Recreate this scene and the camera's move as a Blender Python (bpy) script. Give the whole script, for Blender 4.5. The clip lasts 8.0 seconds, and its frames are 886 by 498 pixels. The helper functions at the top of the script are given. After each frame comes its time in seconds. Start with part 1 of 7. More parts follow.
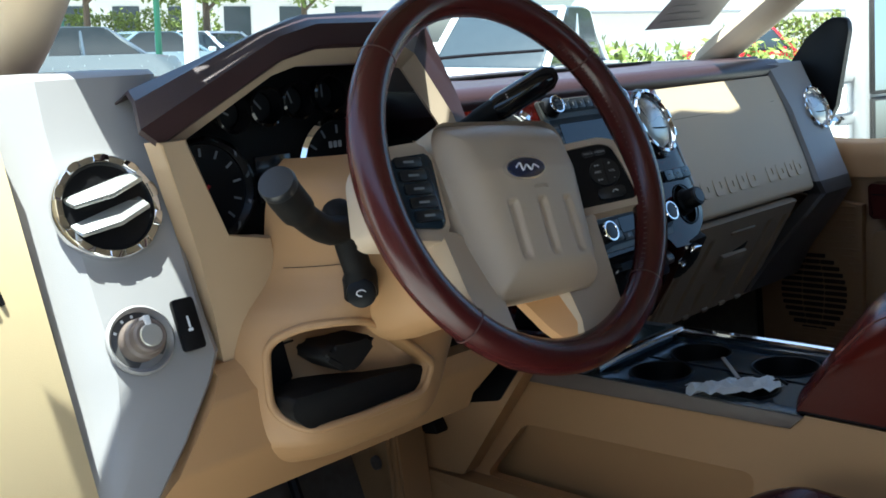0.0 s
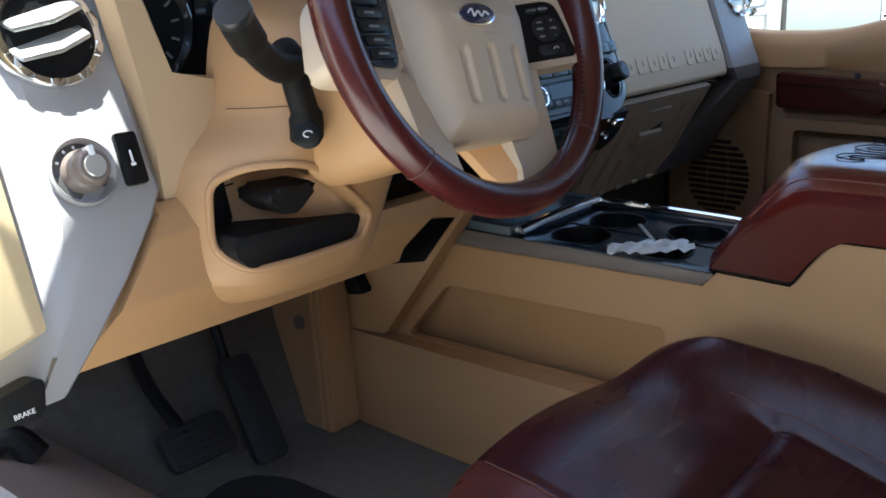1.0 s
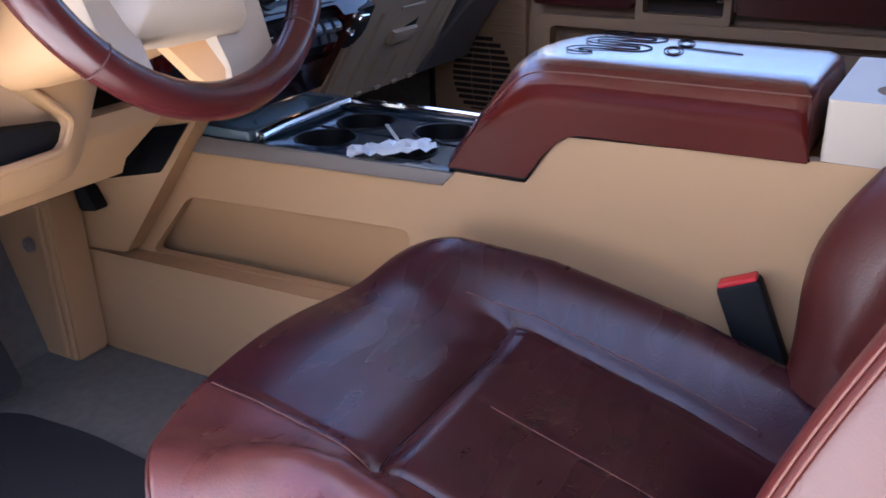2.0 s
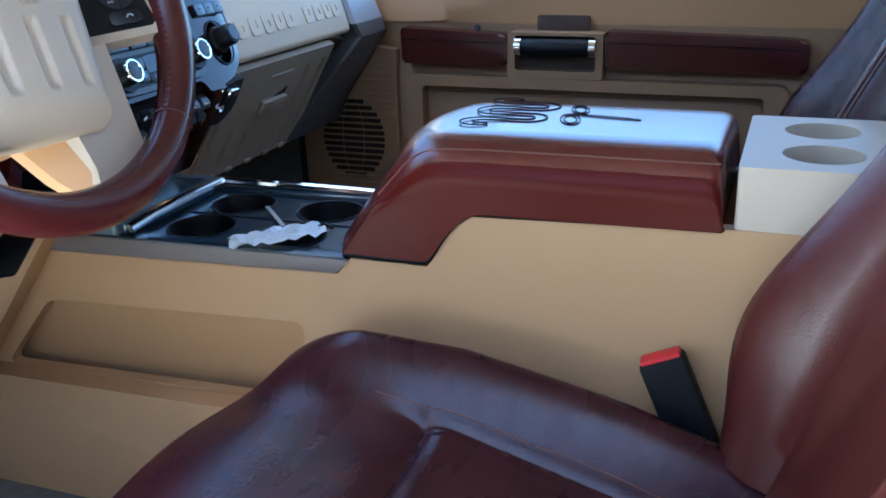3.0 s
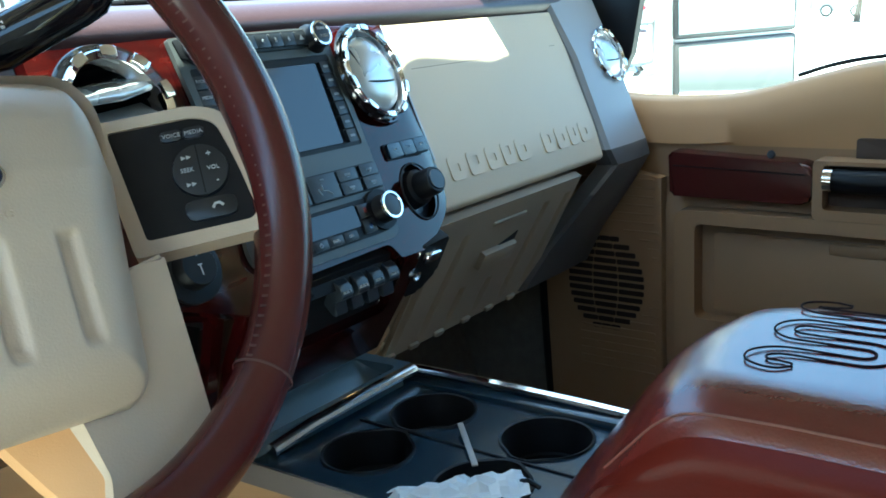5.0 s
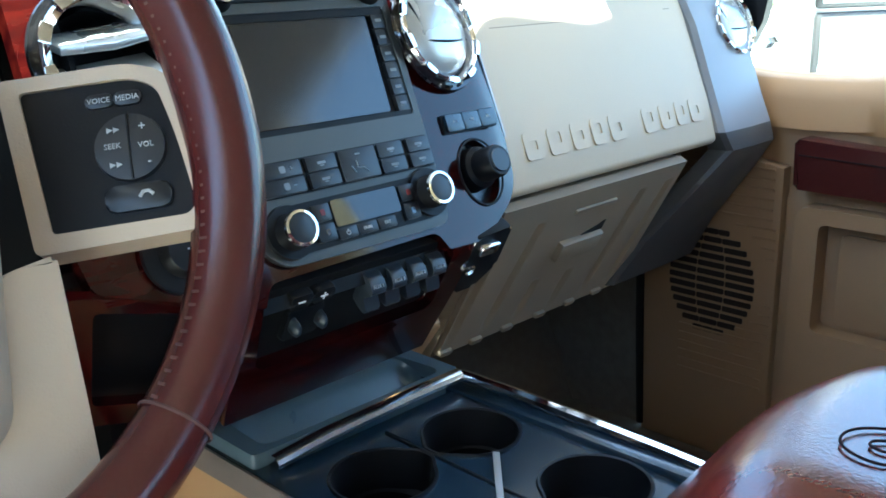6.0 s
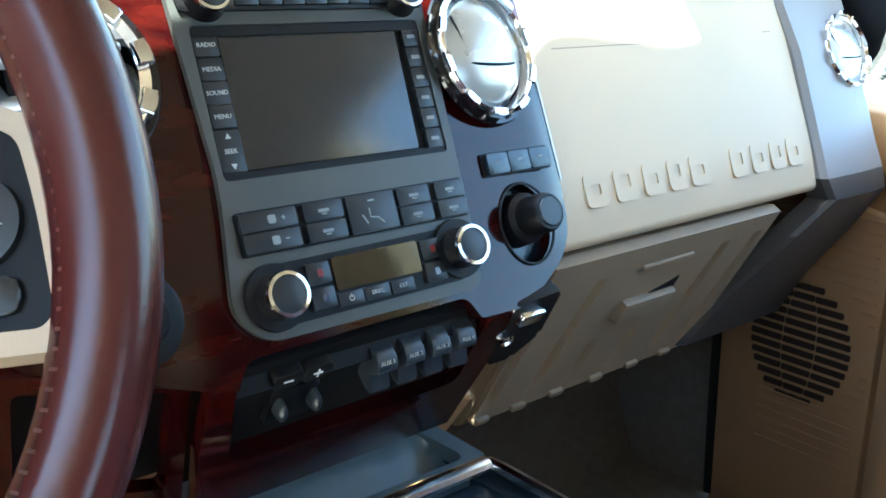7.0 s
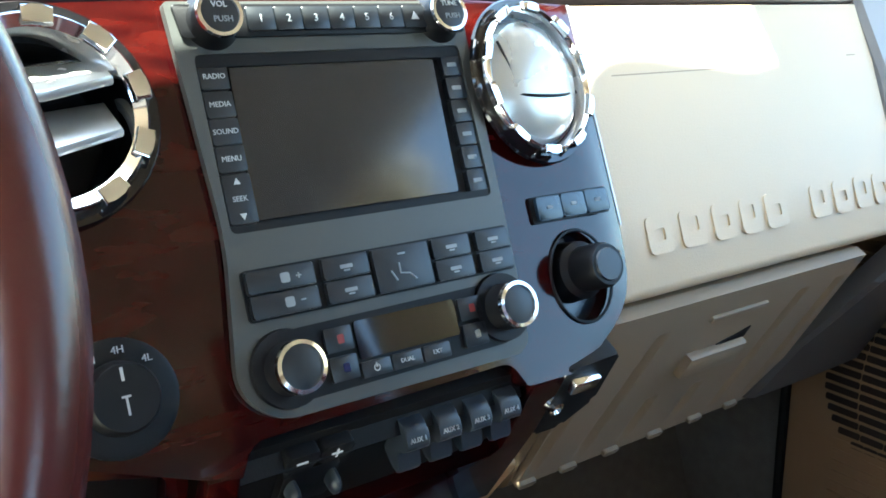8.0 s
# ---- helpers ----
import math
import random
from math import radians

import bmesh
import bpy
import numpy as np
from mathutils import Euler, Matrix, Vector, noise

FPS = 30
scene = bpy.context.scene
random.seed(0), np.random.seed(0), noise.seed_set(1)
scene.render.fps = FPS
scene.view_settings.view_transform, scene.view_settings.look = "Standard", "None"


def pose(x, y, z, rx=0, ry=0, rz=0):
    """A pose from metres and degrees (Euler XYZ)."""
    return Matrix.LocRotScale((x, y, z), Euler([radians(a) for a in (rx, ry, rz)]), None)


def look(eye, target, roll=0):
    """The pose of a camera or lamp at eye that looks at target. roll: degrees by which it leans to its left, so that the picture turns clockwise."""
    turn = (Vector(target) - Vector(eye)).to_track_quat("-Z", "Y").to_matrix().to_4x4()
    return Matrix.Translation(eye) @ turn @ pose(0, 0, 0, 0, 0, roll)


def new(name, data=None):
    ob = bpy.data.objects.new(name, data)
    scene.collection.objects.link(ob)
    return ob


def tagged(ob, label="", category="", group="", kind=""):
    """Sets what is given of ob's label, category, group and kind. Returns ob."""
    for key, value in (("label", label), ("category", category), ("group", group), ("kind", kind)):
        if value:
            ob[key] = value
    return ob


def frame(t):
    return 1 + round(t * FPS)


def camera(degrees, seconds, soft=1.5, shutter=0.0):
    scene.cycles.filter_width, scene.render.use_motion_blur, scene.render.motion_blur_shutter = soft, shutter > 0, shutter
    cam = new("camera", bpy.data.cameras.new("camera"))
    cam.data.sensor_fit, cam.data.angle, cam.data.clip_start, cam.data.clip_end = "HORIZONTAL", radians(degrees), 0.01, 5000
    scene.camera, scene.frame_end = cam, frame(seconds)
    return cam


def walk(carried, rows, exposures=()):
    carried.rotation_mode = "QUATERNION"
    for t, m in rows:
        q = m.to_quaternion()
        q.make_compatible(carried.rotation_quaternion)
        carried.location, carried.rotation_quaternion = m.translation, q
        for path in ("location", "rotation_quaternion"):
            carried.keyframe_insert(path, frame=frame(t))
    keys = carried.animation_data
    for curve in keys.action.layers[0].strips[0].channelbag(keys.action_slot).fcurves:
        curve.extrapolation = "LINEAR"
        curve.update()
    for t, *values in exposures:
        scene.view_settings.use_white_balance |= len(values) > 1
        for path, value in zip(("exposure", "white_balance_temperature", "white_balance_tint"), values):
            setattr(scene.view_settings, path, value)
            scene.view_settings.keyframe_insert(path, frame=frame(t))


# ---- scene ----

# ---- camera ----
cam = camera(50.0, 8.0, soft=1.7)
PATH = [
    (0, (-1.097, -0.614, 0.811), (0.234, 0.838, 0.466), -5.1),
    (0.5, (-1.152, -0.612, 0.798), (0.207, 0.79, 0.362), -3.4),
    (1, (-1.156, -0.603, 0.768), (0.28, 0.669, 0.202), -1.8),
    (1.5, (-1.139, -0.602, 0.753), (0.419, 0.453, 0.075), -0.5),
    (2, (-1.065, -0.641, 0.748), (0.547, 0.267, -0.012), -0.5),
    (2.2, (-1.035, -0.664, 0.75), (0.589, 0.202, -0.031), -1.0),
    (3.3, (-0.968, -0.532, 0.769), (0.817, 0.098, 0.12), -1.6),
    (3.5, (-0.925, -0.523, 0.764), (0.843, 0.204, 0.175), -2.8),
    (4, (-0.829, -0.491, 0.774), (0.856, 0.461, 0.267), -4.7),
    (4.5, (-0.74, -0.458, 0.785), (0.882, 0.6, 0.285), -5.0),
    (4.7, (-0.697, -0.448, 0.786), (0.894, 0.658, 0.293), -4.5),
    (5.8, (-0.5, -0.401, 0.776), (0.888, 0.935, 0.241), -2.0),
    (6, (-0.479, -0.394, 0.776), (0.871, 0.97, 0.21), -1.4),
    (6.5, (-0.418, -0.355, 0.774), (0.877, 1.05, 0.185), -0.2),
    (7, (-0.347, -0.306, 0.78), (0.884, 1.167, 0.218), 0.7),
    (7.5, (-0.303, -0.282, 0.785), (0.85, 1.255, 0.229), 0.4),
    (8, (-0.286, -0.242, 0.785), (0.862, 1.303, 0.243), 0.7),
]
walk(cam, [(t, look(eye, target, roll)) for t, eye, target, roll in PATH],
     exposures=[(0, 2.0, 5500, -2), (0.5, 2.07, 5570, 1), (1.0, 2.6, 5650, 4), (2.2, 3.66, 5150, 18), (3.3, 3.52, 4800, -8), (4.7, 3.42, 5130, -18), (5.8, 3.98, 5220, -9), (6.5, 4.36, 5450, -8), (8.0, 4.42, 5780, -6)])

# ---- world and sun ----
def outside_frame():
    """The lot's own upright, as seen over the bonnet."""
    eye = Vector((-1.097, -0.614, 0.811))
    ahead = (Vector((0.234, 0.838, 0.466)) - eye).normalized()
    now = look(eye, eye + ahead, -5.1).to_3x3()
    flat = Vector((ahead.x, ahead.y, 0)).normalized()
    want = look((0, 0, 0), flat * math.cos(radians(12.4)) + Vector((0, 0, -math.sin(radians(12.4)))), 0.0).to_3x3()
    turn = (now @ want.inverted()).to_4x4()
    return Matrix.Translation(eye) @ turn @ Matrix.Translation((0, 0, -1.22)), flat


OUT, AHEAD = outside_frame()
SIDE = Vector((AHEAD.y, -AHEAD.x, 0))


SUN_EL, SUN_AZ = radians(78.4), radians(-104)          # azimuth from +y, clockwise seen from above
sun_way = Vector((math.sin(SUN_AZ) * math.cos(SUN_EL), math.cos(SUN_AZ) * math.cos(SUN_EL), math.sin(SUN_EL)))
world = bpy.data.worlds.new("sky")
scene.world = world
world.use_nodes = True
wn = world.node_tree
sky = wn.nodes.new("ShaderNodeTexSky")
sky.sky_type, sky.sun_disc = "NISHITA", False
sky.sun_elevation, sky.sun_rotation = SUN_EL, SUN_AZ
sky.air_density, sky.dust_density = 1.0, 2.5
wn.nodes["Background"].inputs["Strength"].default_value = 0.09
way, level = wn.nodes.new("ShaderNodeTexCoord"), wn.nodes.new("ShaderNodeMapping")
level.inputs["Rotation"].default_value = OUT.to_3x3().inverted().to_euler()
wn.links.new(way.outputs["Generated"], level.inputs["Vector"])
wn.links.new(level.outputs["Vector"], sky.inputs["Vector"])
wn.links.new(sky.outputs["Color"], wn.nodes["Background"].inputs["Color"])
sun = new("sun", bpy.data.lights.new("sun", "SUN"))
sun.data.energy, sun.data.angle, sun.data.color = 5.0, radians(0.5), (1.0, 0.92, 0.78)
sun.matrix_world = look(sun_way * 30, (0, 0, 0))
scene.view_settings.exposure = 0.0


# ---- materials ----
def mat(name, color, rough=0.5, metal=0.0, vary=0.12, scale=9.0, grain=0.0, grain_scale=900.0, coat=0.0, rough_vary=0.08,
        second=None, spec=0.5, random_value=0.0):
    """A surface with broad mottling, fine grain and a touch of uneven gloss."""
    m = bpy.data.materials.new(name)
    m.use_nodes = True
    t = m.node_tree
    b = t.nodes["Principled BSDF"]
    co = t.nodes.new("ShaderNodeTexCoord")
    big, fine = t.nodes.new("ShaderNodeTexNoise"), t.nodes.new("ShaderNodeTexNoise")
    for n, s in ((big, scale), (fine, grain_scale)):
        t.links.new(co.outputs["Object"], n.inputs["Vector"])
        n.inputs["Scale"].default_value, n.inputs["Detail"].default_value = s, 5.0
    mix = t.nodes.new("ShaderNodeMix")
    mix.data_type = "RGBA"
    dark = [c * (1 - vary) for c in color] if second is None else list(second)
    light = [min(1, c * (1 + vary)) for c in color] if second is None else list(color)
    mix.inputs["A"].default_value, mix.inputs["B"].default_value = (*dark, 1), (*light, 1)
    t.links.new(big.outputs["Fac"], mix.inputs["Factor"])
    out = mix.outputs["Result"]
    if random_value:
        info, hsv, rng = t.nodes.new("ShaderNodeObjectInfo"), t.nodes.new("ShaderNodeHueSaturation"), t.nodes.new("ShaderNodeMapRange")
        t.links.new(info.outputs["Random"], rng.inputs["Value"])
        rng.inputs["To Min"].default_value, rng.inputs["To Max"].default_value = 1 - random_value, 1 + random_value
        t.links.new(rng.outputs["Result"], hsv.inputs["Value"])
        t.links.new(out, hsv.inputs["Color"])
        out = hsv.outputs["Color"]
    t.links.new(out, b.inputs["Base Color"])
    rr = t.nodes.new("ShaderNodeMapRange")
    t.links.new(big.outputs["Fac"], rr.inputs["Value"])
    rr.inputs["To Min"].default_value, rr.inputs["To Max"].default_value = max(0.02, rough - rough_vary), min(1, rough + rough_vary)
    t.links.new(rr.outputs["Result"], b.inputs["Roughness"])
    b.inputs["Metallic"].default_value = metal
    b.inputs["Specular IOR Level"].default_value = spec
    b.inputs["Coat Weight"].default_value = coat
    b.inputs["Coat Roughness"].default_value = 0.06
    if grain:
        bump = t.nodes.new("ShaderNodeBump")
        bump.inputs["Strength"].default_value, bump.inputs["Distance"].default_value = grain, 0.0006
        t.links.new(fine.outputs["Fac"], bump.inputs["Height"])
        t.links.new(bump.outputs["Normal"], b.inputs["Normal"])
    return m


def leather(name, color, rough=0.38, crease=6.0, fold=0.0012, vary=0.35, pebble=0.0004):
    """Hide: pebbled cells, soft wrinkles and worn colour."""
    m = mat(name, color, rough, vary=vary, scale=crease, rough_vary=0.34 * vary)
    t = m.node_tree
    b = t.nodes["Principled BSDF"]
    co = [n for n in t.nodes if n.type == "TEX_COORD"][0]
    cells, folds = t.nodes.new("ShaderNodeTexVoronoi"), t.nodes.new("ShaderNodeTexNoise")
    cells.inputs["Scale"].default_value, folds.inputs["Scale"].default_value = 420.0, 38.0
    folds.inputs["Detail"].default_value, folds.inputs["Distortion"].default_value = 6.0, 0.6
    for n in (cells, folds):
        t.links.new(co.outputs["Object"], n.inputs["Vector"])
    one, two = t.nodes.new("ShaderNodeBump"), t.nodes.new("ShaderNodeBump")
    one.inputs["Strength"].default_value, one.inputs["Distance"].default_value = 0.25 if pebble < 0.0005 else 0.6, pebble
    two.inputs["Strength"].default_value, two.inputs["Distance"].default_value = 0.35, fold
    t.links.new(cells.outputs["Distance"], one.inputs["Height"])
    t.links.new(folds.outputs["Fac"], two.inputs["Height"])
    t.links.new(two.outputs["Normal"], one.inputs["Normal"])
    t.links.new(one.outputs["Normal"], b.inputs["Normal"])
    return m


def wood(name):
    m = mat(name, (0.20, 0.028, 0.010), 0.10, vary=0.3, coat=0.15, spec=0.25, rough_vary=0.03)
    t = m.node_tree
    b = t.nodes["Principled BSDF"]
    co = [n for n in t.nodes if n.type == "TEX_COORD"][0]
    mp, wave = t.nodes.new("ShaderNodeMapping"), t.nodes.new("ShaderNodeTexNoise")
    mp.inputs["Scale"].default_value = (14.0, 60.0, 60.0)
    wave.inputs["Scale"].default_value, wave.inputs["Detail"].default_value, wave.inputs["Distortion"].default_value = 1.2, 4.0, 0.5
    t.links.new(co.outputs["Object"], mp.inputs["Vector"])
    t.links.new(mp.outputs["Vector"], wave.inputs["Vector"])
    ramp = t.nodes.new("ShaderNodeValToRGB")
    ramp.color_ramp.elements[0].position, ramp.color_ramp.elements[0].color = 0.36, (0.009, 0.0006, 0.0009, 1)
    ramp.color_ramp.elements[1].position, ramp.color_ramp.elements[1].color = 0.80, (0.038, 0.0032, 0.0022, 1)
    t.links.new(wave.outputs["Fac"], ramp.inputs["Fac"])
    t.links.new(ramp.outputs["Color"], b.inputs["Base Color"])
    return m


def glass(name, tint=(1, 1, 1)):
    m = bpy.data.materials.new(name)
    m.use_nodes = True
    t = m.node_tree
    t.nodes.remove(t.nodes["Principled BSDF"])
    gl, tr, mx = t.nodes.new("ShaderNodeBsdfGlossy"), t.nodes.new("ShaderNodeBsdfTransparent"), t.nodes.new("ShaderNodeMixShader")
    lw, pw, ml = t.nodes.new("ShaderNodeLayerWeight"), t.nodes.new("ShaderNodeMath"), t.nodes.new("ShaderNodeMath")
    gl.inputs["Roughness"].default_value = 0.02
    tr.inputs["Color"].default_value = (*tint, 1)
    lw.inputs["Blend"].default_value = 0.5
    pw.operation, pw.inputs[1].default_value = "POWER", 5.0
    ml.operation, ml.inputs[1].default_value, ml.inputs[2].default_value = "MULTIPLY_ADD", 0.5, 0.04
    t.links.new(lw.outputs["Facing"], pw.inputs[0])
    t.links.new(pw.outputs["Value"], ml.inputs[0])
    t.links.new(ml.outputs["Value"], mx.inputs["Fac"])
    t.links.new(tr.outputs["BSDF"], mx.inputs[1])
    t.links.new(gl.outputs["BSDF"], mx.inputs[2])
    t.links.new(mx.outputs["Shader"], t.nodes["Material Output"].inputs["Surface"])
    return m


TAN = mat("tan_plastic", (0.45, 0.262, 0.118), 0.55, vary=0.05, scale=5, grain=0.35, grain_scale=700)
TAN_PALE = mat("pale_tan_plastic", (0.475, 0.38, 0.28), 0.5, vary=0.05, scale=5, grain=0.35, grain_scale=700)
CREAM = mat("cream_trim", (0.70, 0.57, 0.34), 0.6, vary=0.05, scale=5, grain=0.3)
MAROON_PAD = mat("maroon_dash_vinyl", (0.033, 0.017, 0.020), 0.38, vary=0.12, scale=6, grain=0.5, grain_scale=600)
def worn(m):
    """Rubbed hide: blotched colour and gloss, drawn-out gloss."""
    t = m.node_tree
    b = t.nodes["Principled BSDF"]
    co = [n for n in t.nodes if n.type == "TEX_COORD"][0]
    blot, crease, stretch = t.nodes.new("ShaderNodeTexNoise"), t.nodes.new("ShaderNodeTexNoise"), t.nodes.new("ShaderNodeMapping")
    blot.inputs["Scale"].default_value, blot.inputs["Detail"].default_value, blot.inputs["Roughness"].default_value = 22.0, 3.0, 0.5
    crease.inputs["Scale"].default_value, crease.inputs["Detail"].default_value, crease.inputs["Distortion"].default_value = 18.0, 1.0, 0.0
    stretch.inputs["Scale"].default_value, stretch.inputs["Rotation"].default_value = (0.45, 1.6, 1.0), (0, 0, radians(-25))
    t.links.new(co.outputs["Object"], blot.inputs["Vector"])
    t.links.new(co.outputs["Object"], stretch.inputs["Vector"])
    t.links.new(stretch.outputs["Vector"], crease.inputs["Vector"])
    hsv, val = t.nodes.new("ShaderNodeHueSaturation"), t.nodes.new("ShaderNodeMapRange")
    val.inputs["From Min"].default_value, val.inputs["From Max"].default_value = 0.3, 0.7
    val.inputs["To Min"].default_value, val.inputs["To Max"].default_value = 0.78, 1.28
    t.links.new(blot.outputs["Fac"], val.inputs["Value"])
    t.links.new(val.outputs["Result"], hsv.inputs["Value"])
    t.links.new(b.inputs["Base Color"].links[0].from_socket, hsv.inputs["Color"])
    t.links.new(hsv.outputs["Color"], b.inputs["Base Color"])
    gloss, spread = t.nodes.new("ShaderNodeMath"), t.nodes.new("ShaderNodeMapRange")
    spread.inputs["From Min"].default_value, spread.inputs["From Max"].default_value = 0.3, 0.7
    spread.inputs["To Min"].default_value, spread.inputs["To Max"].default_value = -0.05, 0.06
    t.links.new(crease.outputs["Fac"], spread.inputs["Value"])
    t.links.new(b.inputs["Roughness"].links[0].from_socket, gloss.inputs[0])
    t.links.new(spread.outputs["Result"], gloss.inputs[1])
    t.links.new(gloss.outputs["Value"], b.inputs["Roughness"])
    b.inputs["Specular IOR Level"].default_value = 0.33
    return m


MAROON_WORN = leather("worn_brown_leather", (0.066, 0.012, 0.009), 0.32)
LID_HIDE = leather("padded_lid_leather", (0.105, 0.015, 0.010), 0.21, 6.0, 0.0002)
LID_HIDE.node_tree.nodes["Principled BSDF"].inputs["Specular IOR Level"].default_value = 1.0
# same hide as the lid top, darkened and its sheen taken out
LID_SIDE = leather("shaded_lid_side_leather", (0.078, 0.0085, 0.0045), 0.36, 6.0, 0.0002)
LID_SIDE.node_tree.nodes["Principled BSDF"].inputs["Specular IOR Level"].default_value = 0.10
RIM_HIDE = leather("dark_wheel_leather", (0.056, 0.0095, 0.0090), 0.24, 9.0, 0.00012, 0.16, 0.00012)
MAROON_SEAT = worn(leather("oxblood_seat_leather", (0.036, 0.0078, 0.0100), 0.28, 4.0, 0.00020, 0.25, 0.00042))
# rubbed bolster hide, lightened too for daylight from the door
BOLSTER_HIDE = worn(leather("rubbed_lit_bolster_leather", (0.090, 0.0240, 0.0205), 0.31, 4.0, 0.00020, 0.25, 0.00042))
# side hide paled: the sunlight on it is put into the colour
SKIRT_HIDE = worn(leather("sunlit_side_leather", (0.33, 0.125, 0.088), 0.36, 4.0, 0.0003, 0.2, 0.0005))
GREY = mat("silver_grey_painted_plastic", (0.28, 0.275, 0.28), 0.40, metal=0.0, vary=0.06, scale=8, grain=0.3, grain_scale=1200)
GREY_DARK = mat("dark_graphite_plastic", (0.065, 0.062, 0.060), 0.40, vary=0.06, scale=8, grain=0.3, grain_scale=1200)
GREY_TRIM = mat("taupe_trim_plastic", (0.16, 0.13, 0.115), 0.42, vary=0.06, scale=6, grain=0.2)
NICKEL = mat("satin_grey_green_paint", (0.068, 0.071, 0.068), 0.40, metal=0.45, vary=0.04, scale=10, grain=0.15, grain_scale=1500)
BLACK = mat("black_plastic", (0.006, 0.006, 0.007), 0.45, spec=0.2, vary=0.2, scale=12, grain=0.15)
BLACK_SOFT = mat("matt_black_plastic", (0.008, 0.0078, 0.0078), 0.6, spec=0.18, vary=0.2, scale=12, grain=0.3)
BLACK_GLOSS = mat("gloss_black_plastic", (0.006, 0.006, 0.007), 0.06, vary=0.1, rough_vary=0.02)
BLUE_BLACK = mat("dark_slate_plastic", (0.011, 0.022, 0.035), 0.19, vary=0.15, scale=14, grain=0.1)
SLATE = mat("slate_blue_plastic", (0.024, 0.031, 0.040), 0.34, vary=0.1, scale=14, grain=0.1)
BUTTON = mat("charcoal_button", (0.008, 0.010, 0.013), 0.36, vary=0.08, random_value=0.12)
CHROME = mat("chrome", (0.82, 0.82, 0.83), 0.07, metal=1.0, vary=0.02, rough_vary=0.03)
BAR_CHROME = mat("scuffed_chrome_trim", (0.84, 0.85, 0.86), 0.20, metal=1.0, vary=0.02, rough_vary=0.05)
# tray slate lightened: sky light on the bin put into its colour
BIN_SLATE = mat("skylit_slate_plastic", (0.085, 0.125, 0.152), 0.30, vary=0.12, scale=14, grain=0.15)
SILVER = mat("satin_silver_plastic", (0.55, 0.56, 0.55), 0.28, metal=0.6, vary=0.04, rough_vary=0.05)
WOOD = wood("red_burl_wood_lacquer")
SCREEN = mat("screen_glass", (0.010, 0.012, 0.016), 0.13, vary=0.2, scale=30, rough_vary=0.07, spec=0.62)
PRINT = mat("white_print", (0.75, 0.76, 0.78), 0.6, vary=0.02)
PRINT_MID = mat("pale_grey_print", (0.42, 0.44, 0.46), 0.6, vary=0.02)
PRINT_DIM = mat("grey_print", (0.20, 0.22, 0.24), 0.6, vary=0.02)
RED = mat("red_button_plastic", (0.55, 0.012, 0.015), 0.4, vary=0.08)
DIM_RED = mat("dim_red_print", (0.16, 0.012, 0.012), 0.5, vary=0.08)
BLUE = mat("blue_enamel", (0.003, 0.011, 0.055), 0.15, vary=0.1, coat=0.6)
ORANGE = mat("tan_backside_plastic", (0.55, 0.30, 0.12), 0.5, vary=0.05, grain=0.2)
STITCH = mat("stitch_thread", (0.17, 0.065, 0.045), 0.8, vary=0.1)
RIM_THREAD = mat("dark_red_thread", (0.075, 0.028, 0.022), 0.8, vary=0.1)
BURN = mat("embossed_dark_leather", (0.017, 0.008, 0.009), 0.85, vary=0.2, spec=0.1)
CARPET = mat("taupe_carpet", (0.125, 0.110, 0.090), 0.95, vary=0.35, scale=60, grain=1.0, grain_scale=420)
GRILLE_CLOTH = mat("brown_speaker_cloth", (0.016, 0.010, 0.007), 0.85, vary=0.25, scale=60, grain=0.6)
MAT_BLACK = mat("black_carpet_mat", (0.014, 0.013, 0.014), 0.95, vary=0.4, scale=70, grain=1.0, grain_scale=420)
RUBBER = mat("black_rubber", (0.016, 0.016, 0.017), 0.75, vary=0.2, grain=0.4)
PAPER = mat("paper_wrapper", (0.55, 0.59, 0.63), 0.40, vary=0.08, scale=40)
# headliner cream darkened on unseen surfaces to cut bounce and reflections
CEILING = mat("darkened_roof_cloth", (0.17, 0.135, 0.095), 0.95, vary=0.05, scale=20, grain=0.6)
# TAN dimmed in colour to offset excess light on column and knee panel
COLUMN_TAN = mat("dimmed_tan_plastic", (0.37, 0.215, 0.098), 0.55, vary=0.05, scale=5, grain=0.35, grain_scale=700)
POST_TAN = mat("mid_tan_plastic", (0.42, 0.30, 0.18), 0.52, vary=0.05, scale=5, grain=0.35, grain_scale=700)
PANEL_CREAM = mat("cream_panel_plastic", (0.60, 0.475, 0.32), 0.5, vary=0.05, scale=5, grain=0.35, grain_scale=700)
# pale tan darkened: the glovebox's shade is put into its colour
GLOVE_TAN = mat("shaded_tan_plastic", (0.28, 0.215, 0.145), 0.5, vary=0.05, scale=5, grain=0.35, grain_scale=700)
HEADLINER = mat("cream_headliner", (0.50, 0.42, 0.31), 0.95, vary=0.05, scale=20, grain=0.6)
GLASS = glass("window_glass", (0.93, 0.96, 0.95))
MIRROR = mat("mirror_glass", (0.80, 0.82, 0.83), 0.02, metal=1.0, vary=0.01, rough_vary=0.01)
CONCRETE = mat("concrete", (0.45, 0.44, 0.41), 0.9, vary=0.15, scale=2, grain=0.8, grain_scale=120)
LEAF = mat("leaf_green", (0.15, 0.20, 0.028), 0.55, vary=0.45, scale=3)
BARK = mat("bark", (0.10, 0.075, 0.05), 0.9, vary=0.3, scale=20, grain=1.0, grain_scale=60)
CAR_SILVER = mat("silver_car_paint", (0.24, 0.28, 0.31), 0.25, metal=0.5, vary=0.03, coat=0.8)
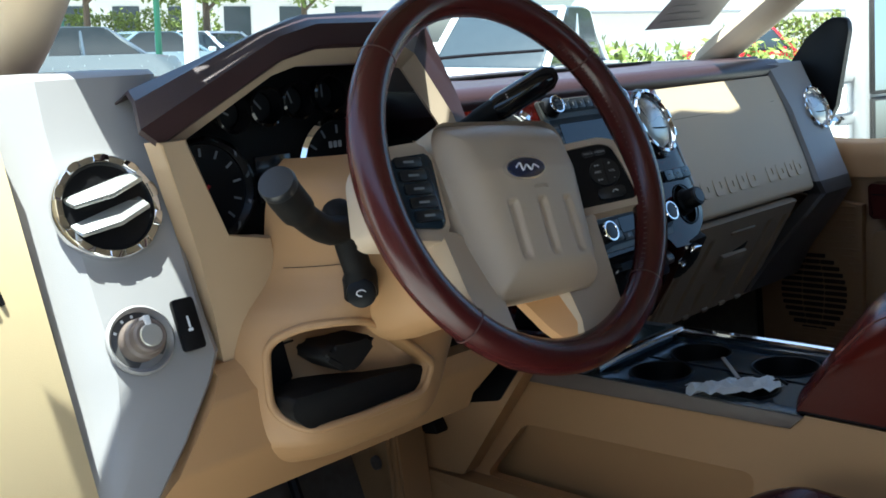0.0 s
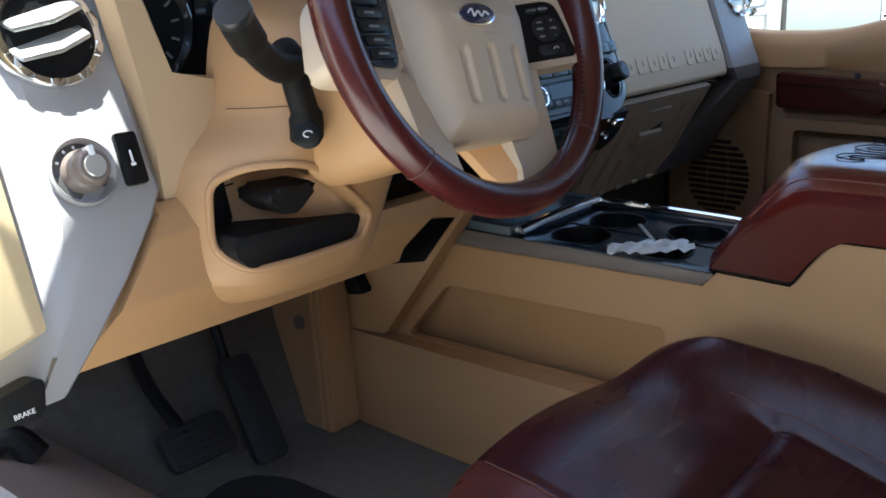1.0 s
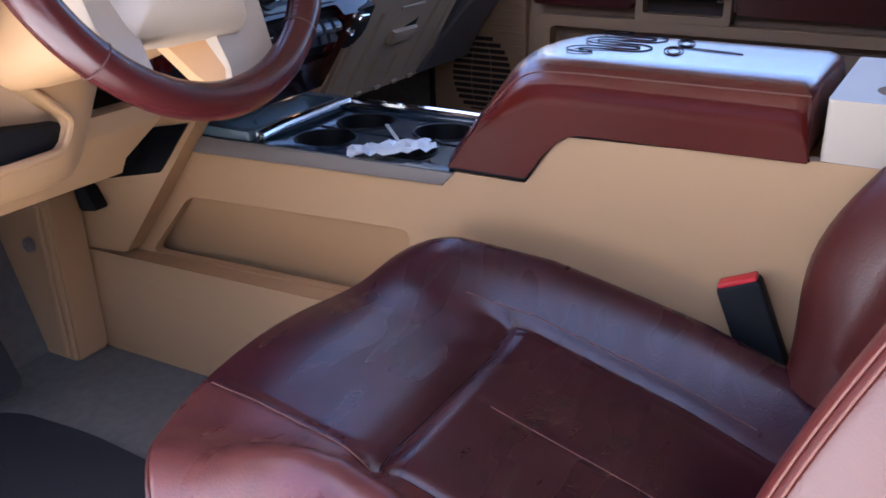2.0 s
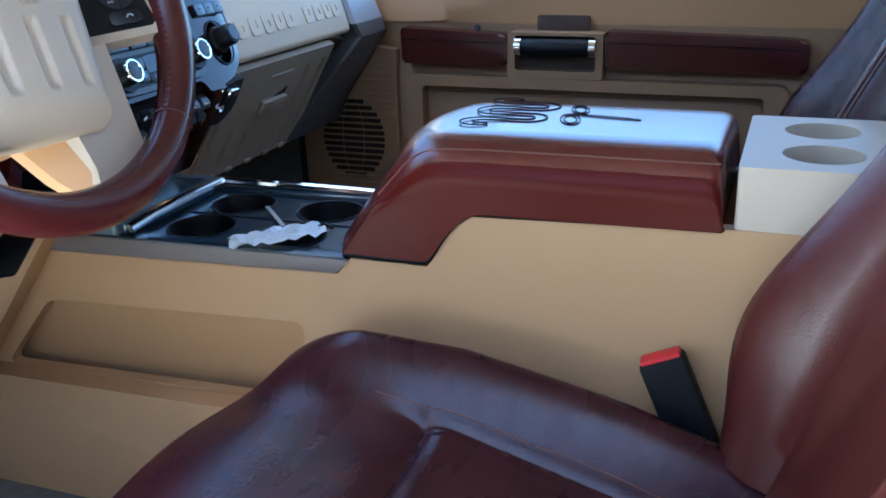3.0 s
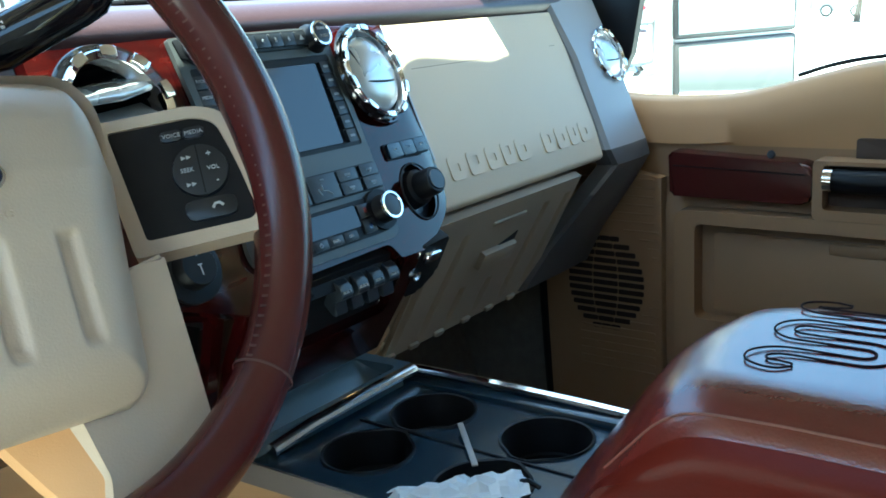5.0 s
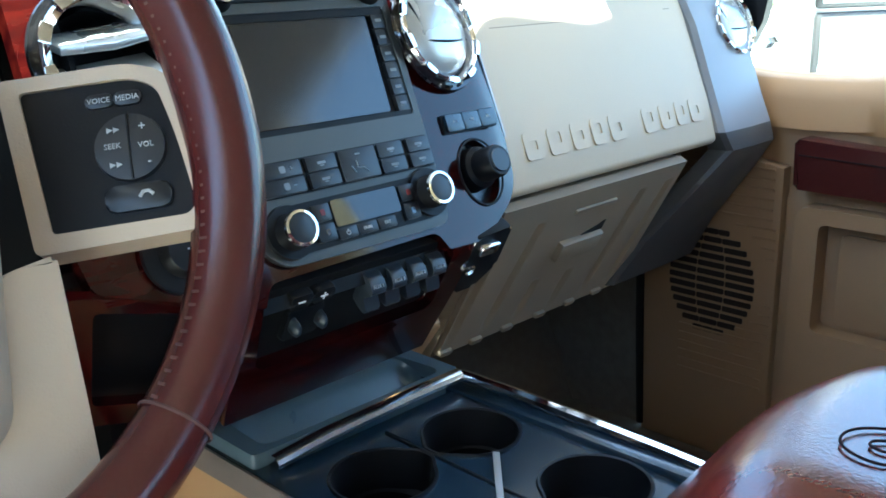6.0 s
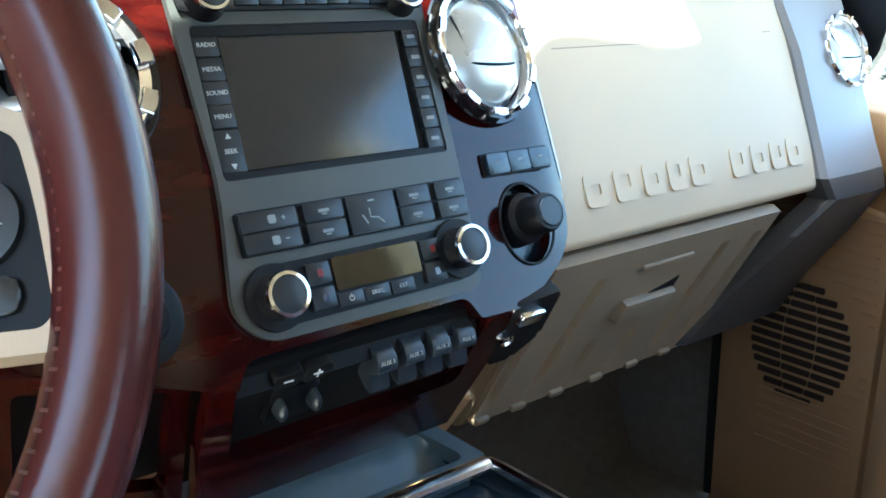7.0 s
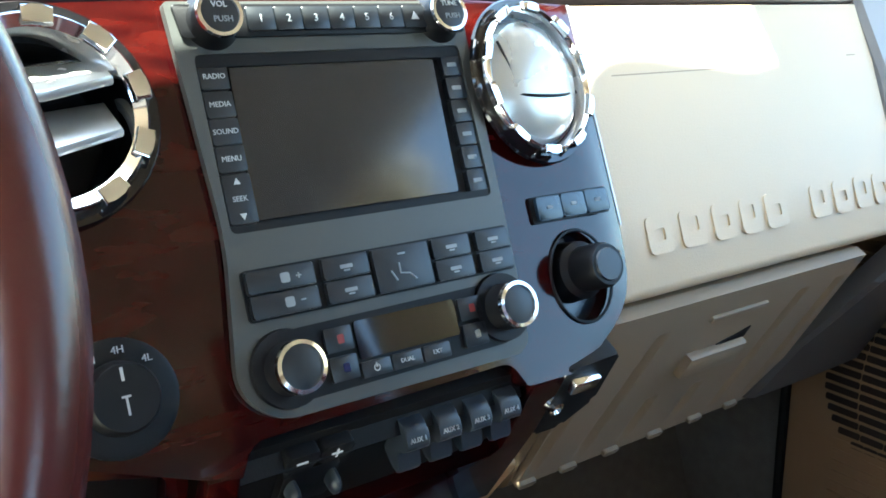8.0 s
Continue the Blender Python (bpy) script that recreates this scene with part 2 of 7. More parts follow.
CAR_WHITE = mat("white_car_paint", (0.75, 0.76, 0.77), 0.25, vary=0.03, coat=0.8)
CAR_RED = mat("red_car_paint", (0.40, 0.012, 0.02), 0.25, vary=0.05, coat=0.8)
CAR_BLUE = mat("pale_blue_car_paint", (0.30, 0.40, 0.46), 0.25, metal=0.4, vary=0.03, coat=0.8)
CAR_GLASS = mat("car_window", (0.03, 0.045, 0.055), 0.06, vary=0.1, spec=0.8)
BLOCK_BROWN = mat("light_block_brown", (0.10, 0.085, 0.07), 0.85, vary=0.3, scale=2, grain=0.6, grain_scale=60)
# brown tan trim, darkened further to hold the door's shade
DOOR_TAN = mat("shaded_brown_tan_plastic", (0.29, 0.18, 0.095), 0.55, vary=0.05, scale=5, grain=0.35, grain_scale=700)
STUCCO = mat("pale_stucco", (0.62, 0.60, 0.56), 0.9, vary=0.08, scale=2, grain=0.6, grain_scale=60)
ROOFING = mat("grey_roofing", (0.20, 0.21, 0.22), 0.85, vary=0.15, scale=3)
GREEN_PAINT = mat("green_post_paint", (0.02, 0.13, 0.07), 0.5, vary=0.1)


# ---- mesh helpers ----
FRAMES = {}


def thing(name, label, category, m=None, group="", kind=""):
    """An Empty that parents the parts of one thing."""
    ob = new(name)
    ob.empty_display_size = 0.05
    ob.matrix_world = m or Matrix()
    FRAMES[ob] = m or Matrix()
    return tagged(ob, label, category, group, kind)


def mesh_of(bm, material, smooth=35):
    bmesh.ops.recalc_face_normals(bm, faces=bm.faces)
    for f in bm.faces:
        f.smooth = True
    for e in bm.edges:
        if len(e.link_faces) == 2 and e.calc_face_angle(0) > radians(smooth):
            e.smooth = False
    me = bpy.data.meshes.new("mesh")
    bm.to_mesh(me)
    bm.free()
    for one in material if isinstance(material, (list, tuple)) else [material]:
        me.materials.append(one)
    return me


def part(name, bm, material, parent, label="", in_world=True, smooth=35):
    """Links a bmesh as one mesh object under a thing or a part; in_world: its coordinates are the world's."""
    frame_m = FRAMES[parent]
    if in_world:
        bmesh.ops.transform(bm, matrix=frame_m.inverted(), verts=bm.verts)
    ob = new(name, mesh_of(bm, material, smooth))
    ob.parent = parent
    FRAMES[ob] = frame_m
    return tagged(ob, label)


def solo(name, bm, material, label, category, kind="", group="", smooth=35):
    ob = new(name, mesh_of(bm, material, smooth))
    FRAMES[ob] = Matrix()
    return tagged(ob, label, category, group, kind)


def B():
    return bmesh.new()


def xf(bm, before, m):
    bmesh.ops.transform(bm, matrix=m, verts=[v for v in bm.verts if v not in before])


def box(bm, x0, x1, y0, y1, z0, z1, bevel=0.0, seg=2, m=None):
    old = set(bm.verts)
    bmesh.ops.create_cube(bm, size=1, matrix=Matrix.Translation(((x0 + x1) / 2, (y0 + y1) / 2, (z0 + z1) / 2)) @ Matrix.Diagonal((x1 - x0, y1 - y0, z1 - z0, 1)))
    mine = [v for v in bm.verts if v not in old]
    if bevel:
        edges = {e for v in mine for e in v.link_edges}
        bmesh.ops.bevel(bm, geom=list(edges), offset=bevel, segments=seg, affect="EDGES", profile=0.5)
    if m is not None:
        xf(bm, old, m)
    return bm


def rounded(pts, r, seg=4):
    """A polygon's corners rounded: pts of (a, b) or (a, b, radius)."""
    out, n = [], len(pts)
    for i, p in enumerate(pts):
        rad = p[2] if len(p) > 2 else r
        a, b, c = Vector(pts[i - 1][:2]), Vector(p[:2]), Vector(pts[(i + 1) % n][:2])
        u, w = (a - b), (c - b)
        cut = min(rad, u.length * 0.48, w.length * 0.48)
        if cut < 1e-5:
            out.append(b)
            continue
        p0, p1 = b + u.normalized() * cut, b + w.normalized() * cut
        for k in range(seg + 1):
            s = k / seg
            out.append((1 - s) ** 2 * p0 + 2 * s * (1 - s) * b + s * s * p1)
    return out


def prism(bm, pts, lo, hi, axis="z", bevel=0.0, seg=2, m=None):
    """Extrudes a polygon along an axis; its two coordinates are the other axes in order x, y, z."""
    def place(a, b, h):
        return {"z": (a, b, h), "y": (a, h, b), "x": (h, a, b)}[axis]
    old = set(bm.verts)
    low = [bm.verts.new(place(p[0], p[1], lo)) for p in pts]
    top = [bm.verts.new(place(p[0], p[1], hi)) for p in pts]
    n = len(pts)
    ends = [bm.faces.new(low), bm.faces.new(top)]
    for i in range(n):
        bm.faces.new((low[i], low[(i + 1) % n], top[(i + 1) % n], top[i]))
    if bevel:
        bmesh.ops.bevel(bm, geom=list({e for f in ends for e in f.edges}), offset=bevel, segments=seg, affect="EDGES", profile=0.5)
    if m is not None:
        xf(bm, old, m)
    return bm


def rect(cx, cy, w, h):
    return [(cx - w / 2, cy - h / 2), (cx + w / 2, cy - h / 2), (cx + w / 2, cy + h / 2), (cx - w / 2, cy + h / 2)]


def plate(bm, cx, cy, w, h, r, lo, hi, bevel=0.0, m=None):
    return prism(bm, rounded(rect(cx, cy, w, h), r, 4), lo, hi, "z", bevel, 2, m)


def circle(cx, cy, rx, ry=None, n=32, a0=0.0):
    ry = ry or rx
    return [(cx + rx * math.cos(a0 + 2 * math.pi * k / n), cy + ry * math.sin(a0 + 2 * math.pi * k / n)) for k in range(n)]


def holed(bm, outer, holes, lo, hi, axis="z", m=None):
    """A sheet with openings through it."""
    def place(a, b, h):
        return {"z": (a, b, h), "y": (a, h, b), "x": (h, a, b)}[axis]
    old = set(bm.verts)
    rings = []
    for loop in [outer, *holes]:
        ring = [bm.verts.new(place(p[0], p[1], lo)) for p in loop]
        rings.append([bm.edges.new((ring[i - 1], ring[i])) for i in range(len(ring))])
    made = bmesh.ops.triangle_fill(bm, use_beauty=True, use_dissolve=False, edges=[e for r in rings for e in r])
    faces = [g for g in made["geom"] if isinstance(g, bmesh.types.BMFace)]
    ext = bmesh.ops.extrude_face_region(bm, geom=faces)
    verts = [g for g in ext["geom"] if isinstance(g, bmesh.types.BMVert)]
    bmesh.ops.translate(bm, vec=Vector(place(0, 0, hi)) - Vector(place(0, 0, lo)), verts=verts)
    if m is not None:
        xf(bm, old, m)
    return bm


def lathe(bm, profile, m=None, seg=32, sx=1.0, sy=1.0):
    """Turns a profile of (radius, height) about z."""
    old = set(bm.verts)
    rings = []
    for r, h in profile:
        rings.append([bm.verts.new((sx * r * math.cos(2 * math.pi * k / seg), sy * r * math.sin(2 * math.pi * k / seg), h)) for k in range(seg)]
                     if r > 1e-6 else [bm.verts.new((0, 0, h))])
    for a, b in zip(rings, rings[1:]):
        for k in range(seg):
            q = [a[k % len(a)], a[(k + 1) % len(a)], b[(k + 1) % len(b)], b[k % len(b)]]
            q = list(dict.fromkeys(q))
            if len(q) > 2:
                bm.faces.new(q)
    if m is not None:
        xf(bm, old, m)
    return bm


def tube(bm, pts, r, seg=10, closed=False, flat=1.0, m=None):
    """A round bar along points; r may be a list."""
    old = set(bm.verts)
    pts = [Vector(p) for p in pts]
    n = len(pts)
    rs = r if isinstance(r, (list, tuple)) else [r] * n
    rings, ref = [], None
    for i, p in enumerate(pts):
        a = pts[(i - 1) % n] if closed or i else p
        b = pts[(i + 1) % n] if closed or i < n - 1 else p
        d = (b - a).normalized()
        ref = ref if ref is not None else (Vector((0, 0, 1)) if abs(d.z) < 0.9 else Vector((1, 0, 0)))
        u = d.cross(ref).normalized()
        w = u.cross(d).normalized()
        ref = w
        rings.append([bm.verts.new(p + rs[i] * (math.cos(2 * math.pi * k / seg) * u + flat * math.sin(2 * math.pi * k / seg) * w)) for k in range(seg)])
    for i in range(n if closed else n - 1):
        a, b = rings[i], rings[(i + 1) % n]
        for k in range(seg):
            bm.faces.new((a[k], a[(k + 1) % seg], b[(k + 1) % seg], b[k]))
    if not closed:
        bm.faces.new(rings[0])
        bm.faces.new(rings[-1])
    if m is not None:
        xf(bm, old, m)
    return bm


def spline(pts, n=8):
    """Points along a smooth line through the given ones."""
    p = [Vector(q) for q in pts]
    p = [2 * p[0] - p[1], *p, 2 * p[-1] - p[-2]]
    out = []
    for i in range(1, len(p) - 2):
        for k in range(n):
            s = k / n
            out.append(0.5 * (2 * p[i] + (p[i + 1] - p[i - 1]) * s + (2 * p[i - 1] - 5 * p[i] + 4 * p[i + 1] - p[i + 2]) * s * s
                              + (3 * p[i] - p[i - 1] - 3 * p[i + 1] + p[i + 2]) * s ** 3))
    return [*out, p[-2]]


def grid(bm, f, nu, nv, back=None, m=None):
    """A sheet f(u, v) for u, v in 0 to 1; back: a shift that gives it thickness."""
    old = set(bm.verts)
    top = [[bm.verts.new(f(i / nu, j / nv)) for j in range(nv + 1)] for i in range(nu + 1)]
    for i in range(nu):
        for j in range(nv):
            bm.faces.new((top[i][j], top[i + 1][j], top[i + 1][j + 1], top[i][j + 1]))
    if back is not None:
        low = [[bm.verts.new(v.co + Vector(back)) for v in row] for row in top]
        for i in range(nu):
            for j in range(nv):
                bm.faces.new((low[i][j], low[i][j + 1], low[i + 1][j + 1], low[i + 1][j]))
        rim = [top[i][0] for i in range(nu + 1)] + [top[nu][j] for j in range(1, nv + 1)] + [top[i][nv] for i in range(nu - 1, -1, -1)] + [top[0][j] for j in range(nv - 1, 0, -1)]
        und = [low[i][0] for i in range(nu + 1)] + [low[nu][j] for j in range(1, nv + 1)] + [low[i][nv] for i in range(nu - 1, -1, -1)] + [low[0][j] for j in range(nv - 1, 0, -1)]
        for k in range(len(rim)):
            q = (k + 1) % len(rim)
            bm.faces.new((rim[k], und[k], und[q], rim[q]))
    if m is not None:
        xf(bm, old, m)
    return bm


def lettering(name, text, size, m, parent, material, depth=0.0004, wide=1.0):
    """Writing in the built-in font, centred, turned into a mesh part in its parent's own frame."""
    cu = bpy.data.curves.new("text", "FONT")
    cu.body, cu.size, cu.extrude, cu.align_x, cu.align_y = text, size, depth, "CENTER", "CENTER"
    cu.resolution_u = 2
    tmp = bpy.data.objects.new("text", cu)
    me = bpy.data.meshes.new_from_object(tmp)
    bpy.data.objects.remove(tmp)
    me.transform(m @ Matrix.Diagonal((wide, 1, 1, 1)))
    me.materials.clear()
    me.materials.append(material)
    ob = new(name, me)
    ob.parent = parent
    FRAMES[ob] = FRAMES[parent]
    return ob


def T(x, y, z):
    return Matrix.Translation((x, y, z))


def plane_frame(origin, slope):
    """A frame on a face that leans forward by slope: x right, y up the face, z out of it towards the cabin."""
    up = Vector((0, slope, 1)).normalized()
    out = Vector((1, 0, 0)).cross(up)
    m = Matrix((Vector((1, 0, 0)), up, out)).transposed().to_4x4()
    m.translation = Vector(origin)
    return m


STACK = plane_frame((0, 0.215, 0.65), 0.42)
GLOVE = plane_frame((0.43, 0.23, 0.597), 0.40)
LEFT = plane_frame((-0.71, 0.25, 0.62), 0.35)
RIGHT = plane_frame((0.70, 0.25, 0.65), 0.40)
LOW = plane_frame((0, 0.172, 0.535), -0.56)


# ---- cab shell ----
def cab():
    """Floor, roof, pillars, back wall and windows of the truck's cab."""
    bm = B()
    prism(bm, [(-0.84, -1.9), (0.84, -1.9), (0.84, 0.56), (-0.84, 0.56)], -0.06, 0.03, "z")
    solo("floor", bm, CARPET, "taupe carpeted cab floor, worn and dusty", "floor", "structure")
    bm = B()
    grid(bm, lambda u, v: Vector((-0.90 + 1.80 * u, 0.54 + 0.30 * v, -0.02 + 0.80 * v)), 2, 8, (0, 0.04, 0))
    solo("wall_firewall", bm, CARPET, "dark carpeted firewall under the dashboard", "wall", "structure")
    bm = B()

    def roof(u, v):
        y = -1.95 + 2.17 * v
        # unseen roof edge: flares left to cast shade, narrows right for screen glare
        x = (2 * u - 1) * (0.90 - 0.20 * max(0.0, min(1.0, (y - 0.12) / 0.08)) if u < 0.5 else 0.765)
        return Vector((x, y, 1.29 - 0.05 * (2 * u - 1) ** 4 - 0.105 * v ** 6))
    grid(bm, roof, 12, 60, (0, 0, 0.05))
    solo("ceiling", bm, CEILING, "fabric headliner under the cab roof, darkened to cut bounced light", "ceiling", "structure")
    bm = B()
    box(bm, -0.86, 0.86, -1.98, -1.93, 0.0, 0.66)
    box(bm, -0.86, -0.62, -1.98, -1.93, 0.66, 1.2)
    box(bm, 0.62, 0.86, -1.98, -1.93, 0.66, 1.2)
    box(bm, -0.86, 0.86, -1.98, -1.93, 1.08, 1.30)
    solo("wall_back", bm, CEILING, "trimmed back wall of the cab around its window, darkened to cut bounced light", "wall", "structure")
    for s in (-1, 1):
        bm = B()
        side = "left" if s < 0 else "right"
        if s < 0:
            line = [(-0.715, 0.62, 0.815), (-0.690, 0.47, 0.925), (-0.700, 0.30, 1.045), (-0.725, 0.20, 1.145), (-0.79, 0.12, 1.185)]
        else:
            line = [(0.775, 0.53, 0.80), (0.735, 0.33, 0.915), (0.725, 0.16, 1.03), (0.735, 0.03, 1.17), (0.735, -0.05, 1.20)]
        tube(bm, spline(line, 6), 0.042, 12, flat=0.75)
        solo("trim_a_pillar_" + side, bm, HEADLINER, "cream covered windscreen pillar trim", "pillar", "structure")
        bm = B()
        prism(bm, rounded([(-0.78, 0.02), (-1.14, 0.02), (-1.14, 0.7), (-1.12, 1.25), (-0.82, 1.25), (-0.80, 0.7)], 0.02), s * 0.86 if s > 0 else -0.86, s * 0.86 - s * 0.08, "x")
        solo("trim_b_pillar_" + side, bm, CREAM, "cream door pillar trim", "pillar", "structure")
        bm = B()
        prism(bm, [(-1.95, 0.0), (-1.145, 0.0), (-1.145, 0.66), (-1.95, 0.66)], s * 0.80, s * 0.86, "x")
        prism(bm, [(-1.95, 0.66), (-1.80, 0.66), (-1.70, 1.25), (-1.95, 1.25)], s * 0.72, s * 0.86, "x")
        solo("wall_rear_door_" + side, bm, CEILING, "rear door panel of the cab, darkened to cut bounced light", "wall", "structure")
        bm = B()
        box(bm, s * 0.905 if s < 0 else 0.862, s * 0.862 if s < 0 else 0.905, -1.95, -0.785, -0.05, 0.655, 0.01)
        solo("wall_outer_side_" + side, bm, CAR_WHITE, "white painted outer side of the cab", "wall", "structure")
        bm = B()
        if s < 0:
            # bows out past the body so its shadow crosses the end panel
            tube(bm, [(-0.745, 0.190, 1.165), (-0.81, 0.178, 1.18), (-0.93, 0.150, 1.19), (-0.95, 0.09, 1.195), (-0.93, -0.25, 1.235), (-0.91, -1.0, 1.245), (-0.88, -1.9, 1.22)], 0.028, 8)
        else:
            tube(bm, [(0.742, 0.27, 1.13), (0.745, 0.20, 1.15), (0.75, 0.13, 1.175), (0.755, -0.25, 1.24), (0.755, -1.0, 1.255), (0.75, -1.9, 1.23)], 0.022, 8)
        solo("trim_roof_rail_" + side, bm, HEADLINER, "cream roof rail over the doors", "trim", "structure")
    bm = B()
    tube(bm, spline([(-0.72, 0.145, 1.165), (-0.5, 0.165, 1.18), (-0.2, 0.188, 1.185), (0.09, 0.196, 1.185), (0.17, 0.219, 1.183), (0.26, 0.217, 1.182), (0.34, 0.2135, 1.181), (0.42, 0.217, 1.18), (0.6, 0.215, 1.175), (0.74, 0.16, 1.15)], 6), 0.04, 8, flat=0.6)
    solo("trim_header", bm, HEADLINER, "cream header above the windscreen", "trim", "structure")

    # unseen flaps added under the header to cast shade on the dash
    for x0, x1, who in ((0.395, 0.70, "passenger"), (-0.685, -0.405, "driver")):
        visor = thing("sun_visor", "unseen cream flap added to shade the dash before the " + who, "visor", T((x0 + x1) / 2, 0.24, 1.16), "sun visors")
        bm = B()
        prism(bm, rounded([(x0, 1.035), (x1, 1.035), (x1, 1.165), (x0, 1.165)], 0.025, 4), -0.008, 0.008, "y", 0.006)
        for v in bm.verts:
            v.co.y += 0.243 + (0.50 if x0 > 0 else 0.95) * (1.165 - v.co.z)
        part("flap", bm, HEADLINER, visor)
        bm = B()
        tube(bm, [(x0 + 0.005, 0.248, 1.158), (x0 + 0.005, 0.23, 1.170), (x1, 0.22, 1.168)], 0.006, 8)
        part("pivot_rod", bm, BLACK_SOFT, visor)

    def screen(u, v):
        s = 2 * u - 1
        bow = 1 - s * s
        return Vector((s * (0.80 - 0.06 * v), 0.56 - 0.40 * v + bow * (0.36 - 0.22 * v), 0.815 + 0.345 * v))
    bm = B()
    grid(bm, screen, 16, 8)
    ob = solo("window_windscreen", bm, GLASS, "raked clear windscreen", "window", "structure")
    ob.visible_shadow = False
    bm = B()
    grid(bm, lambda u, v: screen(0.905 + 0.075 * u, 0.20 + 0.17 * v) + Vector((-0.002, -0.003, -0.003)), 4, 4, (0.0, 0.0006, 0.0006))
    st = solo("windscreen_sticker", bm, mat("grey_sticker", (0.20, 0.21, 0.23), 0.6), "grey printed sticker in the corner of the windscreen", "sticker")
    for k in range(3):
        bm = B()
        grid(bm, lambda u, v: screen(0.915 + (0.05 - 0.012 * k) * u, 0.235 + 0.04 * k + 0.010 * v) + Vector((-0.003, -0.0045, -0.0045)), 2, 1, (0, 0.0004, 0.0004))
        part("print_bar", bm, PRINT_DIM, st)
    bm = B()
    grid(bm, lambda u, v: Vector((0.83 - 0.08 * v, 0.33 - 0.33 * v * 1.1 - 1.16 * u + 0.36 * u * v, 0.62 + 0.62 * v)), 8, 4)
    ob = solo("window_passenger", bm, GLASS, "closed clear passenger door window", "window", "structure")
    ob.visible_shadow = False
    # cowl and bonnet in front of the windscreen
    bm = B()
    grid(bm, lambda u, v: Vector(((2 * u - 1) * 0.86, 0.58 + 0.42 * v + (1 - (2 * u - 1) ** 2) * 0.34 * (1 - v), 0.79 - 0.03 * v)), 12, 2, (0, 0, -0.03))
    solo("trim_cowl", bm, BLACK_SOFT, "black plastic cowl below the windscreen", "trim", "structure")


cab()


def bonnet():
    th = thing("bonnet", "dark truck bonnet in front of the windscreen", "bonnet", T(0, 1.6, 0.6))
    bm = B()
    grid(bm, lambda u, v: Vector(((2 * u - 1) * 0.86, 0.98 + 1.2 * v, 0.735 - 0.10 * v - 0.10 * abs(2 * u - 1) ** 4)), 14, 8, (0, 0, -0.04))
    part("hood_skin", bm, MAROON_PAD, th)
    for x in (-0.1, 0.5):
        bm = B()
        tube(bm, spline([(x - 0.55, 0.86, 0.842), (x - 0.2, 0.87, 0.86), (x + 0.1, 0.84, 0.862)], 5), 0.004, 6)
        wi = thing("windscreen_wiper", "black windscreen wiper lying on the glass", "wiper", T(x, 0.86, 0.84), "wipers")
        part("blade", bm, BLACK, wi)


bonnet()


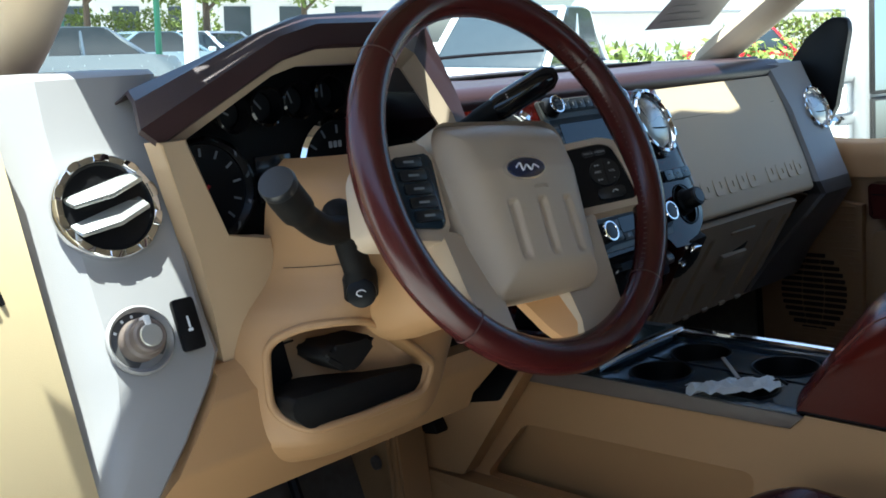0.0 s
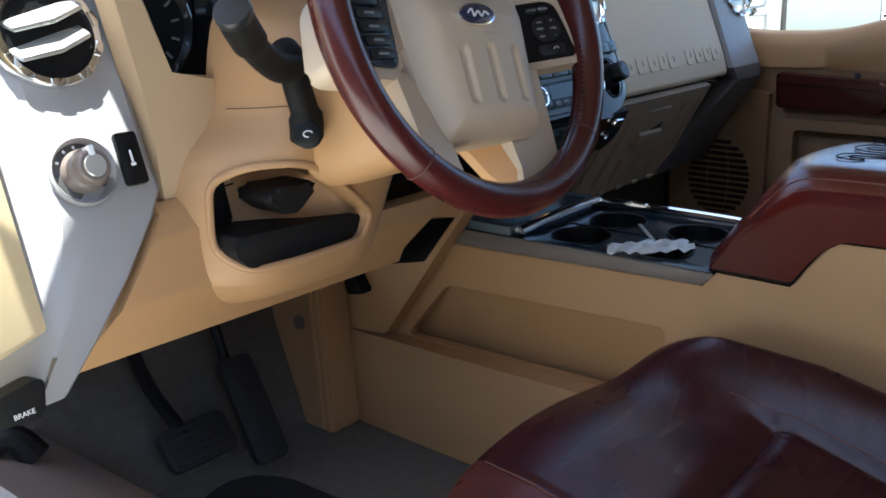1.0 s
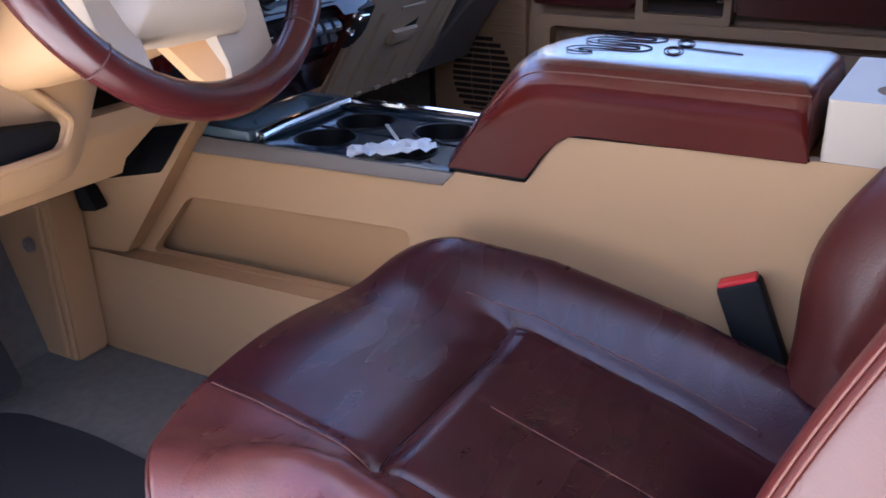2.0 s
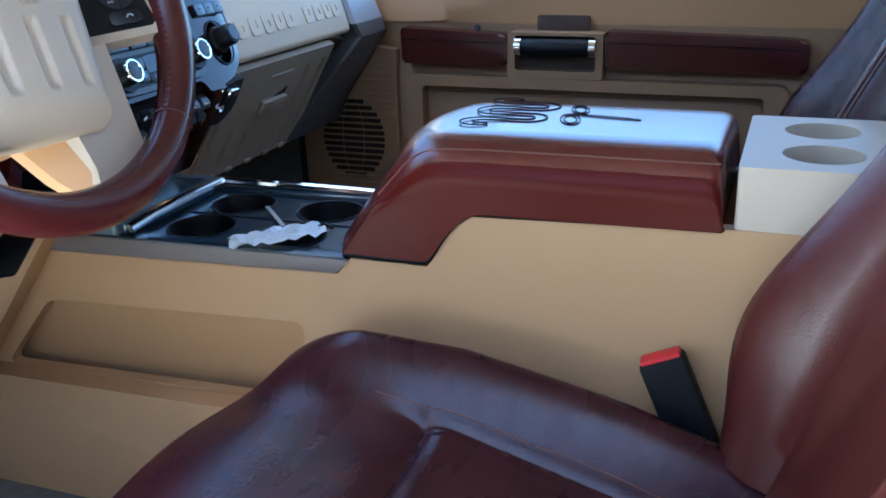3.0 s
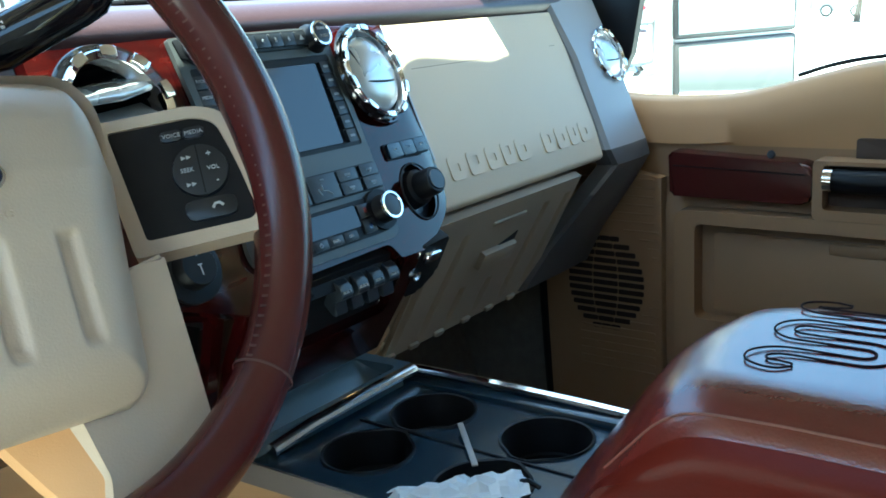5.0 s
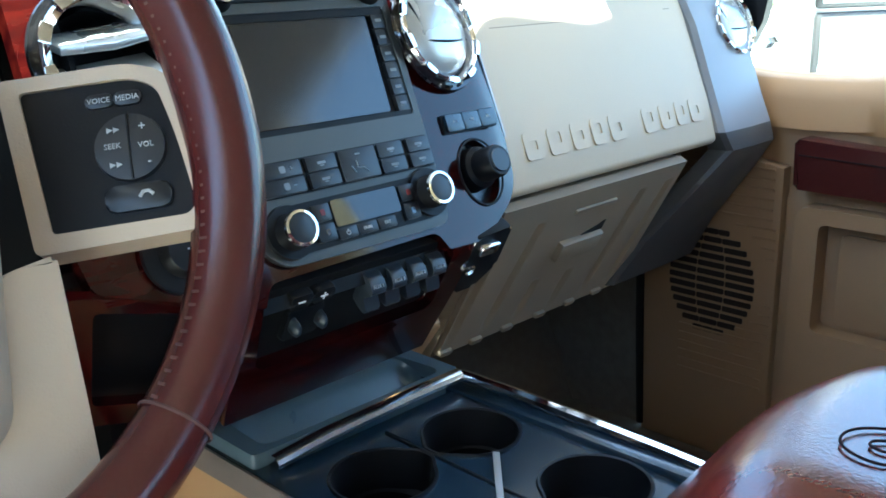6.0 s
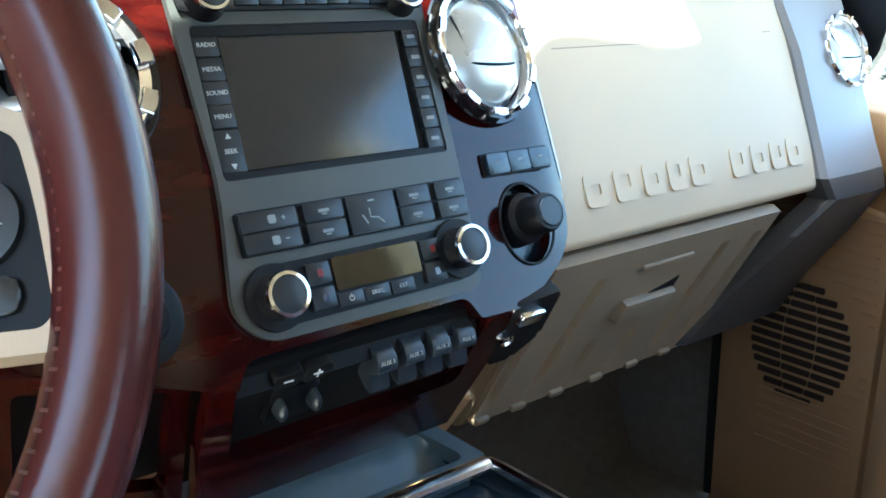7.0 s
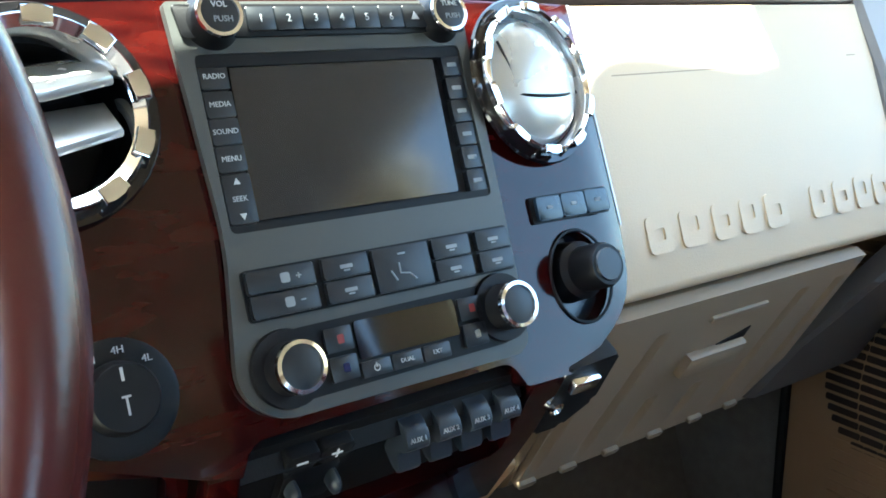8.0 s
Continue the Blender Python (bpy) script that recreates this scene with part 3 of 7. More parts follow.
# ---- dashboard ----
def dashboard():
    th = thing("dashboard", "maroon and tan truck dashboard with graphite end panels", "dashboard", T(0, 0.4, 0.4))
    # passenger side pad, thick lip over the panel
    bm = B()
    pad = rounded([(0.345, 0.766), (0.301, 0.768, 0.004), (0.296, 0.782, 0.008), (0.310, 0.800, 0.016), (0.44, 0.806), (0.86, 0.822), (0.86, 0.76)], 0.0)
    prism(bm, pad, -0.262, 0.665, "x")
    part("top_pad", bm, MAROON_PAD, th, "grained maroon top pad")
    bm = B()
    box(bm, 0.05, 0.56, 0.52, 0.70, 0.8105, 0.8165, 0.002)
    part("defroster_strip", bm, BLACK_SOFT, th, "matt black defroster strip")
    # driver's side top behind the hood
    bm = B()
    prism(bm, [(0.40, 0.78), (0.42, 0.806), (0.86, 0.822), (0.86, 0.76)], -0.80, -0.262, "x")
    part("top_pad", bm, MAROON_PAD, th)
    bm = B()
    prism(bm, [(0.40, 0.78), (0.42, 0.806), (0.86, 0.822), (0.86, 0.76)], 0.665, 0.80, "x")
    part("top_pad", bm, MAROON_PAD, th)
    # dark filler behind everything
    bm = B()
    prism(bm, [(0.36, 0.36), (0.36, 0.74), (0.80, 0.78), (0.60, 0.40)], -0.78, 0.78, "x")
    part("carrier", bm, BLACK_SOFT, th, "black inner carrier")
    # passenger upper panel
    bm = B()
    prof = rounded([(0.33, 0.768), (0.298, 0.768), (0.2310, 0.600, 0.018), (0.2185, 0.556, 0.012), (0.226, 0.549, 0.004), (0.30, 0.549)], 0.0, 6)
    prism(bm, prof, 0.212, 0.628, "x")
    part("passenger_panel", bm, PANEL_CREAM, th, "pale tan passenger panel with raised bars")
    for k, (x, w) in enumerate([(0.274, 0.026), (0.314, 0.028), (0.353, 0.026), (0.388, 0.024), (0.424, 0.028), (0.490, 0.026), (0.526, 0.026), (0.560, 0.024), (0.593, 0.026)]):
        bm = B()
        holed(bm, rounded(rect(x - 0.43, 0.001, w * 1.08, 0.030), 0.006, 3), [rounded(rect(x - 0.43, 0.001 + 0.003 * (k % 2), w * 0.46, 0.010 + 0.002 * (k % 2)), 0.002, 2)], -0.002, 0.0010, "z", GLOVE)
        part("raised_block", bm, PANEL_CREAM, th)
    for v, x0, x1 in ((0.128, 0.26, 0.42), (0.133, 0.585, 0.60)):
        bm = B()
        box(bm, x0 - 0.43, x1 - 0.43, v, v + 0.0010, -0.002, 0.0004, 0.0, 2, GLOVE)
        part("panel_seam", bm, GLOVE_TAN, th)
    # wrap-round end panels in graphite
    def end_panel(s):
        bm = B()
        edge = [(0.846, 0.333, 0.612, 0.785), (0.80, 0.318, 0.624, 0.788), (0.70, 0.278, 0.640, 0.790), (0.60, 0.240, 0.640, 0.790), (0.565, 0.226, 0.638, 0.792),
                (0.54, 0.221, 0.652, 0.796), (0.49, 0.206, 0.695, 0.815), (0.44, 0.196, 0.742, 0.835), (0.40, 0.192, 0.780, 0.85)]
        if s > 0:
            edge = [(z if z > 0.79 else z, y - 0.016, xi - 0.012, xo) for z, y, xi, xo in edge]
            edge = [(min(z, 0.79), y, xi, xo - 0.012) for z, y, xi, xo in edge if z > 0.52] + [(0.50, 0.225, 0.60, 0.77), (0.42, 0.28, 0.56, 0.765), (0.36, 0.31, 0.53, 0.76)]
        rows = []
        for z, y, xi, xo in edge:
            rows.append([Vector((s * xi, y + 0.03, z)), Vector((s * (xi + 0.003), y + 0.006, z)), Vector((s * (xi + 0.010), y, z)), Vector((s * (xi * 0.5 + xo * 0.5), y - 0.002, z)),
                         Vector((s * (xo - (0.042 if s < 0 else 0.022)), y, z)), Vector((s * (xo - 0.004), y + (0.024 if s < 0 else 0.010), z)), Vector((s * xo, y + 0.040, z)), Vector((s * (xo + 0.003), y + 0.10, z))])
        first = [v + Vector((0, 0.10, 0.012)) for v in rows[0]]
        rows = [first, [v + Vector((0, 0.012, 0.006)) for v in rows[0]], *rows]
        grid(bm, lambda u, v: rows[round(u * (len(rows) - 1))][round(v * 7)], len(rows) - 1, 7)
        # far panel's lower faces go graphite: their shade put into the colour
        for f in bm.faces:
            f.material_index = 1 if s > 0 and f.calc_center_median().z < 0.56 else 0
        part("end_panel", bm, [GREY, GREY_DARK], th, "painted end panel, shade put into the far one's lower colour", smooth=24)
    end_panel(-1)
    end_panel(1)
    # glove compartment lid below
    gb = B()
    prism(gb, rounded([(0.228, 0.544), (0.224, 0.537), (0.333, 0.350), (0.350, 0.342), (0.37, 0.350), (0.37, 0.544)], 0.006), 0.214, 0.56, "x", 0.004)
    part("glovebox_lid", gb, GLOVE_TAN, th, "tan glovebox lid, shade put into its colour, with sunken channels and a pull")
    low = plane_frame((0.38, 0.2645, 0.458), -0.567)
    channels = [(-0.147, -0.104, 0.056), (-0.087, -0.104, 0.060), (-0.030, -0.104, -0.041), (0.036, -0.104, -0.044), (0.102, -0.104, 0.067), (0.158, -0.104, 0.069)]

    def lid_face(u, v):
        x, y = -0.164 + 0.342 * u, -0.118 + 0.212 * v
        z = 0.001
        for c, y0, y1 in channels:
            run = max(0.0, min(1.0, (y - y0) / 0.03, (y1 - y) / 0.004))
            z -= 0.0080 * run * max(0.0, 1 - abs(x - c + 0.06 * (0.05 - y)) / 0.0075) ** 0.6
        return Vector((x, y, z))
    bm = B()
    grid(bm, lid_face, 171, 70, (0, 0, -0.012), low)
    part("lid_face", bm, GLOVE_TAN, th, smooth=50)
    bm = B()
    prism(bm, [(-0.03, -0.008), (0.048, -0.008), (0.048, 0.018), (-0.03, 0.018)], -0.001, 0.010, "z", 0.003, 2, low)
    part("glovebox_pull", bm, GLOVE_TAN, th, "tan pull handle")
    bm = B()
    box(bm, -0.03, 0.048, 0.060, 0.066, -0.001, 0.004, 0.0015, 2, low)
    part("pull_lip", bm, GLOVE_TAN, th)
    bm = B()
    prism(bm, [(0.010, 0.018), (0.050, 0.018), (0.050, 0.032), (0.036, 0.026)], -0.001, 0.0022, "z", 0, 2, low)
    part("pull_recess", bm, BLACK_SOFT, th)
    for x in (-0.155, -0.105, -0.050, 0.012, 0.072, 0.130):
        bm = B()
        plate(bm, x, -0.113, 0.020, 0.007, 0.003, -0.001, 0.0055, 0.0015, low)
        part("lid_foot", bm, GLOVE_TAN, th)
    # knee panel below the column, in tan, with an open pocket
    hole = rounded([(-0.602, 0.566, 0.018), (-0.574, 0.582, 0.02), (-0.530, 0.582, 0.02), (-0.487, 0.562, 0.02), (-0.418, 0.503, 0.012), (-0.432, 0.473, 0.014), (-0.510, 0.472), (-0.584, 0.472, 0.02), (-0.609, 0.494, 0.02), (-0.608, 0.530, 0.02)], 0.01, 6)

    def within(x, z):
        inside = False
        for (x0, z0), (x1, z1) in zip(hole, hole[1:] + hole[:1]):
            if (z0 > z) != (z1 > z) and x < (x1 - x0) * (z - z0) / (z1 - z0) + x0:
                inside = not inside
        return inside

    def cut_pocket(bm):
        bmesh.ops.delete(bm, geom=[f for f in bm.faces if within(f.calc_center_median().x, f.calc_center_median().z)], context="FACES")

    def knee(u, v):
        pts = [(0.234, 0.550), (0.224, 0.542), (0.209, 0.52), (0.205, 0.46), (0.235, 0.40), (0.33, 0.375)]
        k = min(int(v * 5), 4)
        f = v * 5 - k
        y, z = (pts[k][0] * (1 - f) + pts[k + 1][0] * f, pts[k][1] * (1 - f) + pts[k + 1][1] * f)
        x = -0.650 + (0.425 - 0.073 * max(0.0, min(1.0, (0.49 - z) / 0.07))) * u
        return Vector((x - 0.10 * max(0, 0.54 - z) * (1 - u) * 8, y, z))
    bm = B()
    grid(bm, lambda u, v: knee(0.0 + 0.30 * u, v), 24, 60, (0, 0.03, 0))
    cut_pocket(bm)
    part("knee_panel", bm, COLUMN_TAN, th, "tan lower knee panel")
    bm = B()
    grid(bm, lambda u, v: knee(0.30 + 0.70 * u, 0.52 + 0.48 * v), 56, 36, (0, 0.03, 0))
    cut_pocket(bm)
    part("knee_panel", bm, COLUMN_TAN, th)
    bm = B()
    tube(bm, [(-0.650, 0.2345, 0.5475), (-0.60, 0.2345, 0.5495), (-0.55, 0.2345, 0.5515)], 0.0011, 6)
    part("panel_seam", bm, BLACK_SOFT, th)
    # column cover that flows down into the pocket under it
    levels = [(0.745, 0.185, -0.525, -0.34), (0.725, 0.140, -0.545, -0.325), (0.69, 0.120, -0.556, -0.312), (0.63, 0.124, -0.570, -0.305), (0.585, 0.138, -0.612, -0.300),
              (0.53, 0.152, -0.634, -0.318), (0.47, 0.160, -0.636, -0.345), (0.445, 0.172, -0.622, -0.355), (0.425, 0.200, -0.60, -0.36), (0.41, 0.26, -0.57, -0.37)]

    dense = []
    for k in range(len(levels) - 1):
        p0, p1, p2, p3 = levels[max(k - 1, 0)], levels[k], levels[k + 1], levels[min(k + 2, len(levels) - 1)]
        for j in range(4):
            f = j / 4
            dense.append(tuple(0.5 * (2 * b + (c - a) * f + (2 * a - 5 * b + 4 * c - d) * f * f + (3 * b - a - 3 * c + d) * f ** 3) for a, b, c, d in zip(p0, p1, p2, p3)))
    levels = dense + [levels[-1]]

    def cover_front(x, z):
        for (z1, y1, a1, b1), (z0, y0, a0, b0) in zip(levels, levels[1:]):
            if z0 <= z <= z1:
                f = (z1 - z) / (z1 - z0)
                y, a, b = y1 + (y0 - y1) * f, a1 + (a0 - a1) * f, b1 + (b0 - b1) * f
                s1 = max(-1.0, min(1.0, (2 * x - a - b) / (b - a)))
                return y + (0.25 - y) * abs(s1) ** 4
        return 0.25

    def cover(u, v):
        n = len(levels) - 1
        k = min(int(v * n), n - 1)
        f = v * n - k
        z, y, a, b = (p * (1 - f) + q * f for p, q in zip(levels[k], levels[k + 1]))
        s1 = -1 + 2 * u
        return Vector(((a + b) / 2 + (b - a) / 2 * s1, y + (0.25 - y) * abs(s1) ** 4, z))
    bm = B()
    grid(bm, cover, 84, 108)
    cut_pocket(bm)
    part("column_cover", bm, COLUMN_TAN, th, "tan column cover flowing into the pocket", smooth=60)
    cx, cz = sum(p[0] for p in hole) / len(hole), sum(p[1] for p in hole) / len(hole)
    ring = [Vector((x, cover_front(x, z), z)) for x, z in hole]
    deep = [Vector((cx + (p.x - cx) * 0.95, 0.258 - 0.075 * max(0.0, min(1.0, (p.x + 0.57) / 0.10)), cz + (p.z - cz) * 0.95)) for p in ring]
    bm = B()
    loops = [[bm.verts.new(p) for p in row] for row in (ring, [a.lerp(b, 0.15) + (Vector((cx, a.y, cz)) - a) * 0.03 for a, b in zip(ring, deep)], deep)]
    for one, two in zip(loops, loops[1:]):
        for k in range(len(hole)):
            bm.faces.new((one[k - 1], one[k], two[k], two[k - 1]))
    bm.faces.new(loops[-1])
    part("pocket_liner", bm, COLUMN_TAN, th, "tan walled pocket", smooth=60)
    bm = B()
    tube(bm, [p + Vector((0, 0.001, 0)) for p in ring], 0.0046, 10, True)
    part("pocket_lip", bm, COLUMN_TAN, th)
    bm = B()
    prism(bm, rounded([(-0.600, 0.512), (-0.604, 0.494), (-0.584, 0.475), (-0.510, 0.475), (-0.436, 0.476), (-0.425, 0.501), (-0.50, 0.507)], 0.006), 0.168, 0.235, "y", 0.002)
    part("pocket_shelf", bm, BLACK_SOFT, th, "dark grey pocket tray")
    bm = B()
    prism(bm, rounded([(-0.604, 0.560), (-0.570, 0.570), (-0.560, 0.512), (-0.604, 0.508)], 0.004), 0.226, 0.258, "y", 0.003)
    part("fuse_block", bm, BLACK, th, "black block in the pocket")
    bm = B()
    prism(bm, rounded([(-0.564, 0.545, 0.006), (-0.552, 0.556, 0.006), (-0.515, 0.553, 0.01), (-0.500, 0.556, 0.004), (-0.496, 0.546, 0.006), (-0.520, 0.527, 0.008), (-0.536, 0.522, 0.008)], 0.006), 0.160, 0.215, "y", 0.006)
    part("pedal_release", bm, BLACK_SOFT, th, "black release lever in the pocket")
    bm = B()
    tube(bm, [Vector((x, cover_front(x, 0.636 + 0.12 * (x + 0.55)) - 0.0008, 0.636 + 0.12 * (x + 0.55))) for x in [-0.560 + 0.004 * k for k in range(10)]], 0.0004, 6)
    part("panel_seam", bm, BLACK_SOFT, th)
    # gauge cluster surround: tan funnel and maroon hood
    arch = [(-0.668, 0.776), (-0.515, 0.852), (-0.47, 0.862), (-0.358, 0.862), (-0.308, 0.848), (-0.278, 0.77), (-0.274, 0.70)]
    inner = [(-0.625, 0.772), (-0.505, 0.834), (-0.47, 0.843), (-0.360, 0.842), (-0.325, 0.832), (-0.295, 0.762), (-0.290, 0.66)]

    def funnel(front, rear, y0, y1):
        bm = B()
        a = [Vector((x, y0 + (0.006 + 0.35 * (z - 0.79) if k > 3 else 0.0), z)) for k, (x, z) in enumerate(front)]
        b = [Vector((x, y1 - (0.026 - 0.35 * (z - 0.79) if k > 3 else 0.0), z)) for k, (x, z) in enumerate(rear)]
        grid(bm, lambda u, v: a[round(u * (len(a) - 1))].lerp(b[round(u * (len(a) - 1))], v), len(a) - 1, 1, (0, 0.004, 0))
        return bm
    part("cluster_surround", funnel(arch, inner, 0.240, 0.285), TAN_PALE, th, "pale tan angular gauge surround", smooth=20)
    outer_lip = [(-0.690, 0.792), (-0.525, 0.872), (-0.475, 0.884), (-0.350, 0.884), (-0.289, 0.868), (-0.253, 0.775), (-0.250, 0.70)]
    lip_a = [Vector((x, 0.232 if k < 4 else 0.252 + 0.35 * (z - 0.79), z)) for k, (x, z) in enumerate(outer_lip)]
    lip_b = [Vector((x, 0.240 if k < 4 else 0.248 + 0.35 * (z - 0.79), z)) for k, (x, z) in enumerate(arch)]
    top_edge = [(-0.672, 0.830), (-0.545, 0.872), (-0.475, 0.895), (-0.36, 0.901), (-0.268, 0.888), (-0.238, 0.80), (-0.238, 0.70)]
    lip_c = [Vector((x, 0.285, z)) for x, z in top_edge]
    lip_d = [Vector((x * 0.985, 0.46, max(0.78, z - 0.05))) for x, z in top_edge]
    bm = B()
    rows = [lip_b, lip_a, [a.lerp(c, 0.55) + Vector((0, -0.004, 0.006)) for a, c in zip(lip_a, lip_c)], lip_c, lip_d]
    grid(bm, lambda u, v: rows[round(v * 4)][round(u * 6)], 6, 4, (0, 0.006, -0.004))
    part("gauge_hood", bm, MAROON_PAD, th, "maroon angular gauge hood", smooth=25)
    # pale tan post beside and under the cluster
    bm = B()
    prism(bm, [(-0.672, 0.778), (-0.642, 0.778), (-0.612, 0.674), (-0.56, 0.668), (-0.55, 0.55), (-0.634, 0.542), (-0.638, 0.60), (-0.642, 0.66)], 0.236, 0.27, "y", 0.003)
    part("cluster_post", bm, POST_TAN, th, "tan panel beside the gauges")
    bm = B()
    prism(bm, [(-0.30, 0.66), (-0.278, 0.70), (-0.206, 0.70), (-0.206, 0.50), (-0.30, 0.50)], 0.245, 0.30, "y", 0.003)
    part("cluster_post", bm, BLACK_SOFT, th, "black filler beside the stack")
    return th


dashboard()


def gauge_cluster():
    th = thing("gauge_cluster", "black gauge cluster with chrome ringed dials", "gauges", T(-0.46, 0.33, 0.74))
    bm = B()
    prism(bm, [(-0.64, 0.66), (-0.29, 0.66), (-0.30, 0.78), (-0.335, 0.842), (-0.50, 0.846), (-0.60, 0.796), (-0.64, 0.772)], 0.345, 0.37, "y")
    part("housing", bm, BLACK_SOFT, th)
    for x, z, r in ((-0.575, 0.715, 0.058), (-0.385, 0.72, 0.062)):
        m = T(x, 0.342, z) @ pose(0, 0, 0, 90)
        bm = B()
        lathe(bm, [(r, 0), (r + 0.003, 0.012), (r - 0.002, 0.016), (r - 0.005, 0.006), (r - 0.006, 0)], m, 40)
        ring = part("dial_ring", bm, CHROME, th, "chrome dial ring")
        bm = B()
        lathe(bm, [(r - 0.006, 0.0), (r - 0.006, 0.004), (0, 0.004)], m, 40)
        part("dial_face", bm, BLACK, ring)
        for k in range(11):
            a = radians(225 - 27 * k)
            bm = B()
            box(bm, r * 0.66, r * 0.82, -0.0012, 0.0012, 0.004, 0.0055, 0, 2, m @ pose(0, 0, 0, 0, 0, math.degrees(a)))
            part("tick", bm, PRINT_DIM, ring)
        bm = B()
        box(bm, -0.008, r * 0.7, -0.0015, 0.0015, 0.006, 0.008, 0, 2, m @ pose(0, 0, 0, 0, 0, 225))
        part("needle", bm, RED, ring)
    for k, x in enumerate((-0.538, -0.494, -0.450, -0.404)):
        m = T(x, 0.338, 0.797 + 0.004 * k) @ pose(0, 0, 0, 90)
        bm = B()
        lathe(bm, [(0.019, 0), (0.0230, 0.022), (0.0205, 0.024), (0.0165, 0.004), (0.0165, 0)], m, 28)
        ring = part("small_dial_ring", bm, BLACK_GLOSS, th, "gloss black small dial ring")
        bm = B()
        lathe(bm, [(0.0155, 0.0), (0.0155, 0.003), (0, 0.003)], m, 24)
        part("dial_face", bm, BLACK, ring)
        bm = B()
        box(bm, -0.003, 0.012, -0.001, 0.001, 0.004, 0.005, 0, 2, m @ pose(0, 0, 0, 0, 0, 150 - 20 * k))
        part("needle", bm, PRINT_DIM, ring)
    bm = B()
    box(bm, -0.505, -0.455, 0.338, 0.345, 0.69, 0.745, 0.002)
    part("display", bm, SCREEN, th, "dark centre display")
    for k in range(3):
        bm = B()
        plate(bm, -0.402 + 0.007 * k, 0.748, 0.005, 0.008, 0.0015, 0, 0.001)
        bmesh.ops.transform(bm, matrix=T(0, 0.330, 0) @ pose(0, 0, 0, 90), verts=bm.verts)
        part("digit_bar", bm, PRINT_MID, th)


gauge_cluster()


def vent_ring(th, m, r, open_vent, flush=False):
    """A round notched chrome outlet, with two blades or a closed shutter."""
    deep = 0.0 if flush else 0.003
    bore = 0.80 if open_vent else 0.865
    bm = B()
    lathe(bm, [(r * 1.00, -0.004), (r * 1.00, 0.004), (r * 0.98, 0.0080), (r * 0.95, 0.0095), (r * (bore + 0.04), 0.0085 - deep), (r * (bore + 0.015), 0.004 - deep), (r * bore, -0.012)], m, 56)
    part("ring", bm, CHROME, th, "notched chrome ring", False)
    if not flush:
        bm = B()
        lathe(bm, [(r * 1.13, 0.0004), (r * 1.11, 0.0022), (r * 1.00, 0.0010)], m, 48)
        part("surround", bm, BLACK_GLOSS, th, "gloss black surround", False)
    for k in range(10):
        bm = B()
        a = 36 * k + 12
        lug = [(r * q * math.cos(radians(d)), r * q * math.sin(radians(d))) for q, ds in ((0.985 if flush else 1.03, (-8.5, -3, 3, 8.5)), (bore + 0.055, (9.5, 3, -3, -9.5))) for d in ds]
        prism(bm, lug, 0.002, 0.0104, "z", 0.0010, 2, m @ pose(0, 0, 0, 0, 0, a))
        part("notch", bm, CHROME, th, "", False)
    bm = B()
    lathe(bm, [(r * 0.84, 0.006), (r * 0.80, 0.0035), (0, 0.003)] if flush else [(r * 0.81, -0.0125), (r * 0.78, -0.045), (0, -0.046)], m, 32)
    part("throat", bm, BLACK, th, "black throat", False)
    if open_vent:
        for y, a in ((0.28, 12), (-0.30, 16)):
            bm = B()
            w = r * 0.80 * math.sqrt(1 - y * y)
            prism(bm, [(-w, -0.028), (w, -0.028), (w * 0.92, 0.004), (0, 0.012), (-w * 0.92, 0.004)], -0.003, 0.003, "y", 0.002, 2, m @ T(0, r * y * 0.9, 0.012 if flush else 0.002) @ pose(0, 0, 0, a + (26 if flush else 24), 0, 14 if flush else 6))
            part("slat", bm, SILVER, th, "silver slat", False)
        bm = B()
        box(bm, -0.028, -0.024, -r * 0.2, r * 0.2, -0.03, -0.004, 0, 2, m)
        part("link_rod", bm, BLACK, th, "", False)
    else:
        bm = B()
        lathe(bm, [(r * 0.865, -0.006), (r * 0.80, 0.003), (r * 0.66, 0.0075), (r * 0.45, 0.0115), (r * 0.22, 0.0135), (0, 0.0142)], m, 48)
        part("shutter", bm, SILVER, th, "closed satin silver shutter", False)
        bm = B()
        tube(bm, [(r * 0.83 * s, -0.12 * r - 0.16 * r * (1 - s * s), 0.0145 - 0.0165 * s * s) for s in [k / 8 - 1 for k in range(17)]], 0.0012, 6, m=m)
        part("shutter_line", bm, BLACK, th, "", False)
        bm = B()
        tube(bm, [(-r * 0.62 + 0.02 * r * k, r * 0.50 - r * 0.125 * k, 0.0052 + 0.0035 * math.sin(k / 8 * 3.1)) for k in range(9)], 0.0009, 6, m=m)
        part("shutter_line", bm, BLACK, th, "", False)


for vent_m, vent_r, is_open, words in (
        (LEFT @ T(-0.003, 0.104, 0.004), 0.053, True, "round chrome vent with silver slats in the graphite end panel"),
        (STACK @ T(-0.169, 0.075, 0.003), 0.051, True, "round chrome vent with open slats in the wood panel"),
        (STACK @ T(0.147, 0.076, 0.002) @ pose(0, 0, 0, 0, 8), 0.051, False, "round chrome vent with closed silver shutter in the wood panel"),
        (RIGHT @ T(0.032, 0.048, 0.004), 0.044, False, "round chrome vent in the far graphite end panel")):
    v_th = thing("air_vent", words, "vent", vent_m, "dashboard vents")
    vent_ring(v_th, Matrix(), vent_r, is_open, vent_m.translation.x < -0.6)


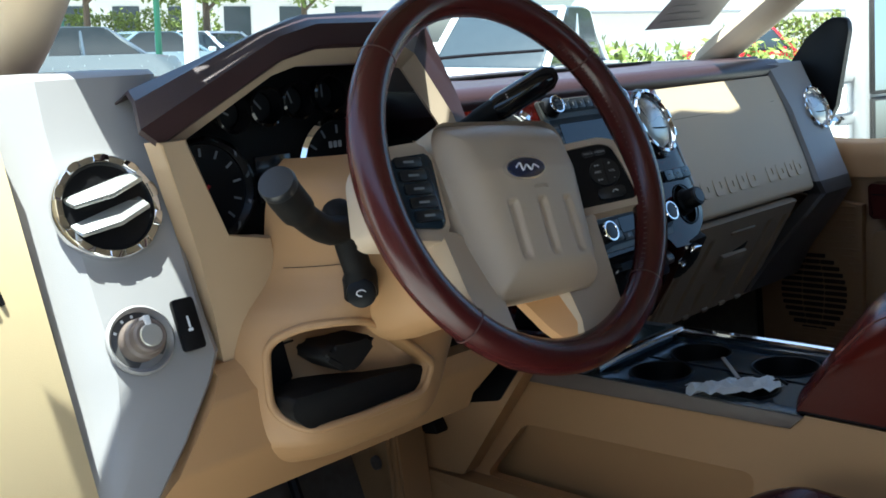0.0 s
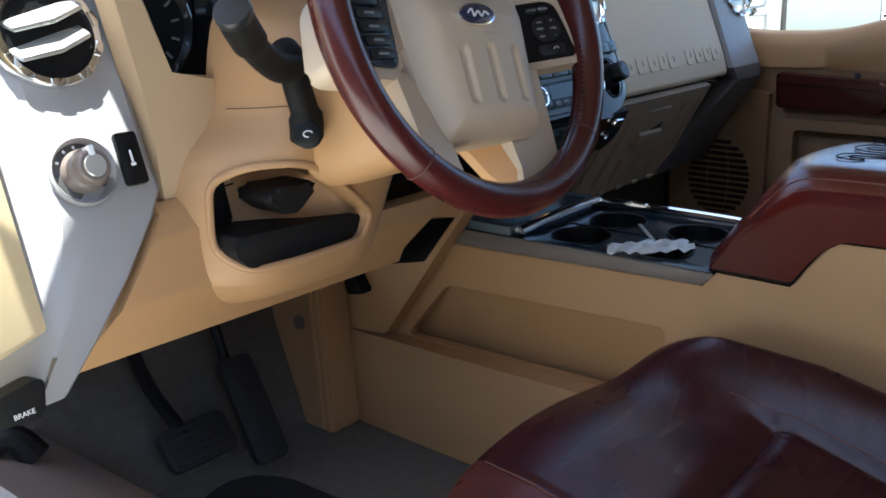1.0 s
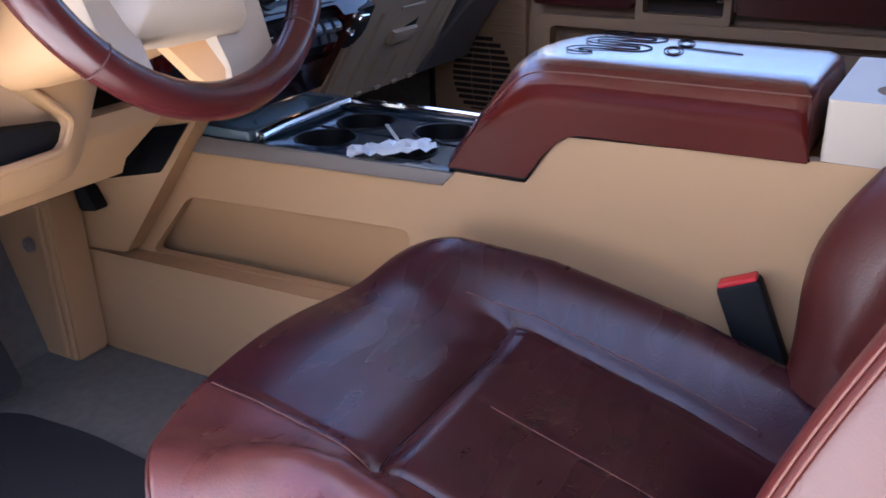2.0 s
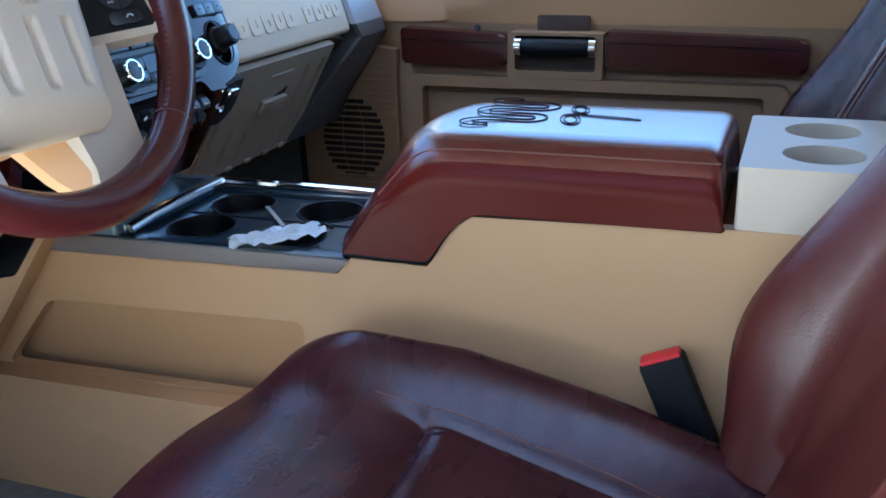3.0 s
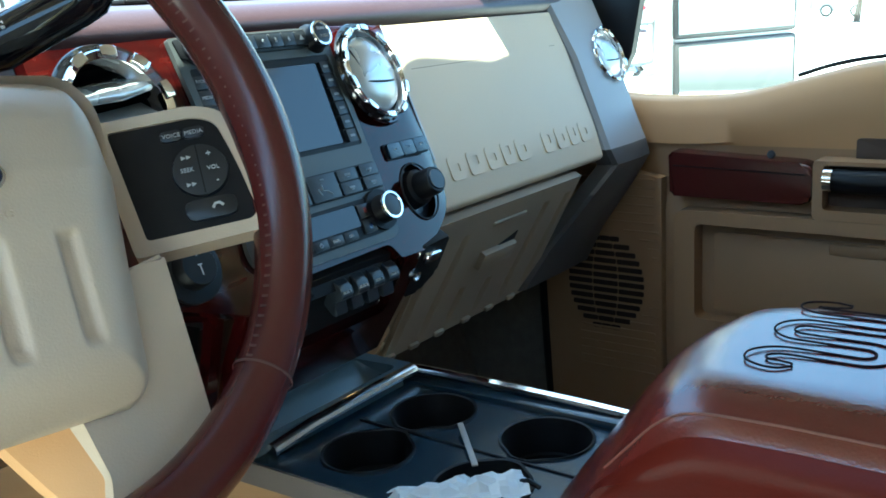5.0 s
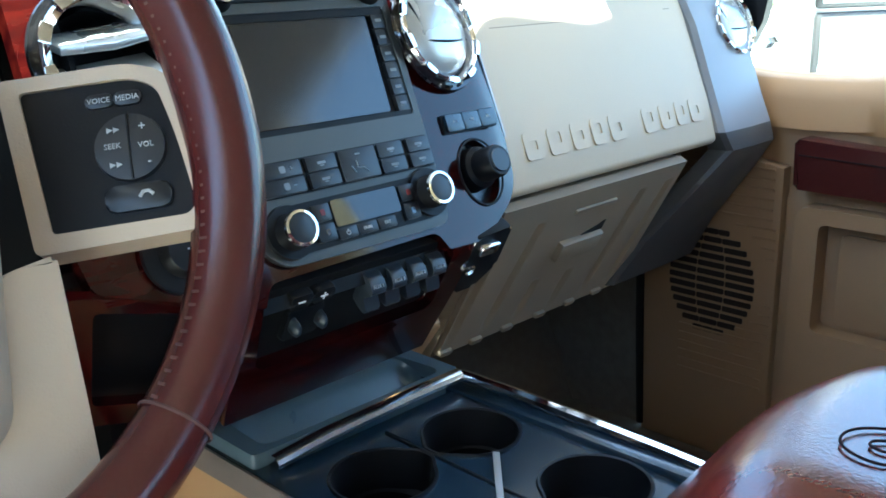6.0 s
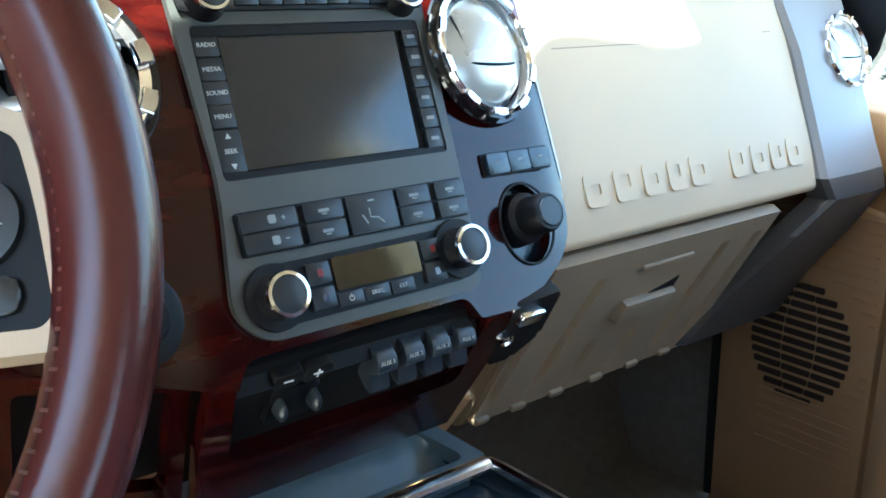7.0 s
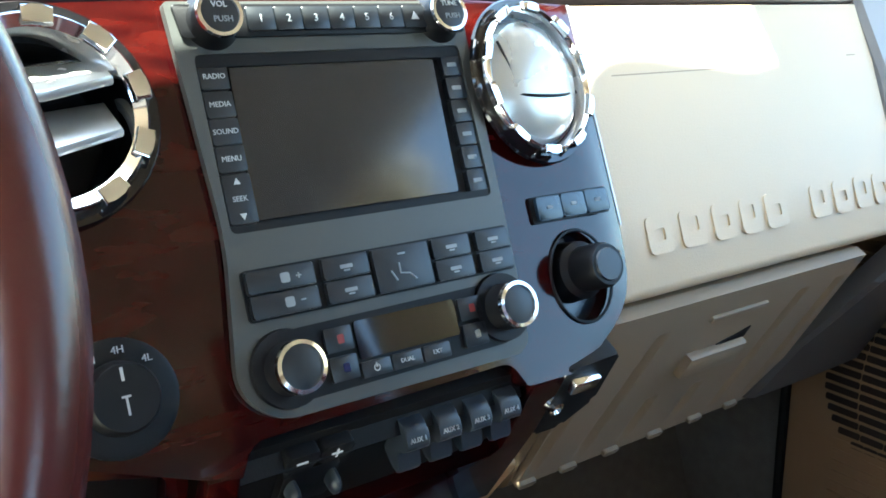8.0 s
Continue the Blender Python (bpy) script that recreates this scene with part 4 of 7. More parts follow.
def headlight_switch():
    m = LEFT @ T(-0.010, -0.029, 0.007)
    th = thing("headlight_switch", "round silver headlight knob in a silver grey dish with white marks", "switch", m)
    bm = B()
    lathe(bm, [(0.0335, 0.0), (0.0335, 0.004), (0.0315, 0.006), (0.0285, 0.002), (0.0275, -0.003), (0, -0.004)], None, 40)
    part("dish", bm, GREY, th, "silver grey dish", False)
    # dark disc standing in for the knob's shadow inside the dish
    bm = B()
    lathe(bm, [(0.0276, -0.0024), (0.0262, -0.0016), (0, -0.0014)], None, 40)
    part("dish_floor", bm, GREY_DARK, th, "dark grey disc for the shadow in the dish", False)
    bm = B()
    lathe(bm, [(0.021, -0.002), (0.020, 0.014), (0.017, 0.017), (0.016, 0.026), (0.014, 0.028), (0.0, 0.028)], None, 32)
    knob = part("knob", bm, GREY_TRIM, th, "", False)
    bm = B()
    lathe(bm, [(0.011, 0.0282), (0.010, 0.0298), (0, 0.0302)], None, 24)
    part("cap", bm, SILVER, knob, "", False)
    bm = B()
    box(bm, -0.003, 0.003, 0.009, 0.019, 0.017, 0.030, 0.001)
    part("pointer", bm, PRINT, knob, "white pointer", False)
    for k, a in enumerate((118, 92, 62, 35, 150)):
        bm = B()
        box(bm, 0.0225, 0.0255, -0.0012, 0.0012, -0.0016, -0.0008, 0, 2, pose(0, 0, 0, 0, 0, a))
        part("mark", bm, PRINT, th, "", False)
    th2 = thing("dimmer_switch", "small black rocker switch with white symbol", "switch", LEFT @ T(0.0385, -0.026, 0.0125))
    bm = B()
    plate(bm, 0, 0, 0.023, 0.052, 0.003, -0.002, 0.004, 0.0012)
    part("rocker", bm, BLACK, th2, "", False)
    bm = B()
    plate(bm, 0, 0.002, 0.002, 0.012, 0.0008, 0.004, 0.0046)
    plate(bm, 0, -0.006, 0.005, 0.003, 0.0008, 0.004, 0.0046)
    part("symbol", bm, PRINT, th2, "", False)


headlight_switch()


def jamb():
    """The door opening's front edge with the sunlit trim and its slots."""
    bm = B()
    prism(bm, [(-0.795, 0.26), (-0.80, 0.225), (-0.90, 0.165), (-0.95, 0.20), (-0.95, 0.34), (-0.80, 0.36)], 0.47, 0.835, "z", 0.006)
    bmesh.ops.transform(bm, matrix=Matrix(((1, 0, 0, 0), (0, 1, 0.34, -0.204), (0, 0, 1, 0), (0, 0, 0, 1))), verts=bm.verts)
    solo("trim_door_jamb", bm, CREAM, "sunlit cream trim at the door opening", "trim", "structure")
    m = Matrix.Translation((-0.862, 0.2185, 0.69)) @ pose(0, 0, 0, 0, 0, 31) @ pose(0, 0, 0, 72)
    th = thing("jamb_grille", "black slotted grille in the cream door trim", "grille", m)
    for k in range(4):
        bm = B()
        plate(bm, -0.012 + 0.010 * k, -0.004 * k, 0.005, 0.085 - 0.014 * k, 0.002, -0.002, 0.0015)
        part("slot", bm, BLACK, th, "", False)


jamb()


def parking_release():
    th = thing("parking_brake_release", "black parking brake release lever with white lettering", "lever", plane_frame((-0.822, 0.183, 0.415), 0.15))
    bm = B()
    prism(bm, rounded([(-0.045, -0.016), (0.006, -0.018), (0.012, 0.014), (0.004, 0.017), (-0.045, 0.008)], 0.004), -0.02, 0.006, "z", 0.002)
    part("handle", bm, BLACK_SOFT, th, "", False)
    lettering("lettering", "BRAKE", 0.0065, T(-0.012, -0.010, 0.0062) @ pose(0, 0, 0, 0, 0, 2), th, PRINT)


parking_release()


# ---- centre stack ----
def stack_panel():
    th = thing("centre_stack_panel", "glossy red wood panel around the radio and controls", "trim panel", STACK)
    half = [(0.208, 0.134, 0.004), (0.211, -0.030, 0.02), (0.205, -0.070, 0.02), (0.185, -0.092, 0.02), (0.140, -0.118, 0.02), (0.125, -0.120, 0.004)]
    outer = half + [(-x, y, r) for x, y, r in reversed(half)]
    outer[6:] = [(0.088, -0.119, 0.002), (0.078, -0.1015, 0.008), (-0.098, -0.1045, 0.008), (-0.107, -0.121, 0.002), (-0.125, -0.1165, 0.004), (-0.150, -0.107, 0.01), (-0.224, -0.079, 0.008), (-0.229, -0.05, 0.01), (-0.226, 0.134, 0.004)]
    bm = B()
    dial_hole = circle(0.153, -0.059, 0.0265, 0.031, 28)
    holed(bm, rounded(outer, 0.01, 5), [dial_hole, circle(0.147, 0.076, 0.043, None, 32), circle(-0.169, 0.075, 0.042, None, 32)], -0.014, 0.0, "z")
    bmesh.ops.subdivide_edges(bm, edges=[e for e in bm.edges if e.calc_length() > 0.03], cuts=3, use_grid_fill=True)
    for v in bm.verts:
        v.co.z -= 0.55 * max(0.0, abs(v.co.x) - 0.095) ** 2 + 4.0 * max(0.0, v.co.x - 0.178) ** 2
    part("panel", bm, WOOD, th, "glossy red wood veneer", False)
    low = LOW
    back = STACK.inverted() @ low
    bm = B()
    frame_pts = [(-0.125, 0.006), (-0.107, 0.006), (-0.098, -0.072, 0.008), (0.096, -0.068, 0.008), (0.094, 0.004), (0.124, 0.006), (0.122, -0.05, 0.01), (0.112, -0.128), (-0.112, -0.132), (-0.122, -0.05, 0.01)]
    prism(bm, rounded(frame_pts, 0.0, 4), -0.012, 0.0, "z", 0.002, 2, back)
    part("lower_panel", bm, WOOD, th, "dark red wood lower panel", False)
    bm = B()
    box(bm, -0.110, 0.108, -0.082, 0.006, -0.022, -0.012, 0, 2, back)
    box(bm, -0.110, 0.092, -0.126, -0.096, -0.030, -0.0145)
    part("switch_bed", bm, BLACK_SOFT, th, "matt black switch bed", False)
    # wing with a dark pocket beside the column
    wing = STACK.inverted() @ plane_frame((-0.19, 0.20, 0.53), -0.30)
    bm = B()
    holed(bm, rounded([(-0.056, 0.050), (0.066, 0.016), (0.066, -0.092), (-0.058, -0.056)], 0.006, 3), [rounded([(-0.038, 0.034), (0.054, 0.006), (0.054, -0.074), (-0.038, -0.044)], 0.006, 3)], -0.012, 0.0, "z", wing)
    part("wing", bm, WOOD, th, "red wood wing", False)
    bm = B()
    box(bm, -0.052, 0.063, -0.084, 0.040, -0.045, -0.026, 0, 2, wing)
    box(bm, -0.052, -0.046, -0.060, 0.040, -0.026, -0.0125, 0, 2, wing)
    part("wing_pocket", bm, BLACK, th, "black pocket", False)
    for s in (-1, 1):
        bm = B()
        prism(bm, [(s * 0.2075, 0.13), (s * 0.2075, -0.03), (s * 0.175, -0.094), (s * 0.122, -0.114), (s * 0.10, -0.114), (s * 0.19, -0.03), (s * 0.19, 0.13)], -0.09, -0.015, "z")
        part("side_return", bm, BLACK_SOFT, th, "", False)
    bm = B()
    tube(bm, [(0.2085, 0.134, -0.0108), (0.2110, 0.05, -0.0116), (0.2118, -0.03, -0.0119)], 0.0010, 6)
    part("bright_edge", bm, SILVER, th, "thin bright edge strip", False)


stack_panel()


def knob_of(th, x, y, r, h, base_r, label, cap="PUSH", sub=None):
    bm = B()
    lathe(bm, [(base_r, 0.002), (base_r * 0.98, 0.006), (r * 1.05, 0.010), (r * 1.02, h * 0.8), (r * 0.97, h * 0.92)], T(x, y, 0), 32)
    k = part("knob", bm, BLACK, th, label, False)
    bm = B()
    lathe(bm, [(r * 0.98, h * 0.86), (r * 1.06, h * 0.92), (r * 1.02, h * 1.02), (r * 0.86, h * 1.03), (r * 0.82, h * 0.98)], T(x, y, 0), 36)
    part("bezel_ring", bm, CHROME, k, "bright chrome ring", False)
    bm = B()
    lathe(bm, [(r * 0.83, h * 0.985), (r * 0.5, h * 1.01), (0, h * 1.015)], T(x, y, 0), 28)
    part("cap", bm, BUTTON, k, "", False)
    return k


def radio():
    th = thing("radio", "satin grey radio with a dark colour screen and chrome ringed knobs", "radio", STACK)
    bm = B()
    body = rounded([(0.097, 0.131, 0.003), (0.094, -0.05, 0.01), (0.091, -0.092, 0.012), (0.082, -0.0975, 0.012), (-0.084, -0.0975, 0.022), (-0.103, -0.078, 0.022), (-0.092, 0.0, 0.02), (-0.099, 0.131, 0.003)], 0.01, 5)
    holed(bm, body, [rounded(rect(0.0, 0.0525, 0.176, 0.098), 0.004, 3)], 0.001, 0.0065, "z")
    part("bezel", bm, NICKEL, th, "satin grey green bezel", False)
    bm = B()
    prism(bm, rounded([(-0.0925, 0.110), (0.0945, 0.110), (0.0945, 0.1285), (-0.0955, 0.1285)], 0.002), 0.0066, 0.0085, "z", 0.0006)
    part("preset_strip", bm, BLACK, th, "black preset strip", False)
    bm = B()
    plate(bm, 0, 0.0525, 0.1765, 0.0985, 0.004, -0.012, 0.0005)
    part("face", bm, BLACK, th, "gloss black face", False)
    bm = B()
    prism(bm, [(-0.089, 0.003), (0.089, 0.003), (0.0885, 0.008), (-0.0885, 0.008)], 0.0, 0.0055, "z")
    prism(bm, [(-0.089, 0.0945), (0.089, 0.0945), (0.089, 0.1015), (-0.089, 0.1015)], 0.0, 0.0055, "z")
    part("frame", bm, BLACK, th, "", False)
    bm = B()
    plate(bm, 0, 0, 0.136, 0.084, 0.002, -0.004, 0.0, 0, T(-0.002, 0.0515, 0.0046) @ pose(0, 0, 0, 2.4, 0.0))
    part("screen", bm, SCREEN, th, "dusty dark screen", False)
    for k in range(6):
        bm = B()
        x = -0.0465 + 0.0172 * k
        plate(bm, x, 0.1195, 0.0166, 0.0135, 0.001, 0.0086, 0.0108, 0.0006)
        b = part("button", bm, BUTTON, th, "", False)
        lettering("lettering", str(k + 1), 0.0062, T(x, 0.1193, 0.0108), b, PRINT_MID)
    bm = B()
    plate(bm, 0.0567, 0.1195, 0.0166, 0.0135, 0.001, 0.0086, 0.0108, 0.0006)
    b = part("button", bm, BUTTON, th, "", False)
    bm = B()
    prism(bm, [(0.0537, 0.1175), (0.0597, 0.1175), (0.0567, 0.1225)], 0.0108, 0.0112, "z")
    part("symbol", bm, PRINT_MID, b, "", False)
    for x, word in ((-0.0745, "VOL"), (0.0765, "TUNE")):
        k = knob_of(th, x, 0.119, 0.0125, 0.021, 0.0165, "round black knob")
        lettering("lettering", "PUSH", 0.0046, T(x + 0.001, 0.1155, 0.0215), k, PRINT_DIM)
        lettering("lettering", word, 0.0046, T(x, 0.1235, 0.0215), k, PRINT_MID)
    for y, h, word in ((0.0895, 0.0145, "RADIO"), (0.0740, 0.0145, "MEDIA"), (0.0590, 0.0145, "SOUND"), (0.0440, 0.0145, "MENU"), (0.0220, 0.027, "SEEK")):
        bm = B()
        plate(bm, -0.0785, y, 0.0165, h, 0.001, 0.0, 0.0052, 0.0008)
        b = part("button", bm, BUTTON, th, "", False)
        lettering("lettering", word, 0.0042, T(-0.0785, y, 0.0052), b, PRINT_MID)
        if h > 0.02:
            bm = B()
            for s in (-1, 1):
                prism(bm, [(-0.0805, y + s * 0.008), (-0.0765, y + s * 0.008), (-0.0785, y + s * 0.0115)], 0.0052, 0.0056, "z")
            part("arrow", bm, PRINT_MID, b, "", False)
    for k in range(6):
        bm = B()
        y = 0.0895 - 0.0150 * k
        plate(bm, 0.0805, y, 0.0140, 0.0138, 0.001, 0.0, 0.0052, 0.0008)
        b = part("button", bm, BUTTON, th, "", False)
        bm = B()
        plate(bm, 0.0805, y, 0.007, 0.0026, 0.0006, 0.0052, 0.0055)
        part("mark", bm, PRINT_DIM, b, "", False)


radio()


def climate():
    th = thing("climate_control", "dark climate control buttons with two chrome ringed knobs", "climate control", STACK)
    z = 0.0066
    bm = B()
    plate(bm, 0.0015, -0.0305, 0.181, 0.028, 0.003, z, z + 0.0012)
    part("button_bed", bm, BLACK, th, "", False)
    for x0, x1, rows in ((-0.088, -0.047, 2), (-0.043, -0.0125, 2), (-0.0105, 0.029, 1), (0.031, 0.0595, 2), (0.064, 0.0905, 2)):
        for r in range(rows):
            h = 0.0265 / rows
            y = -0.0305 + (0 if rows == 1 else (0.5 - r) * h)
            bm = B()
            plate(bm, (x0 + x1) / 2, y, x1 - x0 - 0.0012, h - 0.0012, 0.001, z + 0.001, z + 0.0045, 0.0008)
            b = part("button", bm, BUTTON, th, "", False)
            bm = B()
            cx = (x0 + x1) / 2
            if rows == 1:
                plate(bm, cx, y + 0.008, 0.005, 0.0012, 0.0004, z + 0.0045, z + 0.0049)
                tube(bm, [(cx - 0.003, y + 0.003, z + 0.0047), (cx - 0.003, y - 0.003, z + 0.0047), (cx + 0.003, y - 0.004, z + 0.0047), (cx + 0.007, y - 0.008, z + 0.0047)], 0.0006, 5)
                tube(bm, [(cx - 0.009, y - 0.001, z + 0.0047), (cx - 0.006, y - 0.007, z + 0.0047)], 0.0006, 5)
            elif x0 < -0.08:
                plate(bm, cx + 0.002, y, 0.0055, 0.0055, 0.0015, z + 0.0045, z + 0.0048)
                plate(bm, cx + 0.010, y, 0.003, 0.0008, 0.0002, z + 0.0045, z + 0.0048)
                if r == 0:
                    plate(bm, cx + 0.010, y, 0.0008, 0.003, 0.0002, z + 0.0045, z + 0.0050)
            else:
                plate(bm, cx, y, 0.008, 0.0022, 0.0006, z + 0.0045, z + 0.0048)
                plate(bm, cx, y - 0.0022, 0.004, 0.0010, 0.0004, z + 0.0045, z + 0.0048)
            part("symbol", bm, PRINT_DIM, b, "", False)
    bm = B()
    prism(bm, rounded([(-0.096, -0.068, 0.02), (-0.083, -0.0905, 0.02), (0.078, -0.0885, 0.014), (0.0895, -0.074, 0.014), (0.086, -0.050, 0.012), (-0.075, -0.0515, 0.02)], 0.012, 6), z, z + 0.0014, "z")
    part("control_bed", bm, BLACK, th, "", False)
    bm = B()
    plate(bm, 0.004, -0.0655, 0.069, 0.0215, 0.002, z + 0.001, z + 0.0032)
    part("display", bm, BLACK_GLOSS, th, "gloss black display", False)
    for x, w in ((-0.022, 0.019), (-0.0015, 0.020), (0.0195, 0.019)):
        bm = B()
        plate(bm, x, -0.0825, w, 0.009, 0.001, z + 0.001, z + 0.0042, 0.0006)
        b = part("button", bm, BUTTON, th, "", False)
        if x > -0.02:
            lettering("lettering", "DUAL" if x < 0 else "EXT", 0.0036, T(x, -0.0825, z + 0.0043), b, PRINT_MID)
            continue
        bm = B()
        tube(bm, [(x + 0.0018 * math.sin(0.5 + 0.53 * k), -0.0825 + 0.0018 * math.cos(0.5 + 0.53 * k), z + 0.0043) for k in range(11)], 0.0003, 5)
        box(bm, x - 0.0003, x + 0.0003, -0.0822, -0.0798, z + 0.0042, z + 0.0046)
        part("mark", bm, PRINT_MID, b, "", False)
    for x in (-0.0415, 0.0495):
        for y, c in ((-0.0625, DIM_RED), (-0.0785, BLUE)):
            bm = B()
            plate(bm, x, y, 0.017, 0.0135, 0.001, z + 0.001, z + 0.004, 0.0006)
            b = part("button", bm, BUTTON, th, "", False)
            bm = B()
            plate(bm, x + 0.001, y, 0.004, 0.005, 0.001, z + 0.004, z + 0.0043)
            part("mark", bm, c, b, "", False)
    for x, y in ((-0.0735, -0.0715), (0.0745, -0.0665)):
        bm = B()
        lathe(bm, [(0.0215, z + 0.001), (0.0210, z + 0.004), (0.0, z + 0.004)], T(x, y, 0), 32)
        part("knob_seat", bm, BLACK, th, "", False)
        k = knob_of(th, x, y, 0.0138, 0.026, 0.0178, "round black temperature knob")


climate()


def stack_switches():
    th = thing("rocker_switch_row", "row of three dark blue grey buttons in the wood panel", "switch", STACK @ T(0.156, -0.0105, 0))
    bm = B()
    plate(bm, 0, 0, 0.070, 0.018, 0.002, -0.002, 0.0015)
    part("bed", bm, BLACK, th, "", False)
    for k in range(3):
        bm = B()
        plate(bm, -0.0215 + 0.0220 * k, 0, 0.021, 0.0155, 0.0012, 0.001, 0.005, 0.001)
        b = part("button", bm, BLUE_BLACK, th, "", False)
        bm = B()
        plate(bm, -0.0215 + 0.0220 * k, 0.0005, 0.005, 0.0022, 0.0006, 0.005, 0.0053)
        part("mark", bm, PRINT_DIM, b, "", False)
    th = thing("ride_dial", "black round dial in an oval silver recess", "dial", STACK @ T(0.153, -0.059, 0))
    bm = B()
    prism(bm, circle(0, 0, 0.0268, 0.0315, 32), -0.030, -0.0145, "z")
    part("dish", bm, BLUE_BLACK, th, "dark oval dish", False)
    bm = B()
    old = circle(0, 0, 0.0268, 0.0315, 32)
    tube(bm, [(x, y, 0.0) for x, y in old], 0.0012, 6, True)
    part("rim", bm, BLACK, th, "", False)
    bm = B()
    lathe(bm, [(0.021, -0.0145), (0.0195, 0.002), (0.0155, 0.005), (0.0150, 0.024), (0.0135, 0.027), (0.0, 0.027)], T(0, 0.004, 0), 32)
    k = part("knob", bm, BLACK, th, "black stepped knob", False)
    bm = B()
    lathe(bm, [(0.0112, 0.0272), (0.0105, 0.0285), (0, 0.0288)], T(0, 0.004, 0), 28)
    part("cap", bm, BUTTON, k, "", False)
    bm = B()
    plate(bm, 0.0, 0.0265, 0.008, 0.0026, 0.0006, -0.0144, -0.0138)
    part("mark", bm, PRINT_DIM, th, "", False)
    # four wheel drive dial on the driver's side
    th = thing("drive_mode_dial", "round black drive selector dial with white markings", "dial", STACK @ T(-0.160, -0.066, 0))
    bm = B()
    lathe(bm, [(0.0295, -0.002), (0.0295, 0.003), (0.027, 0.004), (0.0, 0.002)], None, 40)
    part("dish", bm, BLACK, th, "", False)
    bm = B()
    lathe(bm, [(0.0185, 0.002), (0.0172, 0.014), (0.016, 0.0155), (0.0, 0.0155)], None, 32)
    k = part("knob", bm, BLACK, th, "", False)
    bm = B()
    box(bm, -0.0007, 0.0007, 0.008, 0.0145, 0.0155, 0.0159)
    plate(bm, 0, -0.004, 0.0011, 0.009, 0.0004, 0.0155, 0.0158)
    plate(bm, 0, 0.0005, 0.0045, 0.0011, 0.0004, 0.0155, 0.0158)
    part("pointer", bm, PRINT_MID, k, "", False)
    for word, a in (("2H", 118), ("4H", 82), ("4L", 45)):
        lettering("lettering", word, 0.0052, T(0.0232 * math.cos(radians(a)), 0.0232 * math.sin(radians(a)), 0.0042), th, PRINT_MID)
    # auxiliary switches in the recess
    for k in range(4):
        m = LOW @ T(0.006 + 0.0238 * k, -0.0055, -0.012)
        th = thing("auxiliary_switch", "slate grey upfitter rocker with white number", "switch", m, "auxiliary switches")
        bm = B()
        prism(bm, rounded([(0.0015, 0.0), (0.002, 0.010, 0.003), (-0.006, 0.020, 0.004), (-0.0115, 0.0175, 0.003), (-0.017, 0.0115, 0.002), (-0.028, 0.0205, 0.0025), (-0.031, 0.016, 0.002), (-0.027, 0.0)], 0.0015), -0.0080, 0.0080, "x", 0.0016, 3)
        part("rocker", bm, SLATE, th, "", False)
        lettering("lettering", "AUX %d" % (k + 1), 0.0042, T(0, -0.0026, 0.0164) @ pose(0, 0, 0, -51), th, PRINT_MID)
    th = thing("trailer_brake_control", "black trailer brake slider with plus and minus buttons", "switch", LOW @ T(-0.056, -0.008, -0.012))
    for s in (-1, 1):
        bm = B()
        plate(bm, s * 0.011, 0, 0.021, 0.014, 0.003, -0.002, 0.008, 0.002)
        b = part("button", bm, BLACK_SOFT, th, "", False)
        bm = B()
        plate(bm, s * 0.011, 0, 0.007, 0.0014, 0.0004, 0.008, 0.0085)
        if s > 0:
            plate(bm, s * 0.011, 0, 0.0014, 0.007, 0.0004, 0.008, 0.0086)
        part("mark", bm, PRINT, b, "", False)
    bm = B()
    plate(bm, 0.0, -0.028, 0.036, 0.034, 0.004, -0.002, 0.006, 0.002)
    part("bed", bm, BLACK, th, "", False)
    for x in (-0.012, 0.014):
        bm = B()
        lathe(bm, [(0.0046, 0.005), (0.0044, 0.012), (0.0036, 0.0155), (0.0020, 0.0172), (0, 0.0176)], T(x, -0.026, 0), 18, 0.8, 1.7)
        part("slider", bm, SLATE, th, "slate slider", False)
    # power point door at the corner
    th = thing("power_socket", "black hinged socket door with a chrome catch", "socket", LOW @ T(0.138, -0.022, -0.006))
    bm = B()
    prism(bm, rounded([(-0.016, 0.030), (0.030, 0.034), (0.032, -0.016), (0.010, -0.038), (-0.016, -0.038)], 0.004), -0.02, 0.006, "z", 0.003)
    part("door", bm, BLACK_SOFT, th, "", False)
    bm = B()
    box(bm, -0.012, 0.012, 0.012, 0.024, 0.004, 0.014, 0.002)
    part("catch", bm, CHROME, th, "chrome catch", False)
    bm = B()
    lathe(bm, [(0.006, 0.004), (0.006, 0.009), (0.0045, 0.010), (0.003, 0.008), (0, 0.008)], T(-0.010, -0.008, 0), 20)
    part("lock", bm, CHROME, th, "chrome lock", False)


stack_switches()


# ---- steering ----
WHEEL = Matrix.Translation((-0.42, 0.0, 0.72)) @ plane_frame((0, 0, 0), math.tan(0.364))


